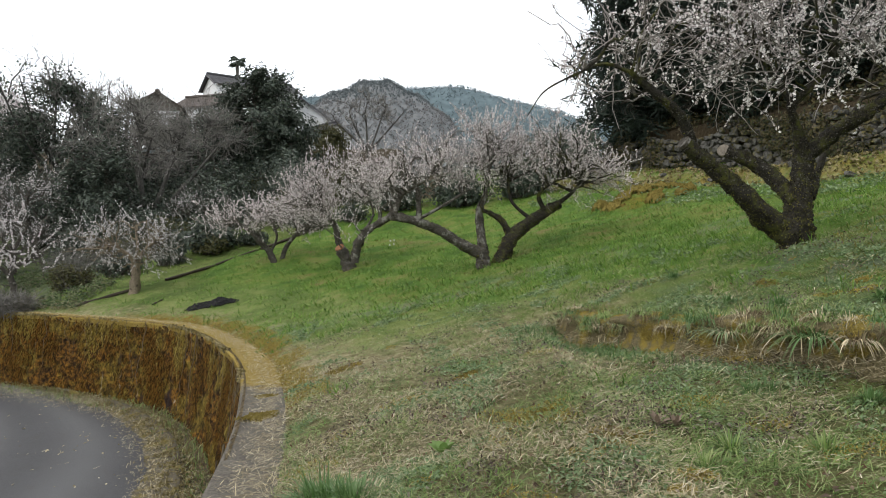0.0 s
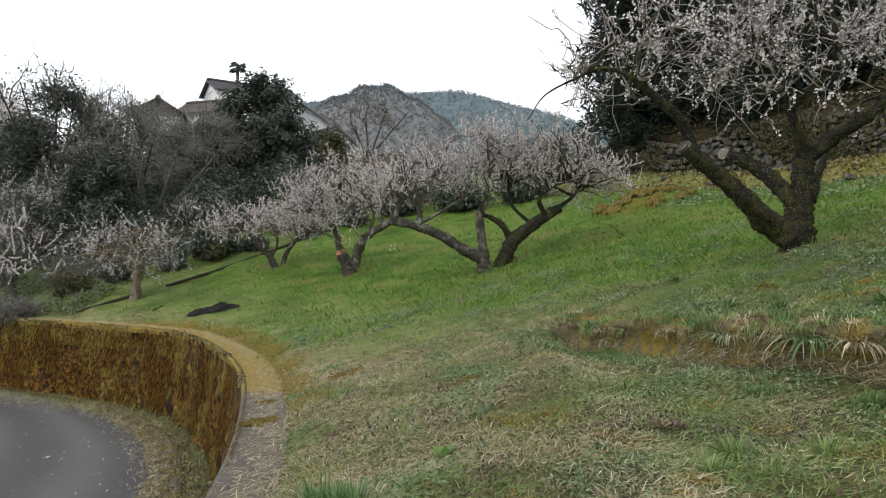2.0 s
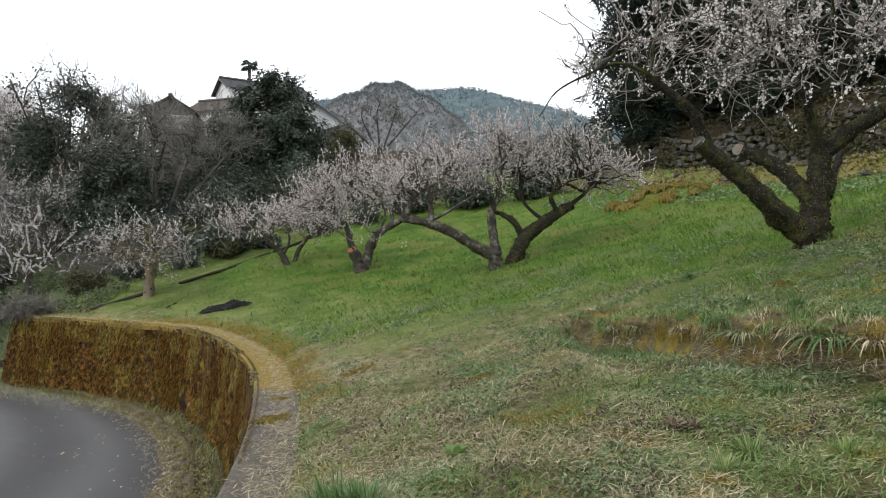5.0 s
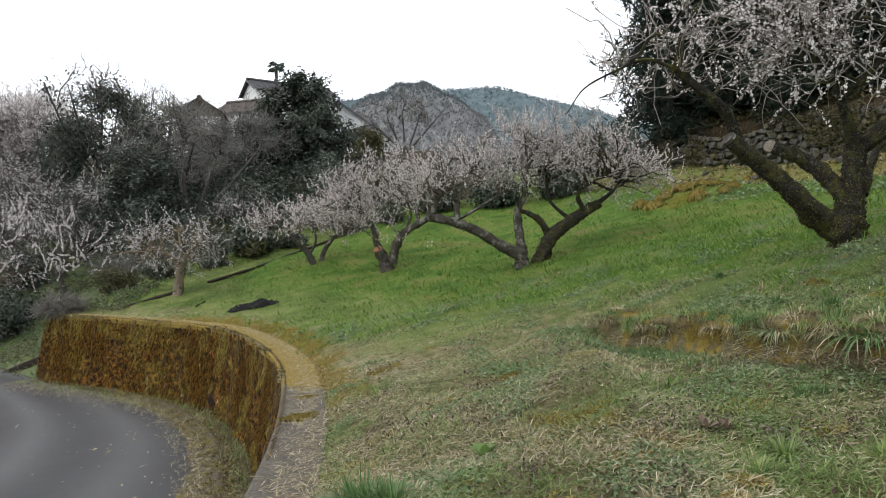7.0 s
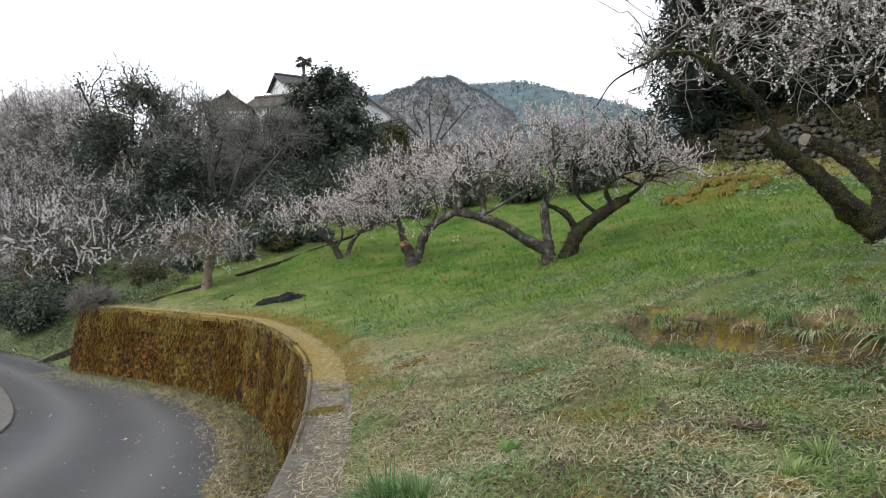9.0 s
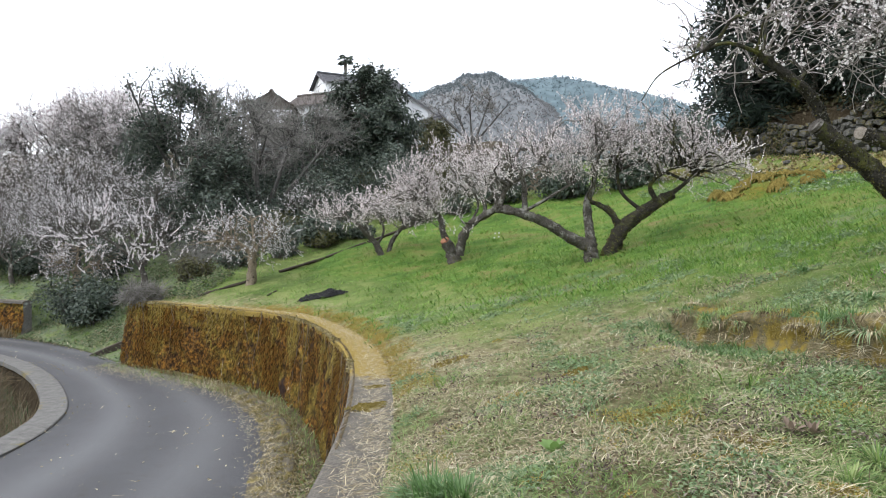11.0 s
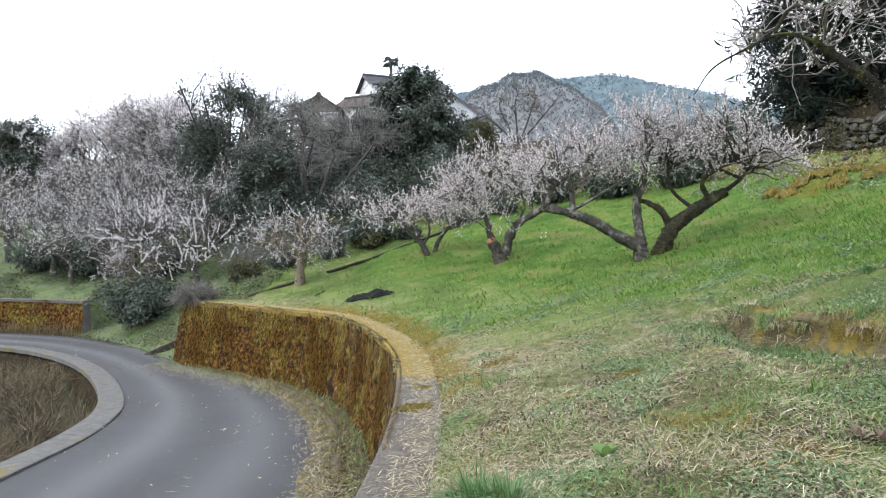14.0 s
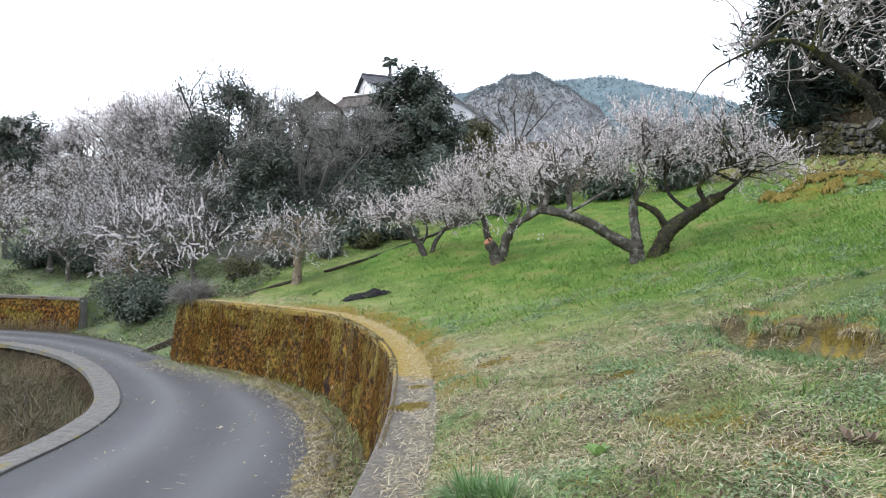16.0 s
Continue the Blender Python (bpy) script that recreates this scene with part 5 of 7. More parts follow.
low = part("garden_wall", bm, CONCRETE)
tagged(low, "pale concrete garden wall edge on the upper slope", "wall")


def palm_tree(base, height):
    rng = np.random.default_rng(77)
    root = new("palm_tree")
    root.matrix_world = Matrix.Translation(base)
    p, r = limb_path([(0, 0, -0.3, 0.16), (0.05, 0, height * 0.5, 0.15), (0, 0, height, 0.2)])
    solid("trunk", *tubes(p[None], r[None], 9, rng, 0.25), BARK, root, "shaggy brown palm trunk", True)
    for k in range(26):
        a, lift = k * 2.4, rng.uniform(-0.7, 1.1)
        way = unit(np.array([math.cos(a), math.sin(a), lift]))
        tip = np.array([0, 0, height]) + way * rng.uniform(0.3, 0.6)
        pieces = [tubes(np.linspace([0, 0, height], tip, 4)[None], np.full((1, 4), 0.02), 4, rng)]
        across = unit(np.cross(way, [0.1, 0.05, 1.0]))
        for j in np.linspace(-1.5, 1.5, 13):
            b = way * math.cos(j) + across * math.sin(j)
            blade = np.stack([tip, tip + b * 0.26, tip + b * 0.42 + [0, 0, -0.16]])
            pieces.append(tubes(blade[None], np.array([[0.015, 0.028, 0.004]]), 4, rng))
        solid("frond", *joined(pieces), DARK_LEAF, root)
    return tagged(root, "fan palm with a shaggy head behind the white house", "tree")


palm_tree((-18.2, 62.0, 11.0), 7.1)

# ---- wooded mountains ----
# tree colours paled and blued, so the aerial haze is painted in
HAZY_MOUNT_LEAF = varied("haze_tinted_mountain_trees", [(0.15, 0.178, 0.185), (0.165, 0.192, 0.20), (0.185, 0.205, 0.212)], 0.95, 0.05, 0.5)
HAZY_FAR_LEAF = varied("haze_tinted_ridge_trees", [(0.15, 0.20, 0.22), (0.165, 0.215, 0.236), (0.18, 0.232, 0.252)], 0.95, 0.05, 0.5)
HAZY_BROWN_LEAF = varied("haze_tinted_bare_trees", [(0.198, 0.204, 0.208), (0.22, 0.222, 0.224), (0.21, 0.214, 0.216)], 0.95, 0.05, 0.5)


def mountain(name, seed, far, height, x0, wide, depth, trees, size, mat, floor_mat, label, brown=0, flat_top=2.0):
    rng = np.random.default_rng(seed)

    def top(x, y):
        s = np.exp(-((y - far) / depth) ** 2 / 2)
        ridge = np.exp(-np.abs((x - x0) / wide) ** flat_top / 2)
        bumps = 0.012 * np.sin(x / wide * 9 + 1) + 0.010 * np.sin(x / wide * 21) + 0.008 * np.sin(y / depth * 7 + x / wide * 5)
        return height * (ridge + bumps * ridge) * s - 4
    x = np.linspace(x0 - 3.2 * wide, x0 + 3.2 * wide, 90)
    y = np.linspace(far - 2.6 * depth, far + 1.5 * depth, 60)
    X, Y = np.meshgrid(x, y, indexing="ij")
    v = np.stack([X.ravel(), Y.ravel(), top(X, Y).ravel()], 1)
    i, j = np.meshgrid(np.arange(89), np.arange(59), indexing="ij")
    f = np.stack([i * 60 + j, (i + 1) * 60 + j, (i + 1) * 60 + j + 1, i * 60 + j + 1], -1).reshape(-1, 4)
    root = solid(name, v, f, floor_mat, smooth=True)
    tagged(root, label, "mountain", kind="structure")
    px = rng.uniform(x0 - 1.5 * wide, x0 + 1.9 * wide, trees)
    py = rng.uniform(far - 1.5 * depth, far + 0.2 * depth, trees)
    pz = top(px, py)
    k = 4
    kept = rng.random(trees) < np.where(pz > 0.86 * height - 4 * (brown == 0), 1.0, 0.7)
    px, py, pz = px[kept], py[kept], pz[kept]
    trees = len(px)
    at = np.repeat(np.stack([px, py, pz + size * 0.25], 1), k, axis=0)
    at = at + rng.normal(0, 1, (len(at), 3)) * np.array([0.34, 0.34, 0.40]) * size
    out = np.repeat(rng.normal(0, 0.4, (trees, 3)) + np.array([0, -0.7, 0.6]), k, axis=0)
    bare = np.repeat((np.abs(px - x0 + 4) < wide * 0.9) & (pz < height * 0.80) & (rng.random(trees) < brown), k)
    for m, pick in ((mat, ~bare), (HAZY_BROWN_LEAF, bare)):
        if pick.sum():
            w = solid("woods", *flakes(at[pick], out[pick], size * 0.55, rng, "tuft"), m, root)
            tagged(w, "dense woods on the mountain", kind="stuff")


# haze on both comes from their floor and leaf colours, not the air
mountain("near_mountain", 81, 380, 93, -36, 52, 70, 9000, 1.7, HAZY_MOUNT_LEAF, HAZY_HEATH, "wooded hill with bare brown trees, greyed by painted haze", 0.92, 2.6)
mountain("far_ridge", 82, 900, 209, -40, 345, 150, 9000, 3.2, HAZY_FAR_LEAF, HAZY_FAR_HEATH, "hazy blue wooded ridge far away")

# ---- the dry-stone wall above the terrace, stone by stone ----
STONE = mottled("grey_field_stone", (0.030, 0.029, 0.026), (0.155, 0.152, 0.14), 9, 40, 0.95, 0.2, 1.0, extra=((0.13, 0.11, 0.035), 4.0, 0.52, 0.64))


def stone_mesh(seed, mat=STONE):
    r = np.random.default_rng(seed)
    bm = bmesh.new()
    bmesh.ops.create_icosphere(bm, subdivisions=1, radius=0.5)
    for v in bm.verts:
        c = np.array(v.co)
        c = np.sign(c) * np.abs(c) ** 0.55 * 0.62
        v.co = c * r.uniform(0.8, 1.15)
    me = bpy.data.meshes.new("stone")
    bm.to_mesh(me)
    bm.free()
    me.materials.append(mat)
    return me


pale_stone = stone_mesh(507, LICHEN)
stone_meshes = [stone_mesh(s) for s in range(500, 506)]
terrace = smooth_line([tuple(q) for q in offset_line(BANK, 17.35)[::10]], 6)
terrace = terrace[(terrace[:, 0] > 3.2) & (terrace[:, 1] > 3)]
stone_wall = new("wall_upper")
tagged(stone_wall, "rough grey dry-stone wall above the terrace", "stone wall", kind="structure")
length = np.concatenate([[0], np.cumsum(np.linalg.norm(np.diff(terrace, axis=0), axis=1))])
r9 = np.random.default_rng(90)
count = 0
for course in range(8):
    s = 0.1 * course
    while s < length[-1] and count < 900:
        w = r9.uniform(0.12, 0.42) ** 1.05
        c = np.array([np.interp(s + w / 2, length, terrace[:, 0]), np.interp(s + w / 2, length, terrace[:, 1])])
        c2 = np.array([np.interp(s + w / 2 + 0.1, length, terrace[:, 0]), np.interp(s + w / 2 + 0.1, length, terrace[:, 1])])
        yaw = math.atan2(*(c2 - c)[::-1]) if np.linalg.norm(c2 - c) > 1e-6 else 0
        z = float(lie(np.array([c[0]]), np.array([c[1]]))[0])
        ob = new("stone", stone_meshes[r9.integers(0, 6)])
        ob.parent = stone_wall
        ob.matrix_local = Matrix.Translation((c[0], c[1], z + 0.08 + course * 0.2 + r9.normal(0, 0.03))) @ Matrix.Rotation(yaw, 4, "Z") @ pose(0, r9.normal(0, 0.05), 0, *r9.normal(0, 16, 3)) @ Matrix.Diagonal((w * 1.15, 0.42, r9.uniform(0.18, 0.34), 1))
        s += w
        count += 1
# loose stones along the terrace's mossy lip
lip = offset_line(BANK, 13.35)
lip = lip[(lip[:, 0] > 6.0) & (lip[:, 1] > 8)]
for k in range(12):
    q = lip[r9.integers(0, len(lip))] + r9.normal(0, 0.25, 2)
    w = r9.uniform(0.18, 0.42)
    ob = new("field_stone", stone_meshes[k % 6])
    ob.matrix_world = Matrix.Translation(down(q[0], q[1], 0.04)) @ pose(0, 0, 0, *r9.uniform(-20, 20, 2), r9.uniform(0, 180)) @ Matrix.Diagonal((w * 1.4, w, w * 0.7, 1))
    tagged(ob, "grey stone lying on the mossy terrace edge", "stone", "stones of the terrace edge")
for x, y, w, d, h in ((5.2, 17.6, 0.75, 0.4, 0.14), (5.7, 17.9, 0.55, 0.4, 0.12)):
    ob = new("flat_stone", pale_stone)
    ob.matrix_world = Matrix.Translation(down(x, y, 0.03)) @ Matrix.Diagonal((w, d, h, 1))
    tagged(ob, "flat pale mossy stone in the bank", "stone")
# dark undergrowth under the cedars
for k, (x, y) in enumerate(((7.4, 27.8), (8.9, 26.6), (10.4, 24.2), (12.5, 23.0), (14.4, 21.2), (16.2, 19.2), (17.8, 16.8), (10.8, 26), (13.6, 23.8), (16.4, 20.6), (8.4, 27.6), (9.9, 23.3), (12.0, 22.1), (13.8, 20.3), (15.6, 18.4), (17.0, 16.0))):
    shrub(520 + k, x, y, 3.2, 3.0 + 0.5 * (k % 3), 4600, 0.15, CEDAR_LEAF, "dark undergrowth below the cedars", "undergrowth_bush")

# ---- small things lying about ----
def heap(x, y):
    r = np.random.default_rng(91)
    n, m = 44, 22
    u, w = np.meshgrid(np.linspace(-1, 1, n), np.linspace(-1, 1, m), indexing="ij")
    shape = np.clip(1 - (np.abs(u) ** 2.5 + np.abs(w) ** 2.5), 0, 1)
    hgt = shape ** 0.6 * (0.02 + 0.07 * np.exp(-((u - 0.25) / 0.3) ** 2) + 0.03 * np.sin(u * 14 + w * 5) * np.sin(w * 9 + u * 3)) + r.normal(0, 0.012, u.shape)
    px, py = x + u * 0.56, y + w * 0.22 * (1 + 0.25 * np.sin(u * 6)) + u * 0.05
    z = lie(px.ravel(), py.ravel()).reshape(u.shape) + np.maximum(hgt, 0.0) + 0.004
    i, j = np.meshgrid(np.arange(n - 1), np.arange(m - 1), indexing="ij")
    f = np.stack([i * m + j, (i + 1) * m + j, (i + 1) * m + j + 1, i * m + j + 1], -1).reshape(-1, 4)
    ok = (shape[:-1, :-1] > 0.02).ravel()
    ob = solid("black_sheet", np.stack([px, py, z], -1).reshape(-1, 3), f[ok], BLACK_SHEET)
    return tagged(ob, "crumpled black plastic sheet lying on the grass", "plastic sheet")


BLACK_SHEET = mottled("black_plastic", (0.004, 0.004, 0.005), (0.012, 0.012, 0.013), 6, 40, 0.7, 0.2, 0.4)
heap(-4.98, 15.1)


def timber(a, b, r, label):
    p = np.linspace(down(*a, r * 0.7), down(*b, r * 0.7), 9)
    ob = solid("timber", *gnarled(p, np.full(9, r), 8, np.random.default_rng(92)), DARK_WOOD, None, "", True)
    return tagged(ob, label, "timber")


for a, b in (((-8.7, 16.5), (-7.75, 17.35)), ((-7.2, 18.2), (-6.35, 19.4)), ((-6.3, 19.45), (-5.45, 20.6)), ((-5.4, 20.7), (-4.6, 21.75)), ((-4.55, 21.8), (-4.0, 22.6))):
    timber(a, b, 0.04, "dark weathered timber edging the grass")
timber((-6.6, 15.9), (-6.5, 16.2), 0.02, "short dark stick lying in the grass")
for dx, dz in ((0, 0), (0.05, 0.01), (0.01, 0.05), (0.055, 0.055)):
    bm = bmesh.new()
    bmesh.ops.create_icosphere(bm, subdivisions=2, radius=0.022)
    x, y, z = down(-1.40, 18.35)
    bm.transform(Matrix.Translation((x + dx * 2.2, y, z + 0.06 + dz * 2.2)))
    tagged(part("white_flower", bm, WHITE_WALL), "tiny white flower head in the green grass", "flower", "white flowers in the grass")


def dry_bush(seed, x, y, w, h, twigs, label, mat=None):
    r = np.random.default_rng(seed)
    root = new("dry_bush")
    root.matrix_world = Matrix.Translation(down(x, y))
    n = 60
    end = crown_points(r, n, (0, 0, h * 0.5), (w * 0.5, w * 0.5, h * 0.55), 0.3, -0.8)[:n]
    b = bent(np.column_stack([r.normal(0, w * 0.15, (len(end), 2)), np.zeros(len(end)) - 0.05]), end, r, 0.1, 0.05, 6)
    solid("branchwork", *tubes(b, np.linspace(0.009, 0.003, 6)[None] * np.ones((len(end), 1)), 4, r), GREY_TWIG, root)
    pick = r.integers(0, len(end), twigs)
    at, along = points_on(b, pick, r.uniform(0.2, 1, twigs))
    t = bent(at, at + unit(along + r.normal(0, 0.8, (twigs, 3))) * 0.22 * w, r, 0.0, 0.05, 4)
    tagged(solid("twig_growth", *tubes(t, np.linspace(0.007, 0.003, 4)[None] * np.ones((twigs, 1)), 3, r), mat or GREY_TWIG, root), kind="stuff")
    lv = r.integers(0, len(t), 900)
    at, _ = points_on(t, lv, r.random(900))
    tagged(solid("foliage", *flakes(at, r.normal(size=(900, 3)), 0.04, r, "leaf"), OLIVE_LEAF, root), kind="stuff")
    return tagged(root, label, "bush")


dry_bush(601, -10.3, 16.7, 1.3, 0.5, 1100, "grey dry twiggy bush hanging over the wall's end")
dry_bush(602, -10.5, 17.5, 1.3, 0.65, 1100, "grey dry twiggy bush hanging over the wall's end")
# slanting cheek slab at the wall's end, over the ditch
bm = bmesh.new()
q = [(-0.75, 0, 0), (0.7, 0, 0), (0.7, 0, 0.62), (0.55, 0, 0.62), (-0.75, 0, 0.08)]
lo = [bm.verts.new((x, -0.09, z)) for x, y, z in q]
hi = [bm.verts.new((x, 0.09, z)) for x, y, z in q]
bm.faces.new(lo)
bm.faces.new(hi[::-1])
for k in range(5):
    bm.faces.new((lo[k], hi[k], hi[(k + 1) % 5], lo[(k + 1) % 5]))
bmesh.ops.bevel(bm, geom=list(bm.edges), offset=0.015, segments=1, affect="EDGES")
bm.transform(Matrix.Translation((-11.75, 17.95, ROAD_Z + 0.0)) @ Matrix.Rotation(radians(30), 4, "Z"))
tagged(part("ditch_cheek", bm, DARK_WOOD), "dark slanting concrete slab at the ditch by the wall", "slab")

# tiny moss tufts, hanging roots and dead stems on the face of the retaining wall
r8 = np.random.default_rng(88)
run = stretch_of(BANK, beside(-1.3, 5.0, BANK)[1], WALL_TO, 0.02)
t2 = unit(np.gradient(run, axis=0))
out2 = np.stack([-t2[:, 1], t2[:, 0]], 1)
n = 64000
k, s = r8.integers(0, len(run), n), r8.random(n)
f1 = np.sin(k * 0.02 * 1.9 + 3 * s) * np.sin(k * 0.02 * 0.7 + 1) + 0.6 * np.sin(k * 0.02 * 5.3 - 4 * s)
keep = f1 + 1.5 * s + r8.normal(0, 0.5, n) > 0.75
k, s = k[keep], s[keep]
n = len(k)
at = np.column_stack([run[k] + out2[k] * (0.215 + 0.28 * (1 - s) + r8.normal(0, 0.02, n))[:, None], ROAD_Z + (0.02 - ROAD_Z) * s])
hang = np.column_stack([out2[k] * r8.uniform(0.01, 0.04, (n, 1)) + t2[k] * r8.normal(0.02, 0.02, (n, 1)), -r8.uniform(0.04, 0.13, n)])
wide = np.column_stack([t2[k], np.zeros(n)]) * r8.uniform(0.004, 0.012, (n, 1))
v = np.stack([at - wide, at + wide, at + 0.6 * hang + wide * 0.7, at + 0.6 * hang - wide * 0.7, at + hang + np.column_stack([-out2[k] * 0.02, np.zeros(n)])], 1).reshape(-1, 3)
q = np.arange(n)[:, None] * 5
upper = s + 0.28 * np.sin(k * 0.02 * 2.1 + 1) + 0.22 * np.sin(k * 0.02 * 5.7) + r8.normal(0, 0.16, n) > 0.92
for pick, m, text in ((~upper, WALL_MOSS, "brown moss strands hanging on the concrete"), (upper, OCHRE_MOSS, "ochre and olive moss strands under the coping")):
    q = np.arange(n)[pick][:, None] * 5
    used = np.concatenate([q + c for c in range(5)], 1).ravel()
    q = np.arange(pick.sum())[:, None] * 5
    tufts = solid("wall_moss", v[used], [q + np.array([0, 1, 2, 3]), q + np.array([3, 2, 4])], m)
    tagged(tufts, text, "moss", kind="stuff")
for j in range(34):
    c = r8.integers(0, len(run))
    ln = r8.uniform(0.25, 1.0) if j % 4 else r8.uniform(0.8, 1.5)
    g = np.linspace(0, 1, 12)
    wander = np.cumsum(r8.normal(0, 0.05, 12))
    z = 0.01 - g * ln
    q = run[c] + out2[c] * (0.27 + 0.28 * np.clip(g * ln / 1.65, 0, 1))[:, None] + t2[c] * (wander - 0.12 * g * ln)[:, None]
    stem = solid("hanging_stem", *tubes(np.column_stack([q, z])[None], np.linspace(0.007, 0.002, 12)[None] * (r8.uniform(0.4, 0.9) if j % 4 else r8.uniform(0.9, 1.5)), 4, r8), DRY_STALK if j % 3 == 0 else HOLLOW_STALK)
    tagged(stem, "pale dead stem hanging down the wall", "stem", "dead stems on the wall")
n = 1800
k = r8.integers(0, len(run), n)
g = np.linspace(0, 1, 5)[None, :, None]
base = np.column_stack([run[k] + out2[k] * 0.2, np.full(n, 0.02)])
ln = (0.03 + 0.22 * r8.random(n) ** 3)[:, None, None]
fall = base[:, None] + np.concatenate([out2[k][:, None] * (0.12 * np.sqrt(g)) * (ln * 3), -g ** 1.6 * ln], 2) + r8.normal(0, 0.008, (n, 5, 3)) * g
fringe = solid("wall_fringe", *tubes(fall, np.linspace(0.003, 0.001, 5)[None] * np.ones((n, 1)), 3, r8), DRY_STALK)
tagged(fringe, "fringe of dead grass hanging over the coping", "grass", kind="stuff")
k = r8.integers(0, len(run), 5200)
at = np.column_stack([run[k] + out2[k] * (0.245 + r8.normal(0, 0.02, 5200))[:, None], r8.normal(0.0, 0.018, 5200)])
keep = (r8.random(5200) < 0.45) & (np.sin(k * 0.045) + np.sin(k * 0.017 + 1) + r8.normal(0, 0.4, 5200) > -0.2) & (at[:, 1] > 8.0)
lip = solid("coping_moss", *flakes(at[keep], np.column_stack([out2[k], np.full(5200, 0.8)])[keep], 0.04, r8, "tuft"), OLIVE_MOSS)
tagged(lip, "olive moss tufts along the coping's edge", "moss", kind="stuff")
# dark low bushes along the edge of the lawn
for k, (x, y, w, h) in enumerate(((-9.0, 19.6, 1.6, 0.7), (-7.9, 20.2, 1.5, 0.6), (-6.9, 20.9, 1.5, 0.6), (-5.9, 21.6, 1.6, 0.6), (-4.4, 22.6, 1.8, 0.6), (-10.6, 20.0, 1.8, 0.9), (-12.0, 22.6, 2.0, 1.1), (-3.0, 23.4, 1.8, 0.7), (-10.4, 22.4, 2.2, 1.2), (-8.4, 22.6, 2.0, 0.9))):
    shrub(800 + k, x, y, w, h, 1500, 0.09, (DARK_LEAF, DARK_LEAF, OLIVE_LEAF)[k % 3], ("low dark bush at the lawn's edge", "low dark bush at the lawn's edge", "low olive bush at the lawn's edge")[k % 3])
for k, (x, y, w, h) in enumerate(((-9.8, 21.2, 1.6, 0.9), (-7.2, 22.2, 1.6, 0.9), (-11.4, 21.6, 1.6, 0.9))):
    dry_bush(820 + k, x, y, w, h, 500, "brown bare twiggy bush at the lawn's edge")
for k, (x, y, w, h) in enumerate(((-8.2, 26.4, 3.2, 2.6), (-5.6, 27.4, 3.0, 2.2), (-10.8, 26.0, 3.0, 1.6), (-12.6, 29.0, 3.2, 2.2), (-9.6, 29.6, 3.4, 3.2), (-15.4, 30.0, 3.6, 3.8), (-18.4, 31.4, 3.4, 3.4), (-6.6, 30.6, 3.2, 2.4))):
    shrub(840 + k, x, y, w, h, 5200, 0.14, DARK_LEAF, "tall dark evergreen bush behind the plum trees")
# moss and litter on the gutter's rim and along the valley kerb
mid_v = o * 0.47 + near * 0.53
k = r8.integers(0, len(mid_v), 4200)
at = np.column_stack([mid_v[k] + r8.normal(0, 0.12, (4200, 2)), ROAD_Z + 0.11 + r8.normal(0, 0.012, 4200)])
rim = solid("gutter_moss", *flakes(at, np.tile([0, 0, 1.0], (4200, 1)), 0.032, r8, "tuft"), OLIVE_MOSS)
tagged(rim, "olive and yellow moss on the gutter's rim", "moss", kind="stuff")
kerb = line
k = r8.integers(0, len(kerb), 5200)
t3 = unit(np.gradient(kerb, axis=0))
off = np.where(r8.random(5200) < 0.7, 0.42 + 0.22 * r8.random(5200) ** 2, r8.uniform(-0.05, 0.4, 5200))
pos = kerb[k] + np.stack([t3[:, 1], -t3[:, 0]], 1)[k] * off[:, None] + t3[k] * r8.uniform(-0.2, 0.2, (5200, 1))
patchy = (pos[:, 1] > 9.5) & (pos[:, 1] < 17) & (np.sin(pos[:, 0] * 1.1 + 2) + np.sin(pos[:, 1] * 1.7) + r8.normal(0, 0.5, 5200) > 0.0)
at = np.column_stack([pos, np.where(off < 0.38, ROAD_Z + 0.07, ROAD_Z + 0.03)])[patchy]
kerb_growth = solid("kerb_litter", *flakes(at, np.tile([0, 0, 1.0], (len(at), 1)), 0.024, r8, "tuft"), OLIVE_MOSS)
tagged(kerb_growth, "dead grass and moss gathered along the kerb", "litter", kind="stuff")
# evergreens screening the houses from below
for k, (x, y, h) in enumerate(((-15.4, 37.2, 3.4), (-13.5, 37.8, 3.6), (-17.6, 36.5, 3.8))):
    leafy_tree("evergreen_tree", 880 + k, down(x, y), h * 0.72, [((0, 0, h * 0.38), (1.7, 1.5, h * 0.3), 3), ((0.4, 0, h * 0.6), (0.9, 0.9, h * 0.14), 1)], 7000, 0.2, DARK_LEAF, "dark evergreen tree below the houses", 0.16)
# dark ivy-clad evergreens standing among the plum trees
for k, (x, y, h, w) in enumerate(((-12.3, 25.6, 5.0, 1.3), (-14.0, 27.2, 5.4, 1.4))):
    leafy_tree("evergreen_tree", 890 + k, down(x, y), h * 0.8, [((0, 0, h * 0.3), (w, w, h * 0.28), 3), ((0.1, 0, h * 0.62), (w * 0.7, w * 0.7, h * 0.26), 2)], 5200, 0.15, DARK_LEAF, "dark ivy-clad evergreen standing behind the plum trees", 0.15, boughs=90)

# ---- what grows on the ground ----
def scatter(rng, n, r0, r1, a0=-46, a1=34, power=1.0):
    """Points over the slope in front, thinning out with distance."""
    r = r0 * (r1 / r0) ** (rng.random(n) ** power)
    a = np.radians(rng.uniform(a0, a1, n))
    return r * np.sin(a), r * np.cos(a)


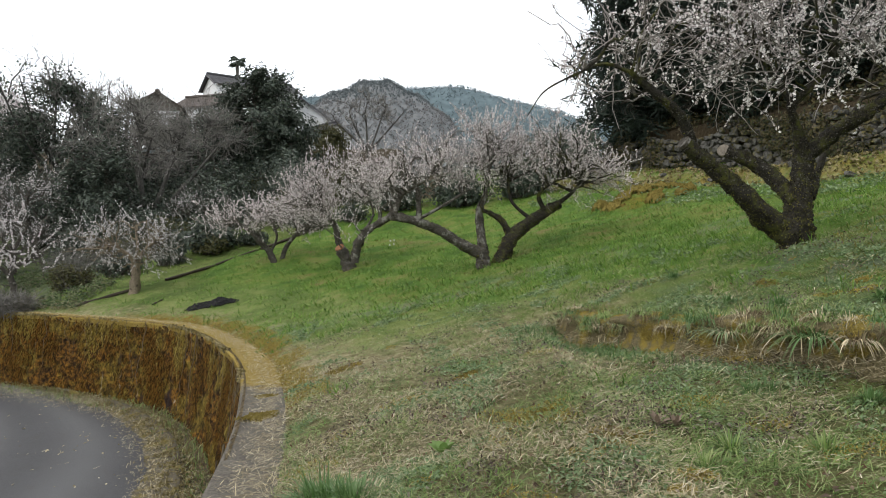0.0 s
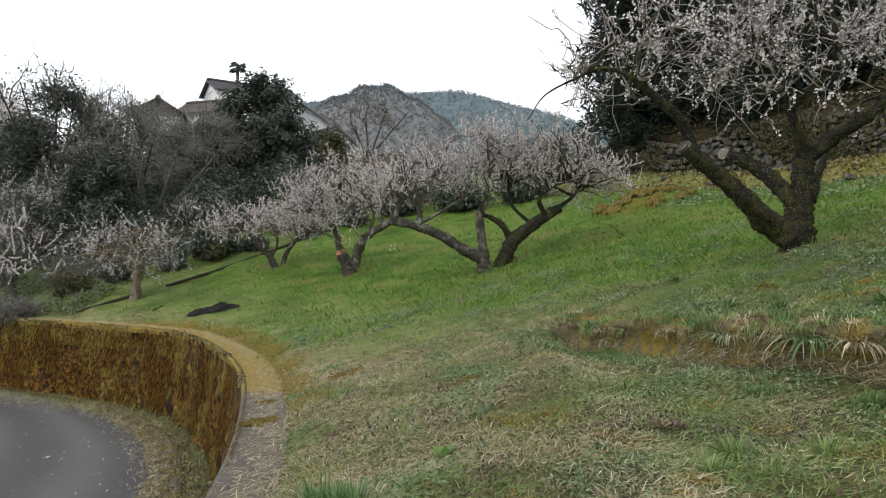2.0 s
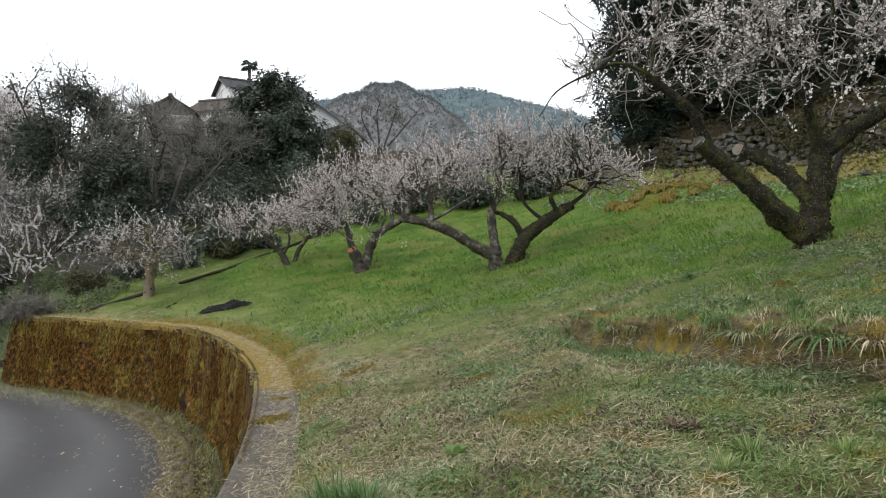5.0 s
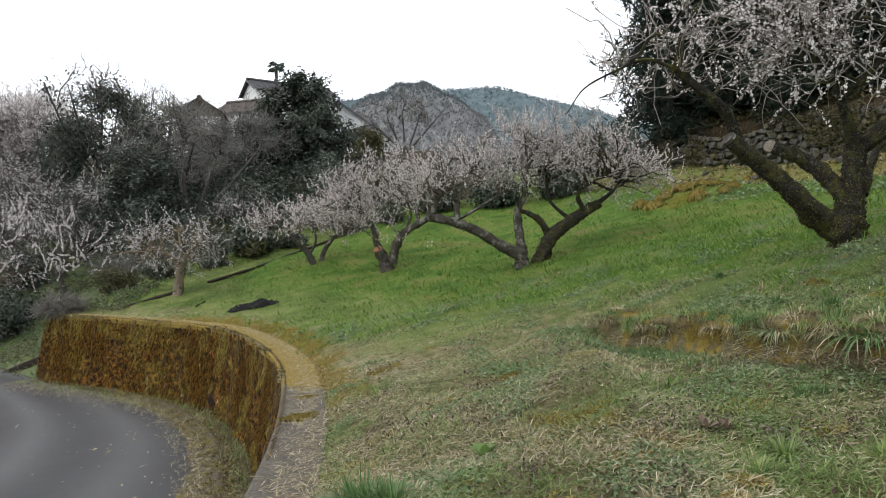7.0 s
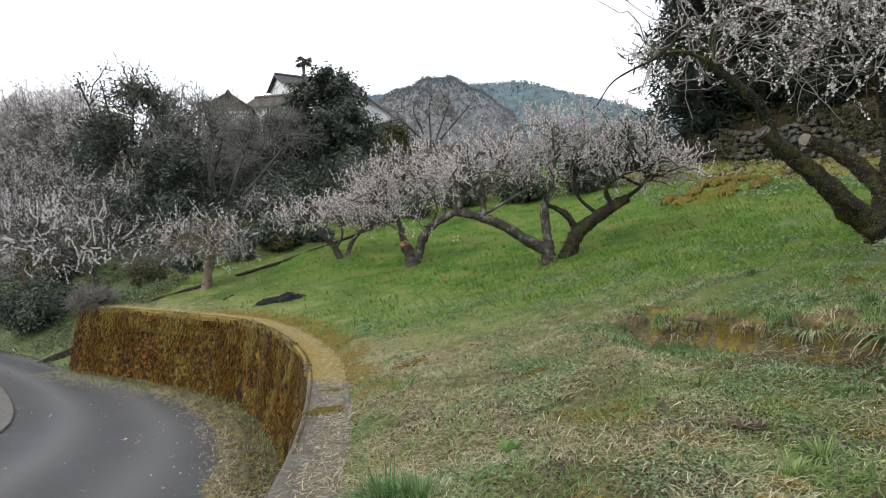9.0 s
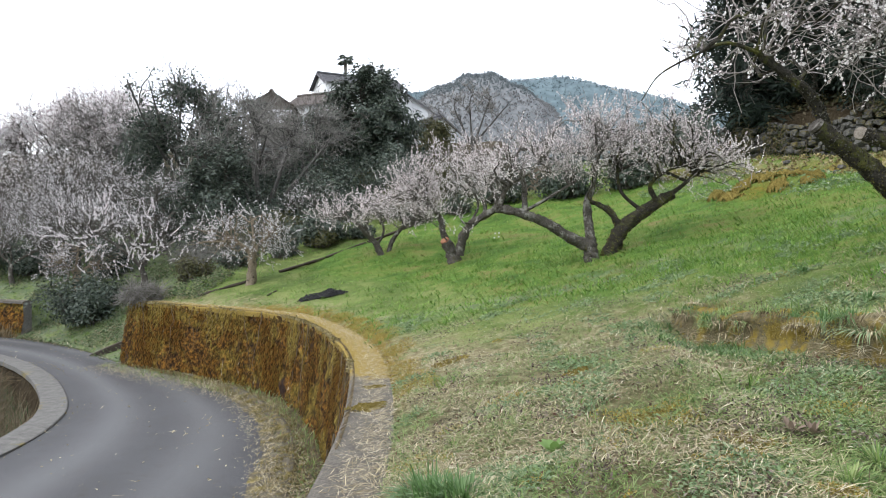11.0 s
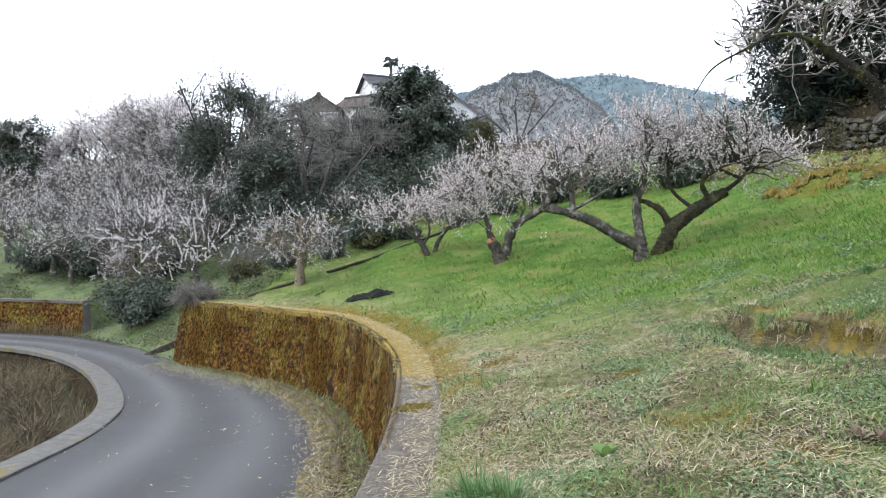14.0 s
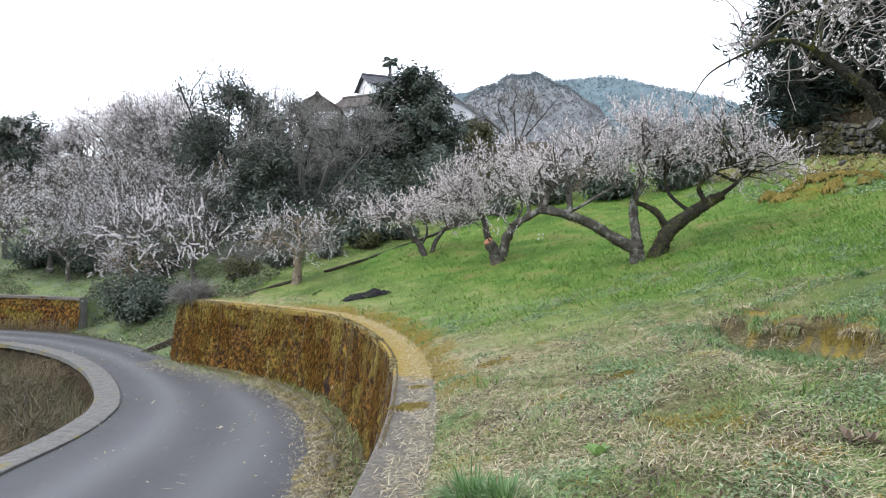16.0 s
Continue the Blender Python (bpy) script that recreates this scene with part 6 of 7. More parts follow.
def blades(rng, x, y, length, width, up, lean_mat, name, label, category="grass", z=None, droop=0.4, lift=0.0):
    """Single bent blades standing (up near 1) or lying (up near 0) on the ground, as one mesh."""
    n = len(x)
    z = lie(x, y) if z is None else z
    a = rng.uniform(0, 2 * np.pi, n)
    up = np.clip(rng.normal(up, 0.22, n), 0.03, 1)
    way = np.stack([np.cos(a) * np.sqrt(1 - up ** 2), np.sin(a) * np.sqrt(1 - up ** 2), up], 1)
    length = length * rng.uniform(0.5, 1.5, n)
    base = np.stack([x, y, z - 0.005 + lift * rng.random(n)], 1)
    side = np.stack([-np.sin(a + 0.6), np.cos(a + 0.6), np.zeros(n)], 1) * (width * rng.uniform(0.6, 1.4, n))[:, None]
    mid = base + way * (length * 0.55)[:, None]
    tip = base + way * length[:, None] + np.stack([np.cos(a), np.sin(a), -np.ones(n)], 1) * (length * droop * 0.3)[:, None]
    tip[:, 2] = np.maximum(tip[:, 2], base[:, 2] + 0.004)
    v = np.stack([base - side, base + side, mid + side * 0.8, mid - side * 0.8, tip], 1).reshape(-1, 3)
    k = np.arange(n)[:, None] * 5
    ob = solid(name, v, [k + np.array([0, 1, 2, 3]), k + np.array([3, 2, 4])], lean_mat)
    return tagged(ob, label, category, kind="stuff")


rng = np.random.default_rng(5)


def sown(n, r0, r1, key, low, power=1.0, patch=1.0, a0=-46, a1=34):
    """Scattered places where a kind of cover grows, in patches."""
    x, y = scatter(rng, n, r0, r1, a0, a1, power)
    d, _ = beside(x, y, BANK)
    c = cover(x, y)
    k = np.sin(x * 2.3 * patch + 1.1) * np.sin(y * 1.9 * patch + x * patch) * 0.22 + np.sin(x * 5.1 * patch - y * 3.7 * patch) * 0.14
    keep = (d > 0.12) & (c["litter"] < 0.5) & (c[key] + k + rng.normal(0, 0.15, n) > low)
    return x[keep], y[keep]


def clumps(x, y, each, wide):
    """Each place becomes a small clump of blades."""
    return np.repeat(x, each) + rng.normal(0, wide, len(x) * each), np.repeat(y, each) + rng.normal(0, wide, len(y) * each)



def blotch(x, y, seed, scale):
    """Irregular patches, as a field from about -1 to 1."""
    r = np.random.default_rng(seed)
    f = np.zeros(len(x))
    for k in range(14):
        a, s = r.uniform(0, 6.28), scale * r.uniform(0.5, 2.4)
        f += np.sin(s * (x * np.cos(a) + y * np.sin(a)) + r.uniform(0, 6.28)) / np.sqrt(s / scale)
    return f / 3.6


x, y = sown(125000, 2.6, 10, "straw", 0.26, 0.85)
thick = blotch(x, y, 21, 5.0) + rng.normal(0, 0.3, len(x)) > -0.2 - 0.4 * rise(-x, -0.9, -0.2)
x, y = x[thick], y[thick]
blades(rng, x, y, 0.062, 0.0023, 0.2, STRAW, "straw_litter", "dry pale straw lying over the turf", "straw", lift=0.045)
x, y = sown(13000, 2.6, 9, "straw", 0.36, 0.9)
blades(rng, x, y, 0.12, 0.0026, 0.25, DRY_STALK, "dry_grass", "longer dead grass stalks over the turf", "grass")
x, y = scatter(rng, 28000, 2.6, 12, power=0.9)
d, _ = beside(x, y, BANK)
c = cover(x, y)
patch = 0.5 + 0.3 * np.sin(x * 1.9 + 0.4) * np.sin(y * 1.6 + 1) + 0.3 * np.sin(x * 4.3 - y * 3.1)
keep = (d > 0.1) & (rng.random(len(x)) > 0.45 * c["straw"]) & (rng.random(len(x)) > c["moss"]) & (rng.random(len(x)) < patch + 0.25)
x, y = clumps(x[keep], y[keep], 10, 0.028)
blades(rng, x, y, 0.06, 0.0027, 0.40, GRASS, "short_grass", "short green grass of the orchard in small clumps", "grass")
x, y = scatter(rng, 12000, 2.6, 7.5)
keep = (beside(x, y, BANK)[0] > 0.1) & (blotch(x, y, 31, 3.5) + 0.15 * rise(x, 0.3, 1.5) + rng.normal(0, 0.3, len(x)) > 0.25)
x, y = clumps(x[keep], y[keep], 8, 0.03)
blades(rng, x, y, 0.060, 0.0024, 0.30, GRASS, "matted_grass", "matted yellowish-green grass of the near turf", "grass", lift=0.03)
x, y = sown(17000, 4.8, 30, "lush", 0.40, 1.0)
x, y = clumps(x, y, 6, 0.05)
drift = np.sin(x * 0.9 + 1.3 * np.sin(y * 0.5)) + np.sin(y * 0.75 - x * 0.45 + 2) + 0.7 * np.sin(x * 2.1 + y * 1.4) + rng.normal(0, 0.45, len(x))
green, olive = drift > -0.15, (drift < -0.55) & (rng.random(len(x)) < 0.75)
blades(rng, x[green], y[green], 0.105, 0.0052, 0.62, LUSH_GRASS, "lush_grass", "bright green longer grass under the plum trees", "grass")
blades(rng, x[olive], y[olive], 0.075, 0.006, 0.45, OLIVE_GRASS, "olive_grass", "shorter olive and yellowish grass patches on the slope", "grass")
x, y = scatter(rng, 8000, 10, 32)
d, _ = beside(x, y, BANK)
c = cover(x, y)
keep = (d > -0.6) & (c["litter"] < 0.6)
x, y = clumps(x[keep], y[keep], 6, 0.06)
blades(rng, x, y, 0.10, 0.008, 0.55, LUSH_GRASS, "far_grass", "dull green grass of the far orchard", "grass")
x, y = scatter(rng, 42000, 2.6, 11)
keep = (blotch(x, y, 1, 4.5) + 0.4 * cover(x, y)["weeds"] + 0.25 * rise(x, 0.6, 1.6) + rng.normal(0, 0.2, len(x)) > 0.74) & (beside(x, y, BANK)[0] > 0.15)
x, y = clumps(x[keep], y[keep], 5, 0.022)
at = np.stack([x, y, lie(x, y) + rng.uniform(0.003, 0.03, len(x))], 1)
weeds = solid("ground_weeds", *flakes(at, np.tile([0, 0, 1.0], (len(x), 1)), 0.018 + 0.0022 * np.hypot(x, y), rng, "leaf"), GREY_GRASS)
tagged(weeds, "grey-green low leafy weeds in patches", "weeds", kind="stuff")
x, y = sown(16000, 2.6, 9, "straw", 0.35, 1.0, 2.2)
at = np.stack([x, y, lie(x, y) + rng.uniform(0.004, 0.02, len(x))], 1)
dead = solid("dead_leaves", *flakes(at[::4], np.tile([0, 0, 1.0], (len(at[::4]), 1)), 0.035, rng, "leaf"), DEAD_LEAF)
tagged(dead, "scattered brown and grey dead leaves", "leaves", kind="stuff")

x, y = scatter(rng, 80000, 2.6, 10)
keep = (blotch(x, y, 2, 4.0) + rng.normal(0, 0.3, len(x)) > 0.5) & (beside(x, y, BANK)[0] > 0.3)
x, y = x[keep], y[keep]
at = np.stack([x, y, lie(x, y) + rng.uniform(0.002, 0.035, len(x))], 1)
withered = solid("withered_weeds", *flakes(at, rng.normal(0, 0.6, at.shape) + [0, 0, 1.0], 0.024, rng, "leaf"), DEAD_WEED)
tagged(withered, "withered grey-brown weeds in matted patches", "weeds", kind="stuff")
cx, cy = scatter(rng, 64, 2.8, 9)
beside_coping = stretch_of(offset_line(BANK, 0.32), beside(-1.7, 6.6, BANK)[1], beside(-5.0, 13.6, BANK)[1], 0.09)
cx, cy = np.concatenate([cx, [0.55, 0.62, 0.96, 0.75, 1.13], beside_coping[:, 0]]), np.concatenate([cy, [4.4, 4.5, 3.75, 4.1, 3.1], beside_coping[:, 1]])
wide = np.concatenate([rng.uniform(0.03, 0.13, 64), [0.13, 0.10, 0.10, 0.07, 0.05], np.full(len(beside_coping), 0.17)])
each = 300
turn, reach = rng.uniform(0, 6.28, len(cx) * each), rng.random(len(cx) * each) ** 0.6 * 1.5 * np.repeat(wide, each)
x, y = np.repeat(cx, each) + 1.3 * reach * np.cos(turn), np.repeat(cy, each) + reach * np.sin(turn)
keep = (beside(x, y, BANK)[0] > 0.1) & (blotch(x, y, 3, 9.0) + rng.normal(0, 0.2, len(x)) > -0.25)
x, y = x[keep], y[keep]
at = np.stack([x, y, lie(x, y) + rng.uniform(0.0, 0.03, len(x))], 1)
mossy = solid("turf_moss", *flakes(at, np.tile([0, 0, 1.0], (len(x), 1)), 0.011, rng, "tuft"), MOSS_TUFT)
tagged(mossy, "mustard-yellow moss patches in the turf", "moss", kind="stuff")

# roots, dead grass and moss on the face of the little bank
BANK_EARTH = mottled("bank_earth", (0.045, 0.038, 0.020), (0.24, 0.205, 0.115), 22, 90, 0.95, 0.1, 1.0, extra=((0.27, 0.205, 0.045), 3.0, 0.50, 0.60))
lip_run = stretch_of(LIP, beside(3.6, 2.3, LIP)[1], beside(1.28, 7.6, LIP)[1], 0.035)
way = unit(np.gradient(lip_run, axis=0))
uphill = np.stack([way[:, 1], -way[:, 0]], 1)
low, high = lie(*(lip_run - 0.14 * uphill).T), lie(*(lip_run + 0.22 * uphill).T)
rb = np.random.default_rng(606)
sec = []
for k, (o, h) in enumerate(((-0.17, -0.12), (-0.12, 0.08), (-0.07, 0.25), (-0.055, 0.42), (-0.05, 0.58), (-0.07, 0.72), (-0.09, 0.82), (-0.06, 0.90), (-0.01, 0.95), (0.07, 0.98), (0.15, 0.99), (0.25, 0.85))):
    run_s = np.arange(len(lip_run)) * 0.035
    lump = 0.02 * np.sin(run_s * 7 + 0.6 * k) * np.sin(run_s * 2.9 + 0.5) + 0.010 * np.sin(run_s * 23 + 0.7 * k) + rb.normal(0, 0.006, len(run_s))
    sec.append(np.column_stack([lip_run + uphill * (o + lump)[:, None], low + (high - low) * h - 0.02 + 0.02 * np.sin(run_s * 4.3) * (h > 0.5) + rb.normal(0, 0.006, len(run_s))]))
bank_face = solid("bank_face", *ribbon(np.stack(sec, 1)), BANK_EARTH, smooth=True)
tagged(bank_face, "rough earthen face of the little bank with yellow moss", "bank", kind="structure")
x, y = rng.uniform(1.15, 3.6, 90000), rng.uniform(2.6, 7.7, 90000)
face = np.abs(beside(x, y, LIP)[0] + 0.02) < 0.1
x, y = x[face][:5500], y[face][:5500]
mossy = blotch(x, y, 4, 3.0) + rng.normal(0, 0.12, len(x)) > 0.0
at = np.stack([x, y, lie(x, y) + 0.02], 1)[mossy]
lip_moss = solid("bank_moss", *flakes(at, np.tile([-0.6, -0.3, 1.0], (len(at), 1)), 0.035, rng, "tuft"), MOSS_TUFT)
tagged(lip_moss, "yellow moss on the little bank", "moss", kind="stuff")
withered = blotch(x, y, 12, 2.6) + rng.normal(0, 0.2, len(x)) > -0.1
blades(rng, x[withered][::2] - 0.04, y[withered][::2], 0.13, 0.003, 0.25, STRAW, "bank_roots", "dead grass and roots hanging on the little bank", "grass", droop=2.5, lift=0.1)
fresh = blotch(x, y, 8, 2.5) + rng.normal(0, 0.2, len(x)) > 0.25
blades(rng, (x - rng.uniform(0.05, 0.5, len(x)))[fresh], (y - rng.uniform(0.0, 0.35, len(x)))[fresh], 0.10, 0.0035, 0.55, LUSH, "bank_grass", "fresh grass at the foot of the little bank", "grass")
blades(rng, (x + rng.normal(0, 0.06, len(x)))[::4], (y + rng.normal(0, 0.06, len(x)))[::4], 0.10, 0.0035, 0.3, DEAD_WEED, "bank_litter", "withered leaves hanging on the little bank", "grass", droop=2.5)
blades(rng, x[::2] + 0.15, y[::2] + 0.1, 0.10, 0.003, 0.6, GRASS, "lip_grass", "short grass along the lip of the little bank", "grass")

# taller grass tufts
def tuft(seed, x, y, n, length, width, mat, label, up=0.55, z=None, spread_r=0.05, droop=1.0):
    r = np.random.default_rng(seed)
    root_z = float(lie(np.array([x]), np.array([y]))[0]) if z is None else z
    a = r.uniform(0, 2 * np.pi, n)
    lean = r.uniform(0.15, 1.0, n)
    out = np.stack([np.cos(a), np.sin(a), np.zeros(n)], 1)
    ln = length * r.uniform(0.5, 1.15, n)
    s = np.linspace(0, 1, 6)[None, :, None]
    base = np.array([x, y, root_z - 0.01]) + out * (r.random(n) * spread_r)[:, None]
    rise_by = np.array([0, 0, 1.0]) * (up * (1.2 - lean * 0.5))[:, None]
    path = base[:, None] + s * ln[:, None, None] * (rise_by + out * lean[:, None] * 0.75)[:, None] - s ** 2.3 * np.array([0, 0, 1.0]) * (ln * lean * 0.55 * droop)[:, None, None]
    path[:, :, 2] = np.maximum(path[:, :, 2], lie(path[:, :, 0].ravel(), path[:, :, 1].ravel()).reshape(n, 6) + 0.006 if z is None else root_z - 0.3)
    side = np.stack([-np.sin(a), np.cos(a), np.zeros(n)], 1)[:, None] * (width * np.array([0.7, 1, 0.95, 0.8, 0.5, 0.06]))[None, :, None]
    v = np.stack([path - side, path + side], 2).reshape(-1, 3)
    i, j = np.meshgrid(np.arange(n), np.arange(5), indexing="ij")
    q = (i * 6 + j) * 2
    f = np.stack([q, q + 1, q + 3, q + 2], -1).reshape(-1, 4)
    ob = solid("grass_tuft", v, f, mat)
    return tagged(ob, label, "grass tuft")


for k, (x, y, n, ln, w, m, t) in enumerate((
        (2.36, 4.42, 230, 0.38, 0.0045, LUSH, "arching green sedge tuft on the little bank"),
        (2.30, 4.52, 60, 0.36, 0.0045, STRAW, "dry blades in the sedge on the little bank"),
        (2.06, 5.05, 150, 0.32, 0.004, GREY_GRASS, "drooping grey-green sedge tuft on the little bank"),
        (2.09, 5.02, 90, 0.32, 0.004, STRAW, "drooping dead sedge tuft on the little bank"),
        (2.50, 4.22, 110, 0.32, 0.0045, STRAW, "dry drooping sedge hanging over the bank"),
        (1.87, 4.25, 260, 0.17, 0.004, LUSH, "bright green grass tuft below the bank"),
        (1.97, 4.22, 200, 0.16, 0.004, LUSH, "bright green grass tuft below the bank"),
        (2.3, 3.75, 200, 0.2, 0.004, LUSH, "bright green grass tuft below the bank"),
        (1.42, 3.45, 150, 0.26, 0.004, GRASS, "loose arching grass tuft in dry turf"),
        (1.75, 3.2, 120, 0.24, 0.004, GRASS, "loose arching grass tuft in dry turf"),
        (0.91, 5.25, 90, 0.15, 0.004, LUSH, "small bright grass tuft"),
        (-0.66, 3.85, 420, 0.34, 0.005, LUSH, "deep green grass tuft beside the coping"),
        (-0.48, 3.75, 360, 0.32, 0.005, LUSH, "deep green grass tuft beside the coping"),
        (1.22, 3.25, 120, 0.22, 0.004, GRASS, "loose grass tuft in dry turf"),
        (1.36, 7.35, 160, 0.24, 0.004, DRY_STALK, "dead grass hanging from the bank's end"),
        (1.5, 6.9, 120, 0.20, 0.004, DRY_STALK, "dead grass hanging from the bank's end"),
        (2.45, 5.1, 150, 0.22, 0.005, LUSH, "thick green grass clump above the bank"),
        (2.4, 5.9, 120, 0.18, 0.004, LUSH, "thick green grass clump above the bank"),
        (2.95, 4.7, 140, 0.2, 0.005, LUSH, "thick green grass clump above the bank"),
        (1.0, 6.6, 140, 0.16, 0.004, LUSH, "fresh grass patch below the bank's end"),
        (0.75, 6.9, 140, 0.15, 0.004, LUSH, "fresh grass patch below the bank's end"),
        (2.46, 7.5, 140, 0.2, 0.005, LUSH, "thick green grass clump on the slope"))):
    i = int(np.argmin(np.hypot(lip_run[:, 0] - x, lip_run[:, 1] - y)))
    on_lip = ln > 0.3 and np.hypot(lip_run[i, 0] - x, lip_run[i, 1] - y) < 0.2
    if on_lip:
        x, y = lip_run[i] - 0.06 * uphill[i]
    tuft(100 + k, x, y, n, ln, w, m, t, z=float(high[i] - 0.12) if on_lip else None, up=0.30 if on_lip else 0.42 if ln > 0.4 else 0.55, droop=1.3 if ln > 0.4 else 1.0, spread_r=0.16 if ln > 0.3 else 0.05)
# tufts hanging over the lip of the little bank
for k in range(110):
    i = rng.integers(0, len(lip_run))
    p = lip_run[i] + uphill[i] * rng.normal(-0.04, 0.05)
    m, t = ((STRAW, "dry hanging grass on the bank's lip"), (GRASS, "short green grass on the bank's lip"), (LUSH, "fresh green grass on the bank's lip"), (DRY_STALK, "brown dead stalks on the bank's lip"))[k % 4]
    tuft(140 + k, float(p[0]), float(p[1]), 70, rng.uniform(0.12, 0.22), 0.003, m, t, droop=1.6, spread_r=0.09, z=float(low[i] + (high - low)[i] * rng.uniform(0.6, 1.0)))
for k in range(60):
    x, y = scatter(rng, 1, 3.2, 15)
    if beside(x, y, BANK)[0][0] > 0.5:
        tuft(200 + k, float(x[0]), float(y[0]), 36, rng.uniform(0.10, 0.2), 0.0035, (GRASS, LUSH, GRASS, STRAW)[k % 4], ("small green grass tuft in the turf", "fresh green grass tuft in the turf", "small green grass tuft in the turf", "small dry grass tuft in the turf")[k % 4])


def broad_plant(seed, x, y, n, length, mat, label, name="dock_plant", wide=0.2):
    """A rosette of broad upright leaves."""
    r = np.random.default_rng(seed)
    root = new(name)
    root.matrix_world = Matrix.Translation(down(x, y))
    for k in range(n):
        a = k * 2.4 + r.normal(0, 0.2)
        ln, wd = length * r.uniform(0.7, 1.1), length * wide
        out, sd = np.array([math.cos(a), math.sin(a), 0]), np.array([-math.sin(a), math.cos(a), 0])
        tilt = r.uniform(0.35, 1.1)
        rows_v = []
        for s, w in ((0, 0.15), (0.25, 0.7), (0.5, 1.0), (0.75, 0.75), (0.95, 0.25), (1.0, 0.03)):
            c = out * s * ln * math.sin(tilt) + np.array([0, 0, s * ln * math.cos(tilt) - 0.25 * s * s * ln * tilt])
            for t, up in ((-1, 0.25), (0, 0), (1, 0.25)):
                rows_v.append(c + sd * t * w * wd + np.array([0, 0, up * w * wd]))
        f = np.array([(i * 3 + j, i * 3 + j + 1, i * 3 + j + 4, i * 3 + j + 3) for i in range(5) for j in range(2)])
        solid("leaf", np.array(rows_v), f, mat, root, smooth=True)
    return tagged(root, label, "plant")


broad_plant(301, 0.0, 4.15, 9, 0.14, FRESH_LEAF, "fresh green broad-leaved dock plant")
broad_plant(302, 1.18, 3.85, 17, 0.12, DEAD_LEAF, "reddish-brown withered leaf rosette", "withered_plant", 0.11)
broad_plant(303, 1.27, 3.82, 12, 0.10, DEAD_LEAF, "reddish-brown withered leaf rosette", "withered_plant", 0.11)


def moss_cushion(seed, x, y, w, h, label="yellow moss cushion on the turf", z=None):
    """A low ragged pad of moss built of a lumpy sheet with many tiny tufts."""
    r = np.random.default_rng(seed)
    n = 20
    g = np.linspace(-1.2, 1.2, n)
    X, Y = np.meshgrid(g, g, indexing="ij")
    A = np.arctan2(Y, X)
    R = np.hypot(X, Y) * (1 + 0.2 * np.sin(A * 2 + seed) + 0.14 * np.sin(A * 5 + seed * 2) + r.normal(0, 0.10, X.shape))
    wx, wy = x + X * w, y + Y * w
    base = lie(wx.ravel(), wy.ravel()).reshape(X.shape) if z is None else np.full(X.shape, z)
    H = np.sqrt(np.clip(1 - R, 0, 1)) * h + r.normal(0, 0.12, X.shape) * h - 0.006
    v = np.stack([wx, wy, base + H], -1).reshape(-1, 3)
    i, j = np.meshgrid(np.arange(n - 1), np.arange(n - 1), indexing="ij")
    ok = (R[:-1, :-1] < 1.0).ravel()
    f = np.stack([i * n + j, (i + 1) * n + j, (i + 1) * n + j + 1, i * n + j + 1], -1).reshape(-1, 4)[ok]
    inside = v[(R < 0.95).ravel()]
    tv, tf = flakes(np.repeat(inside, 2, axis=0) + r.normal(0, 0.03 * w, (2 * len(inside), 3)) * [1, 1, 0.2], np.tile([0, 0, 1.0], (2 * len(inside), 1)), min(0.02, 0.16 * w), r, "tuft")
    ob = solid("moss_cushion", *joined([(v, f), (tv, tf)]), MOSS)
    return tagged(ob, label, "moss")


for k, (x, y, w, h) in enumerate(((1.13, 3.1, 0.06, 0.03), (0.55, 4.4, 0.14, 0.015), (0.96, 3.75, 0.1, 0.015),
                                  (0.75, 4.1, 0.08, 0.015), (2.9, 6.3, 0.12, 0.02), (0.2, 6.1, 0.1, 0.02), (-1.1, 7.6, 0.14, 0.02))):
    moss_cushion(400 + k, x, y, w, h)
for k, (f, w) in enumerate(((0.30, 0.10), (0.36, 0.14), (0.42, 0.10), (0.62, 0.07), (0.70, 0.07), (0.86, 0.09), (0.93, 0.08), (0.12, 0.08), (0.2, 0.08))):
    i = np.clip(((1 - f) * len(lip_run) + rng.normal(0, w / 0.035 * 0.6, 900)).astype(int), 0, len(lip_run) - 1)
    h = rng.uniform(0.35, 1.02, 900)
    at = np.column_stack([lip_run[i] + uphill[i] * np.interp(h, (0.35, 0.72, 0.86, 1.02), (-0.06, -0.08, -0.085, 0.06))[:, None] + rng.normal(0, 0.015, (900, 2)), low[i] + (high - low)[i] * h])
    pad = solid("moss_cushion", *flakes(at, np.tile([-0.6, -0.5, 0.8], (900, 1)), 0.010, rng, "tuft"), MOSS_TUFT)
    tagged(pad, "mustard moss cushion on the little bank", "moss")
moss_cushion(430, -1.63, 6.25, 0.16, 0.025, "yellow moss pad on the concrete coping", z=0.006)
moss_cushion(431, -1.78, 7.1, 0.1, 0.02, "yellow moss pad on the concrete coping", z=0.006)

# litter on the coping, verge and road
run = stretch_of(BANK, beside(-1.0, 2.2, BANK)[1], WALL_TO, 0.02)
k = rng.integers(0, len(run), 9000)
o = offset_line(run, 0)[k] + 0
t2 = unit(np.gradient(run, axis=0))[k]
off = rng.normal(0.05, 0.12, len(k))
keep = np.abs(off) < 0.2
pts = (o + off[:, None] * np.stack([t2[:, 1], -t2[:, 0]], 1))[keep]
blades(rng, pts[:, 0], pts[:, 1], 0.08, 0.0026, 0.10, STRAW, "coping_litter", "straw and dead stems littering the concrete coping", "straw", z=np.full(len(pts), 0.018))
foot_d = rng.uniform(0.42, 1.6, 16000)
run = stretch_of(BANK, beside(-1.5, 5.5, BANK)[1], WALL_TO, 0.02)
k = rng.integers(0, len(run), 16000)
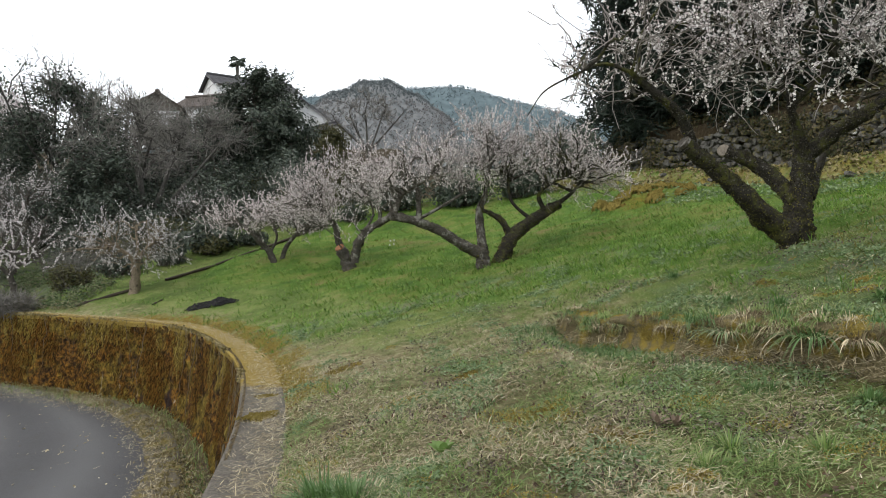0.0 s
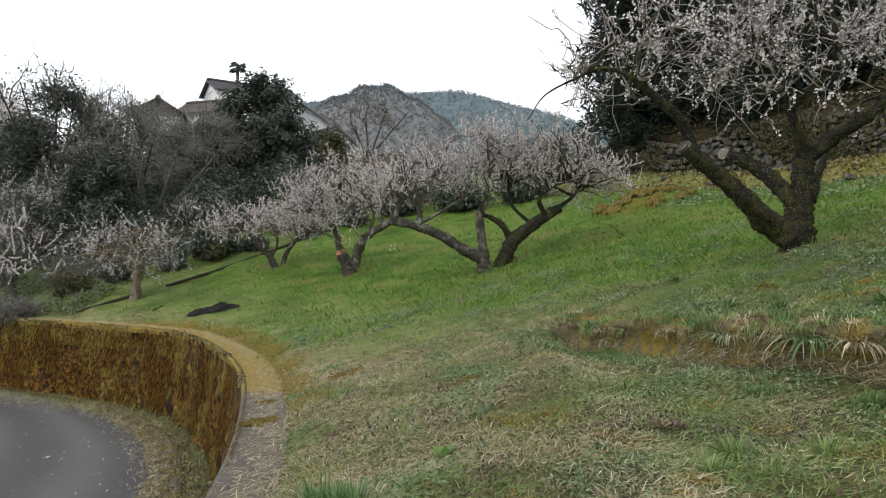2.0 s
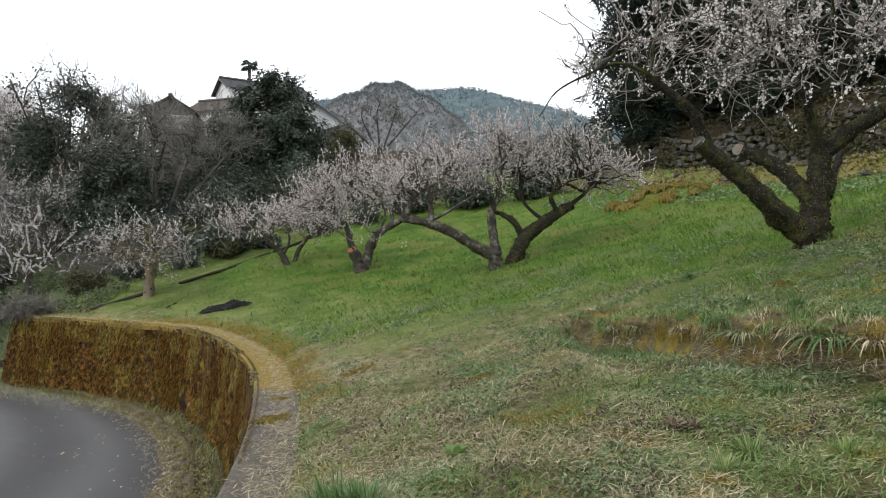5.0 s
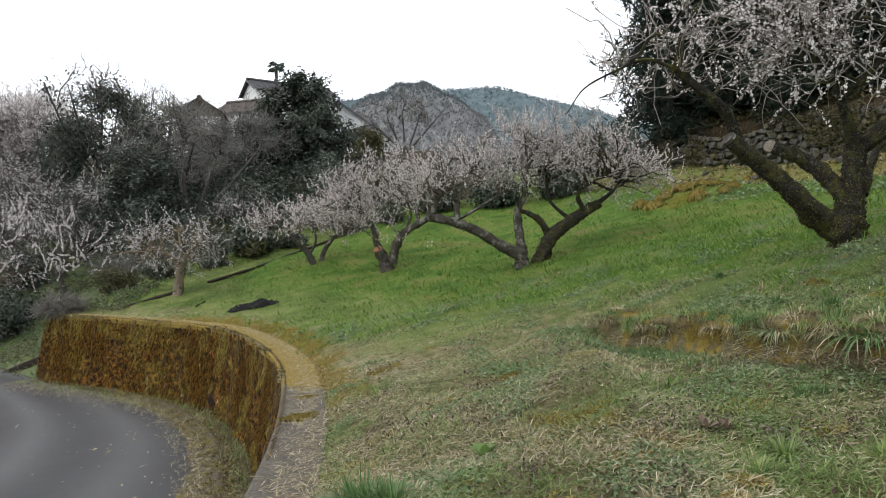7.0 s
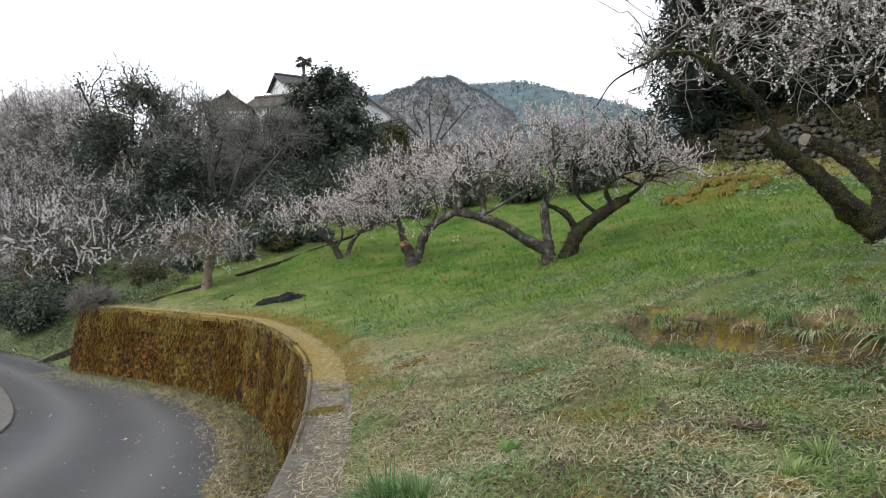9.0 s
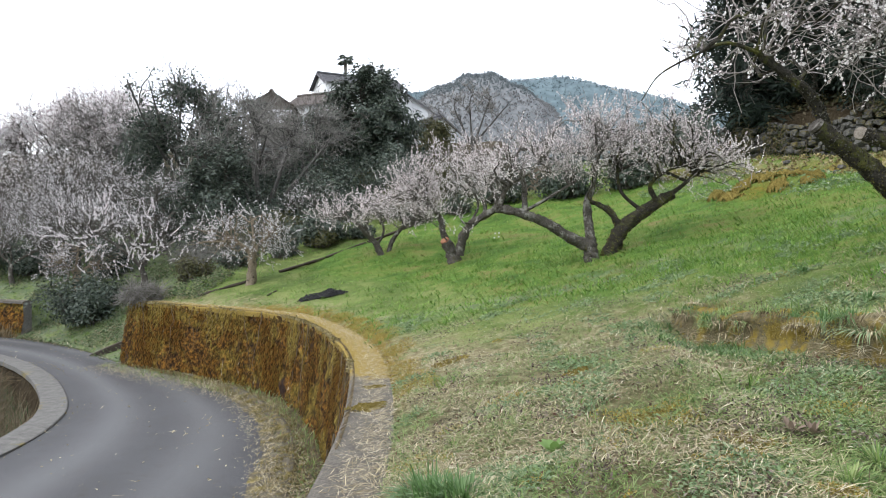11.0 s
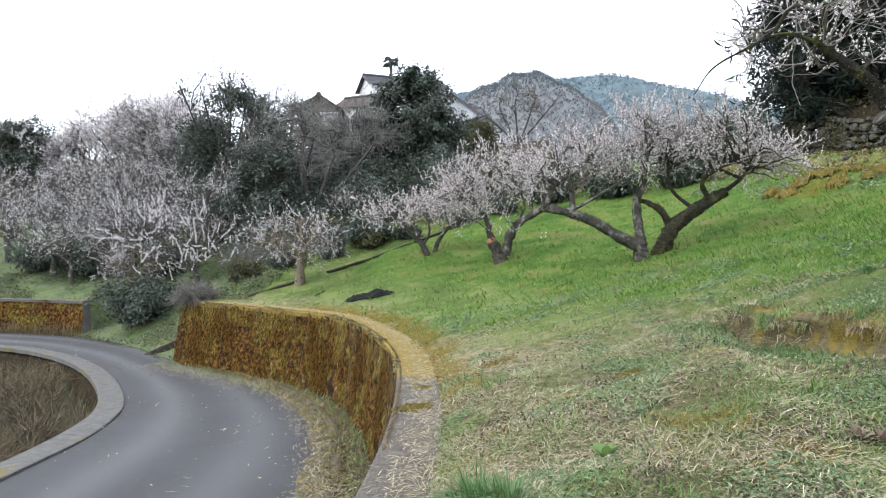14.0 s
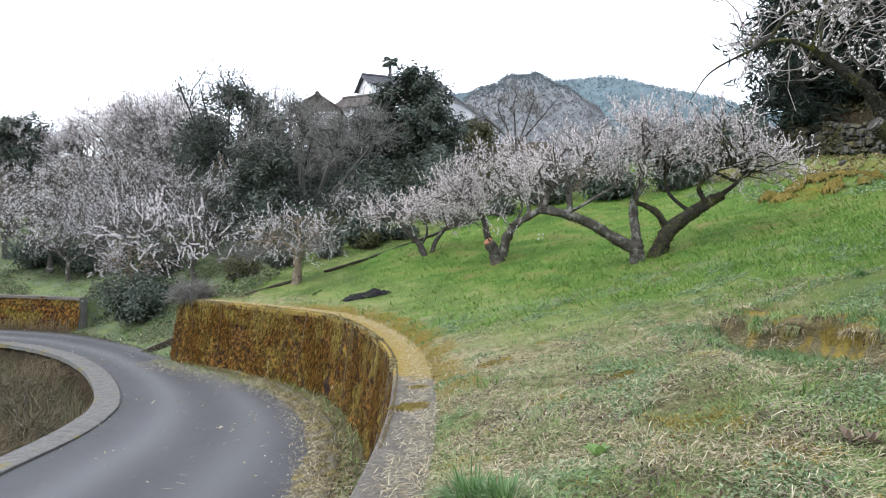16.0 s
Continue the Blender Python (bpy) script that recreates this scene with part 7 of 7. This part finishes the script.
t2 = unit(np.gradient(run, axis=0))[k]
pts = run[k] - foot_d[:, None] * np.stack([t2[:, 1], -t2[:, 0]], 1)
thin = rng.random(len(pts)) < np.clip(1.7 - foot_d, 0.1, 1)
pts, fd = pts[thin], foot_d[thin]
tall = fd < 0.75
blades(rng, pts[tall, 0], pts[tall, 1], 0.15, 0.004, 0.6, DRY_STALK, "wall_foot_grass", "dry weeds growing along the wall's foot", "grass", z=np.full(tall.sum(), ROAD_Z + 0.0))
blades(rng, pts[~tall, 0], pts[~tall, 1], 0.09, 0.004, 0.2, STRAW, "verge_litter", "dead grass lying on the verge", "straw", z=np.full((~tall).sum(), ROAD_Z + 0.08))
green = (rng.random(len(pts)) < 0.35) & (fd < 1.1)
blades(rng, pts[green, 0], pts[green, 1], 0.15, 0.006, 0.6, GRASS, "verge_grass", "green weeds on the verge under the wall", "grass", z=np.full(green.sum(), ROAD_Z + 0.03))
pick = rng.integers(0, len(rows), 5200)
across = np.where(rng.random(5200) < 0.4, rng.normal(0.5, 0.3, 5200).clip(0.02, 0.98), rng.normal(0.95, 0.07, 5200).clip(0, 1))
pts = rows[pick] + side[pick] * (-dL[pick] + across * (dL[pick] + dR[pick]))[:, None] + rng.normal(0, 0.15, (5200, 2))
keep = (pts[:, 1] > 4) & (pts[:, 0] > -22) & (across < 1)
pts, ac = pts[keep], across[keep]
at = np.column_stack([pts, ROAD_Z + 0.018 + 0.2 * ac * (1 - ac)])
scraps = solid("road_litter", *flakes(at, np.tile([0, 0, 1.0], (len(at), 1)), 0.05, rng, "leaf"), STRAW)
tagged(scraps, "pale leaf scraps and straw on the asphalt", "litter", kind="stuff")
dark = rng.random(len(pts)) < 0.3
blades(rng, pts[dark, 0], pts[dark, 1], 0.12, 0.005, 0.05, STRAW, "road_straw", "pale straw lying on the asphalt", "straw", z=at[dark, 2])

# the hollow inside the bend
x, y = rng.uniform(-20, -7.6, 60000), rng.uniform(3, 19, 60000)
e, _ = beside(x, y, EDGE)
keep = (e < -0.55) & (e > -7)
x, y = x[keep][:24000], y[keep][:24000]
blades(rng, x, y, 0.55, 0.006, 0.62, HOLLOW_STALK, "hollow_dry_grass", "tall pale-brown dead grass in the hollow below the kerb", "grass")
blades(rng, x[::2], y[::2] + 0.1, 0.34, 0.010, 0.55, BEND_WEED, "hollow_weeds", "dull green weeds in the hollow below the kerb", "weeds")
for k, (x, y, w, h) in enumerate(((-9.4, 9.6, 1.6, 0.9), (-10.6, 11.4, 1.8, 1.0), (-9.0, 7.4, 1.4, 0.7), (-12.4, 13.4, 2.0, 1.1), (-13.8, 15.2, 2.0, 1.0), (-11.2, 9.0, 1.8, 1.0))):
    dry_bush(700 + k, x, y, w, h, 900, "tangled dry brown scrub in the hollow below the road", (DRY_STALK, HOLLOW_STALK)[k % 2])

# weeds, moss and ivy on the terrace bank and over the stone wall
r7 = np.random.default_rng(77)
n = 60000
x, y = r7.uniform(2.6, 15, n), r7.uniform(7, 27, n)
d, _ = beside(x, y, BANK)
lumps = np.sin(x * 2.2 + y * 1.1) + np.sin(y * 1.9 - x * 1.3 + 1) + r7.normal(0, 0.5, n)
keep = (np.abs(d - 13.45) < 0.45) & (lumps > -0.6)
x1, y1 = x[keep], y[keep]
at = np.column_stack([x1, y1, lie(x1, y1) + r7.uniform(0, 0.06, len(x1))])
band_moss = solid("terrace_moss", *flakes(at, np.tile([0, -0.4, 1.0], (len(at), 1)), 0.09, r7, "tuft"), OLIVE_MOSS)
tagged(band_moss, "olive and yellow moss tufts along the terrace bank", "moss", kind="stuff")
keep = (d > 12.2) & (d < 17.2) & (lumps > 0.2)
x1, y1 = clumps(x[keep][:2200], y[keep][:2200], 5, 0.06)
blades(r7, x1, y1, 0.14, 0.008, 0.6, OLIVE_GRASS, "terrace_grass", "rough olive grass on the terrace", "grass")
keep = (d > 9) & (d < 13.2) & (lumps < -0.35)
x1, y1 = x[keep][:5000], y[keep][:5000]
at = np.column_stack([x1, y1, lie(x1, y1) + r7.uniform(0.01, 0.10, len(x1))])
bank_weeds = solid("bank_weeds", *flakes(at, np.tile([0, 0, 1.0], (len(at), 1)), 0.085, r7, "leaf"), GREY_GRASS)
tagged(bank_weeds, "grey-green leafy weeds on the upper slope", "weeds", kind="stuff")
pick = r7.integers(0, len(terrace), 26000)
way = unit(np.gradient(terrace, axis=0))[pick]
back = np.stack([way[:, 1], -way[:, 0]], 1)
pos = terrace[pick] - back * r7.uniform(0.18, 0.30, (26000, 1)) + way * r7.uniform(-0.4, 0.4, (26000, 1))
up = r7.random(26000)
s = np.sin(pos[:, 0] * 1.7 + 2 * up) + np.sin(pos[:, 1] * 1.3 - 3 * up) + r7.normal(0, 0.4, 26000)
keep = s > 0.3
foot = lie(*(terrace[pick] - back * 0.4).T)
at = np.column_stack([pos, foot + 1.75 * up])[keep]
ivy = solid("wall_ivy", *flakes(at, np.column_stack([-back, np.full(len(back), 0.3)])[keep], 0.11, r7, "leaf"), IVY_LEAF)
tagged(ivy, "dull ivy and dead weeds over the stone wall", "ivy", kind="stuff")
# dark ground cover on the slope above the stone wall
x, y = r7.uniform(3, 20, 60000), r7.uniform(10, 32, 60000)
d, _ = beside(x, y, BANK)
keep = (d > 17.7) & (d < 22.5)
x, y = x[keep][:13000], y[keep][:13000]
at = np.column_stack([x, y, lie(x, y) + r7.uniform(0.02, 0.3, len(x))])
slope_cover = solid("slope_cover", *flakes(at, np.tile([-0.3, -0.5, 1.0], (len(at), 1)), 0.17, r7, "leaf"), IVY_LEAF)
tagged(slope_cover, "dull ivy and ferns on the slope under the cedars", "ivy", kind="stuff")
# rough mossy mound in the upper slope
for k in range(14):
    moss_cushion(450 + k, 5.0 + r7.normal(0, 0.5), 17.0 + r7.normal(0, 0.4), r7.uniform(0.12, 0.26), r7.uniform(0.12, 0.22), "rough orange-yellow moss mound on the upper slope")

# mossy rim and litter of the verge, and weeds on the bank by the bend
n = 15000
k = r7.integers(0, len(o_verge), n)
w = np.clip(r7.normal(0.36, 0.13, n), 0.02, 0.56)[:, None]
pos = o_verge[k] * (1 - w) + near_verge[k] * w + r7.normal(0, 0.10, (n, 2))
lumps = blotch(pos[:, 0], pos[:, 1], 6, 3.0)
high = ROAD_Z + np.interp(w[:, 0], (0, 0.2, 0.42, 0.52, 0.56), (0.02, 0.06, 0.10, 0.12, 0.06)) + 0.012
m = lumps + r7.normal(0, 0.3, n) > -0.25
at = np.column_stack([pos, high])
verge_moss = solid("verge_moss", *flakes(at[m], np.tile([0, 0, 1.0], (m.sum(), 1)), 0.026, r7, "tuft"), OLIVE_MOSS)
tagged(verge_moss, "olive moss on the verge beside the asphalt", "moss", kind="stuff")
blades(r7, pos[~m, 0], pos[~m, 1], 0.09, 0.004, 0.15, STRAW, "verge_straw", "pale straw matted on the verge", "straw", z=high[~m])
x, y = r7.uniform(-24, -8.5, 60000), r7.uniform(15.5, 25, 60000)
d, run_at = beside(x, y, BANK)
keep = (d > -0.7) & (d < 4.5) & ((run_at > WALL_TO) | (d > 0.3)) & (blotch(x, y, 7, 1.6) + r7.normal(0, 0.3, len(x)) > -0.1)
x, y = x[keep], y[keep]
d = d[keep]
at = np.column_stack([x, y, lie(x, y) + r7.uniform(0.01, 0.10, len(x))])
bend_weeds = solid("bend_weeds", *flakes(at, np.tile([0, 0, 1.0], (len(at), 1)), 0.085, r7, "leaf"), BEND_WEED)
tagged(bend_weeds, "rough dull green weeds on the bank by the bend", "weeds", kind="stuff")
x, y = x[d < 0.8], y[d < 0.8]
blades(r7, x, y, 0.16, 0.006, 0.3, STRAW, "bend_straw", "dead grass along the road at the bend", "straw")
# tall dead grass against the inner face of the bend, and stalks along the far wall
run = stretch_of(EDGE, beside(-7.0, 2, EDGE)[1], beside(-20, 18.6, EDGE)[1], 0.05)
k = r7.integers(0, len(run), 9000)
way = unit(np.gradient(run, axis=0))[k]
pos = run[k] - np.stack([way[:, 1], -way[:, 0]], 1) * r7.uniform(0.5, 1.9, (9000, 1)) + r7.normal(0, 0.05, (9000, 2))
blades(r7, pos[:, 0], pos[:, 1], 0.6, 0.007, 0.75, HOLLOW_STALK, "inner_dry_grass", "tall dead grass against the wall below the kerb", "grass")
blades(r7, pos[::2, 0], pos[::2, 1], 0.55, 0.012, 0.65, BEND_WEED, "inner_weeds", "green weeds against the wall below the kerb", "weeds")
run = stretch_of(BANK, FAR_FROM, FAR_TO, 0.05)
k = r7.integers(0, len(run), 3500)
way = unit(np.gradient(run, axis=0))[k]
pos = run[k] - np.stack([way[:, 1], -way[:, 0]], 1) * r7.uniform(0.34, 0.7, (3500, 1))
blades(r7, pos[:, 0], pos[:, 1], 0.55, 0.006, 0.8, DRY_STALK, "far_wall_stalks", "brown dead stalks along the foot of the far wall", "grass", z=np.full(len(pos), ROAD_Z - 0.02))
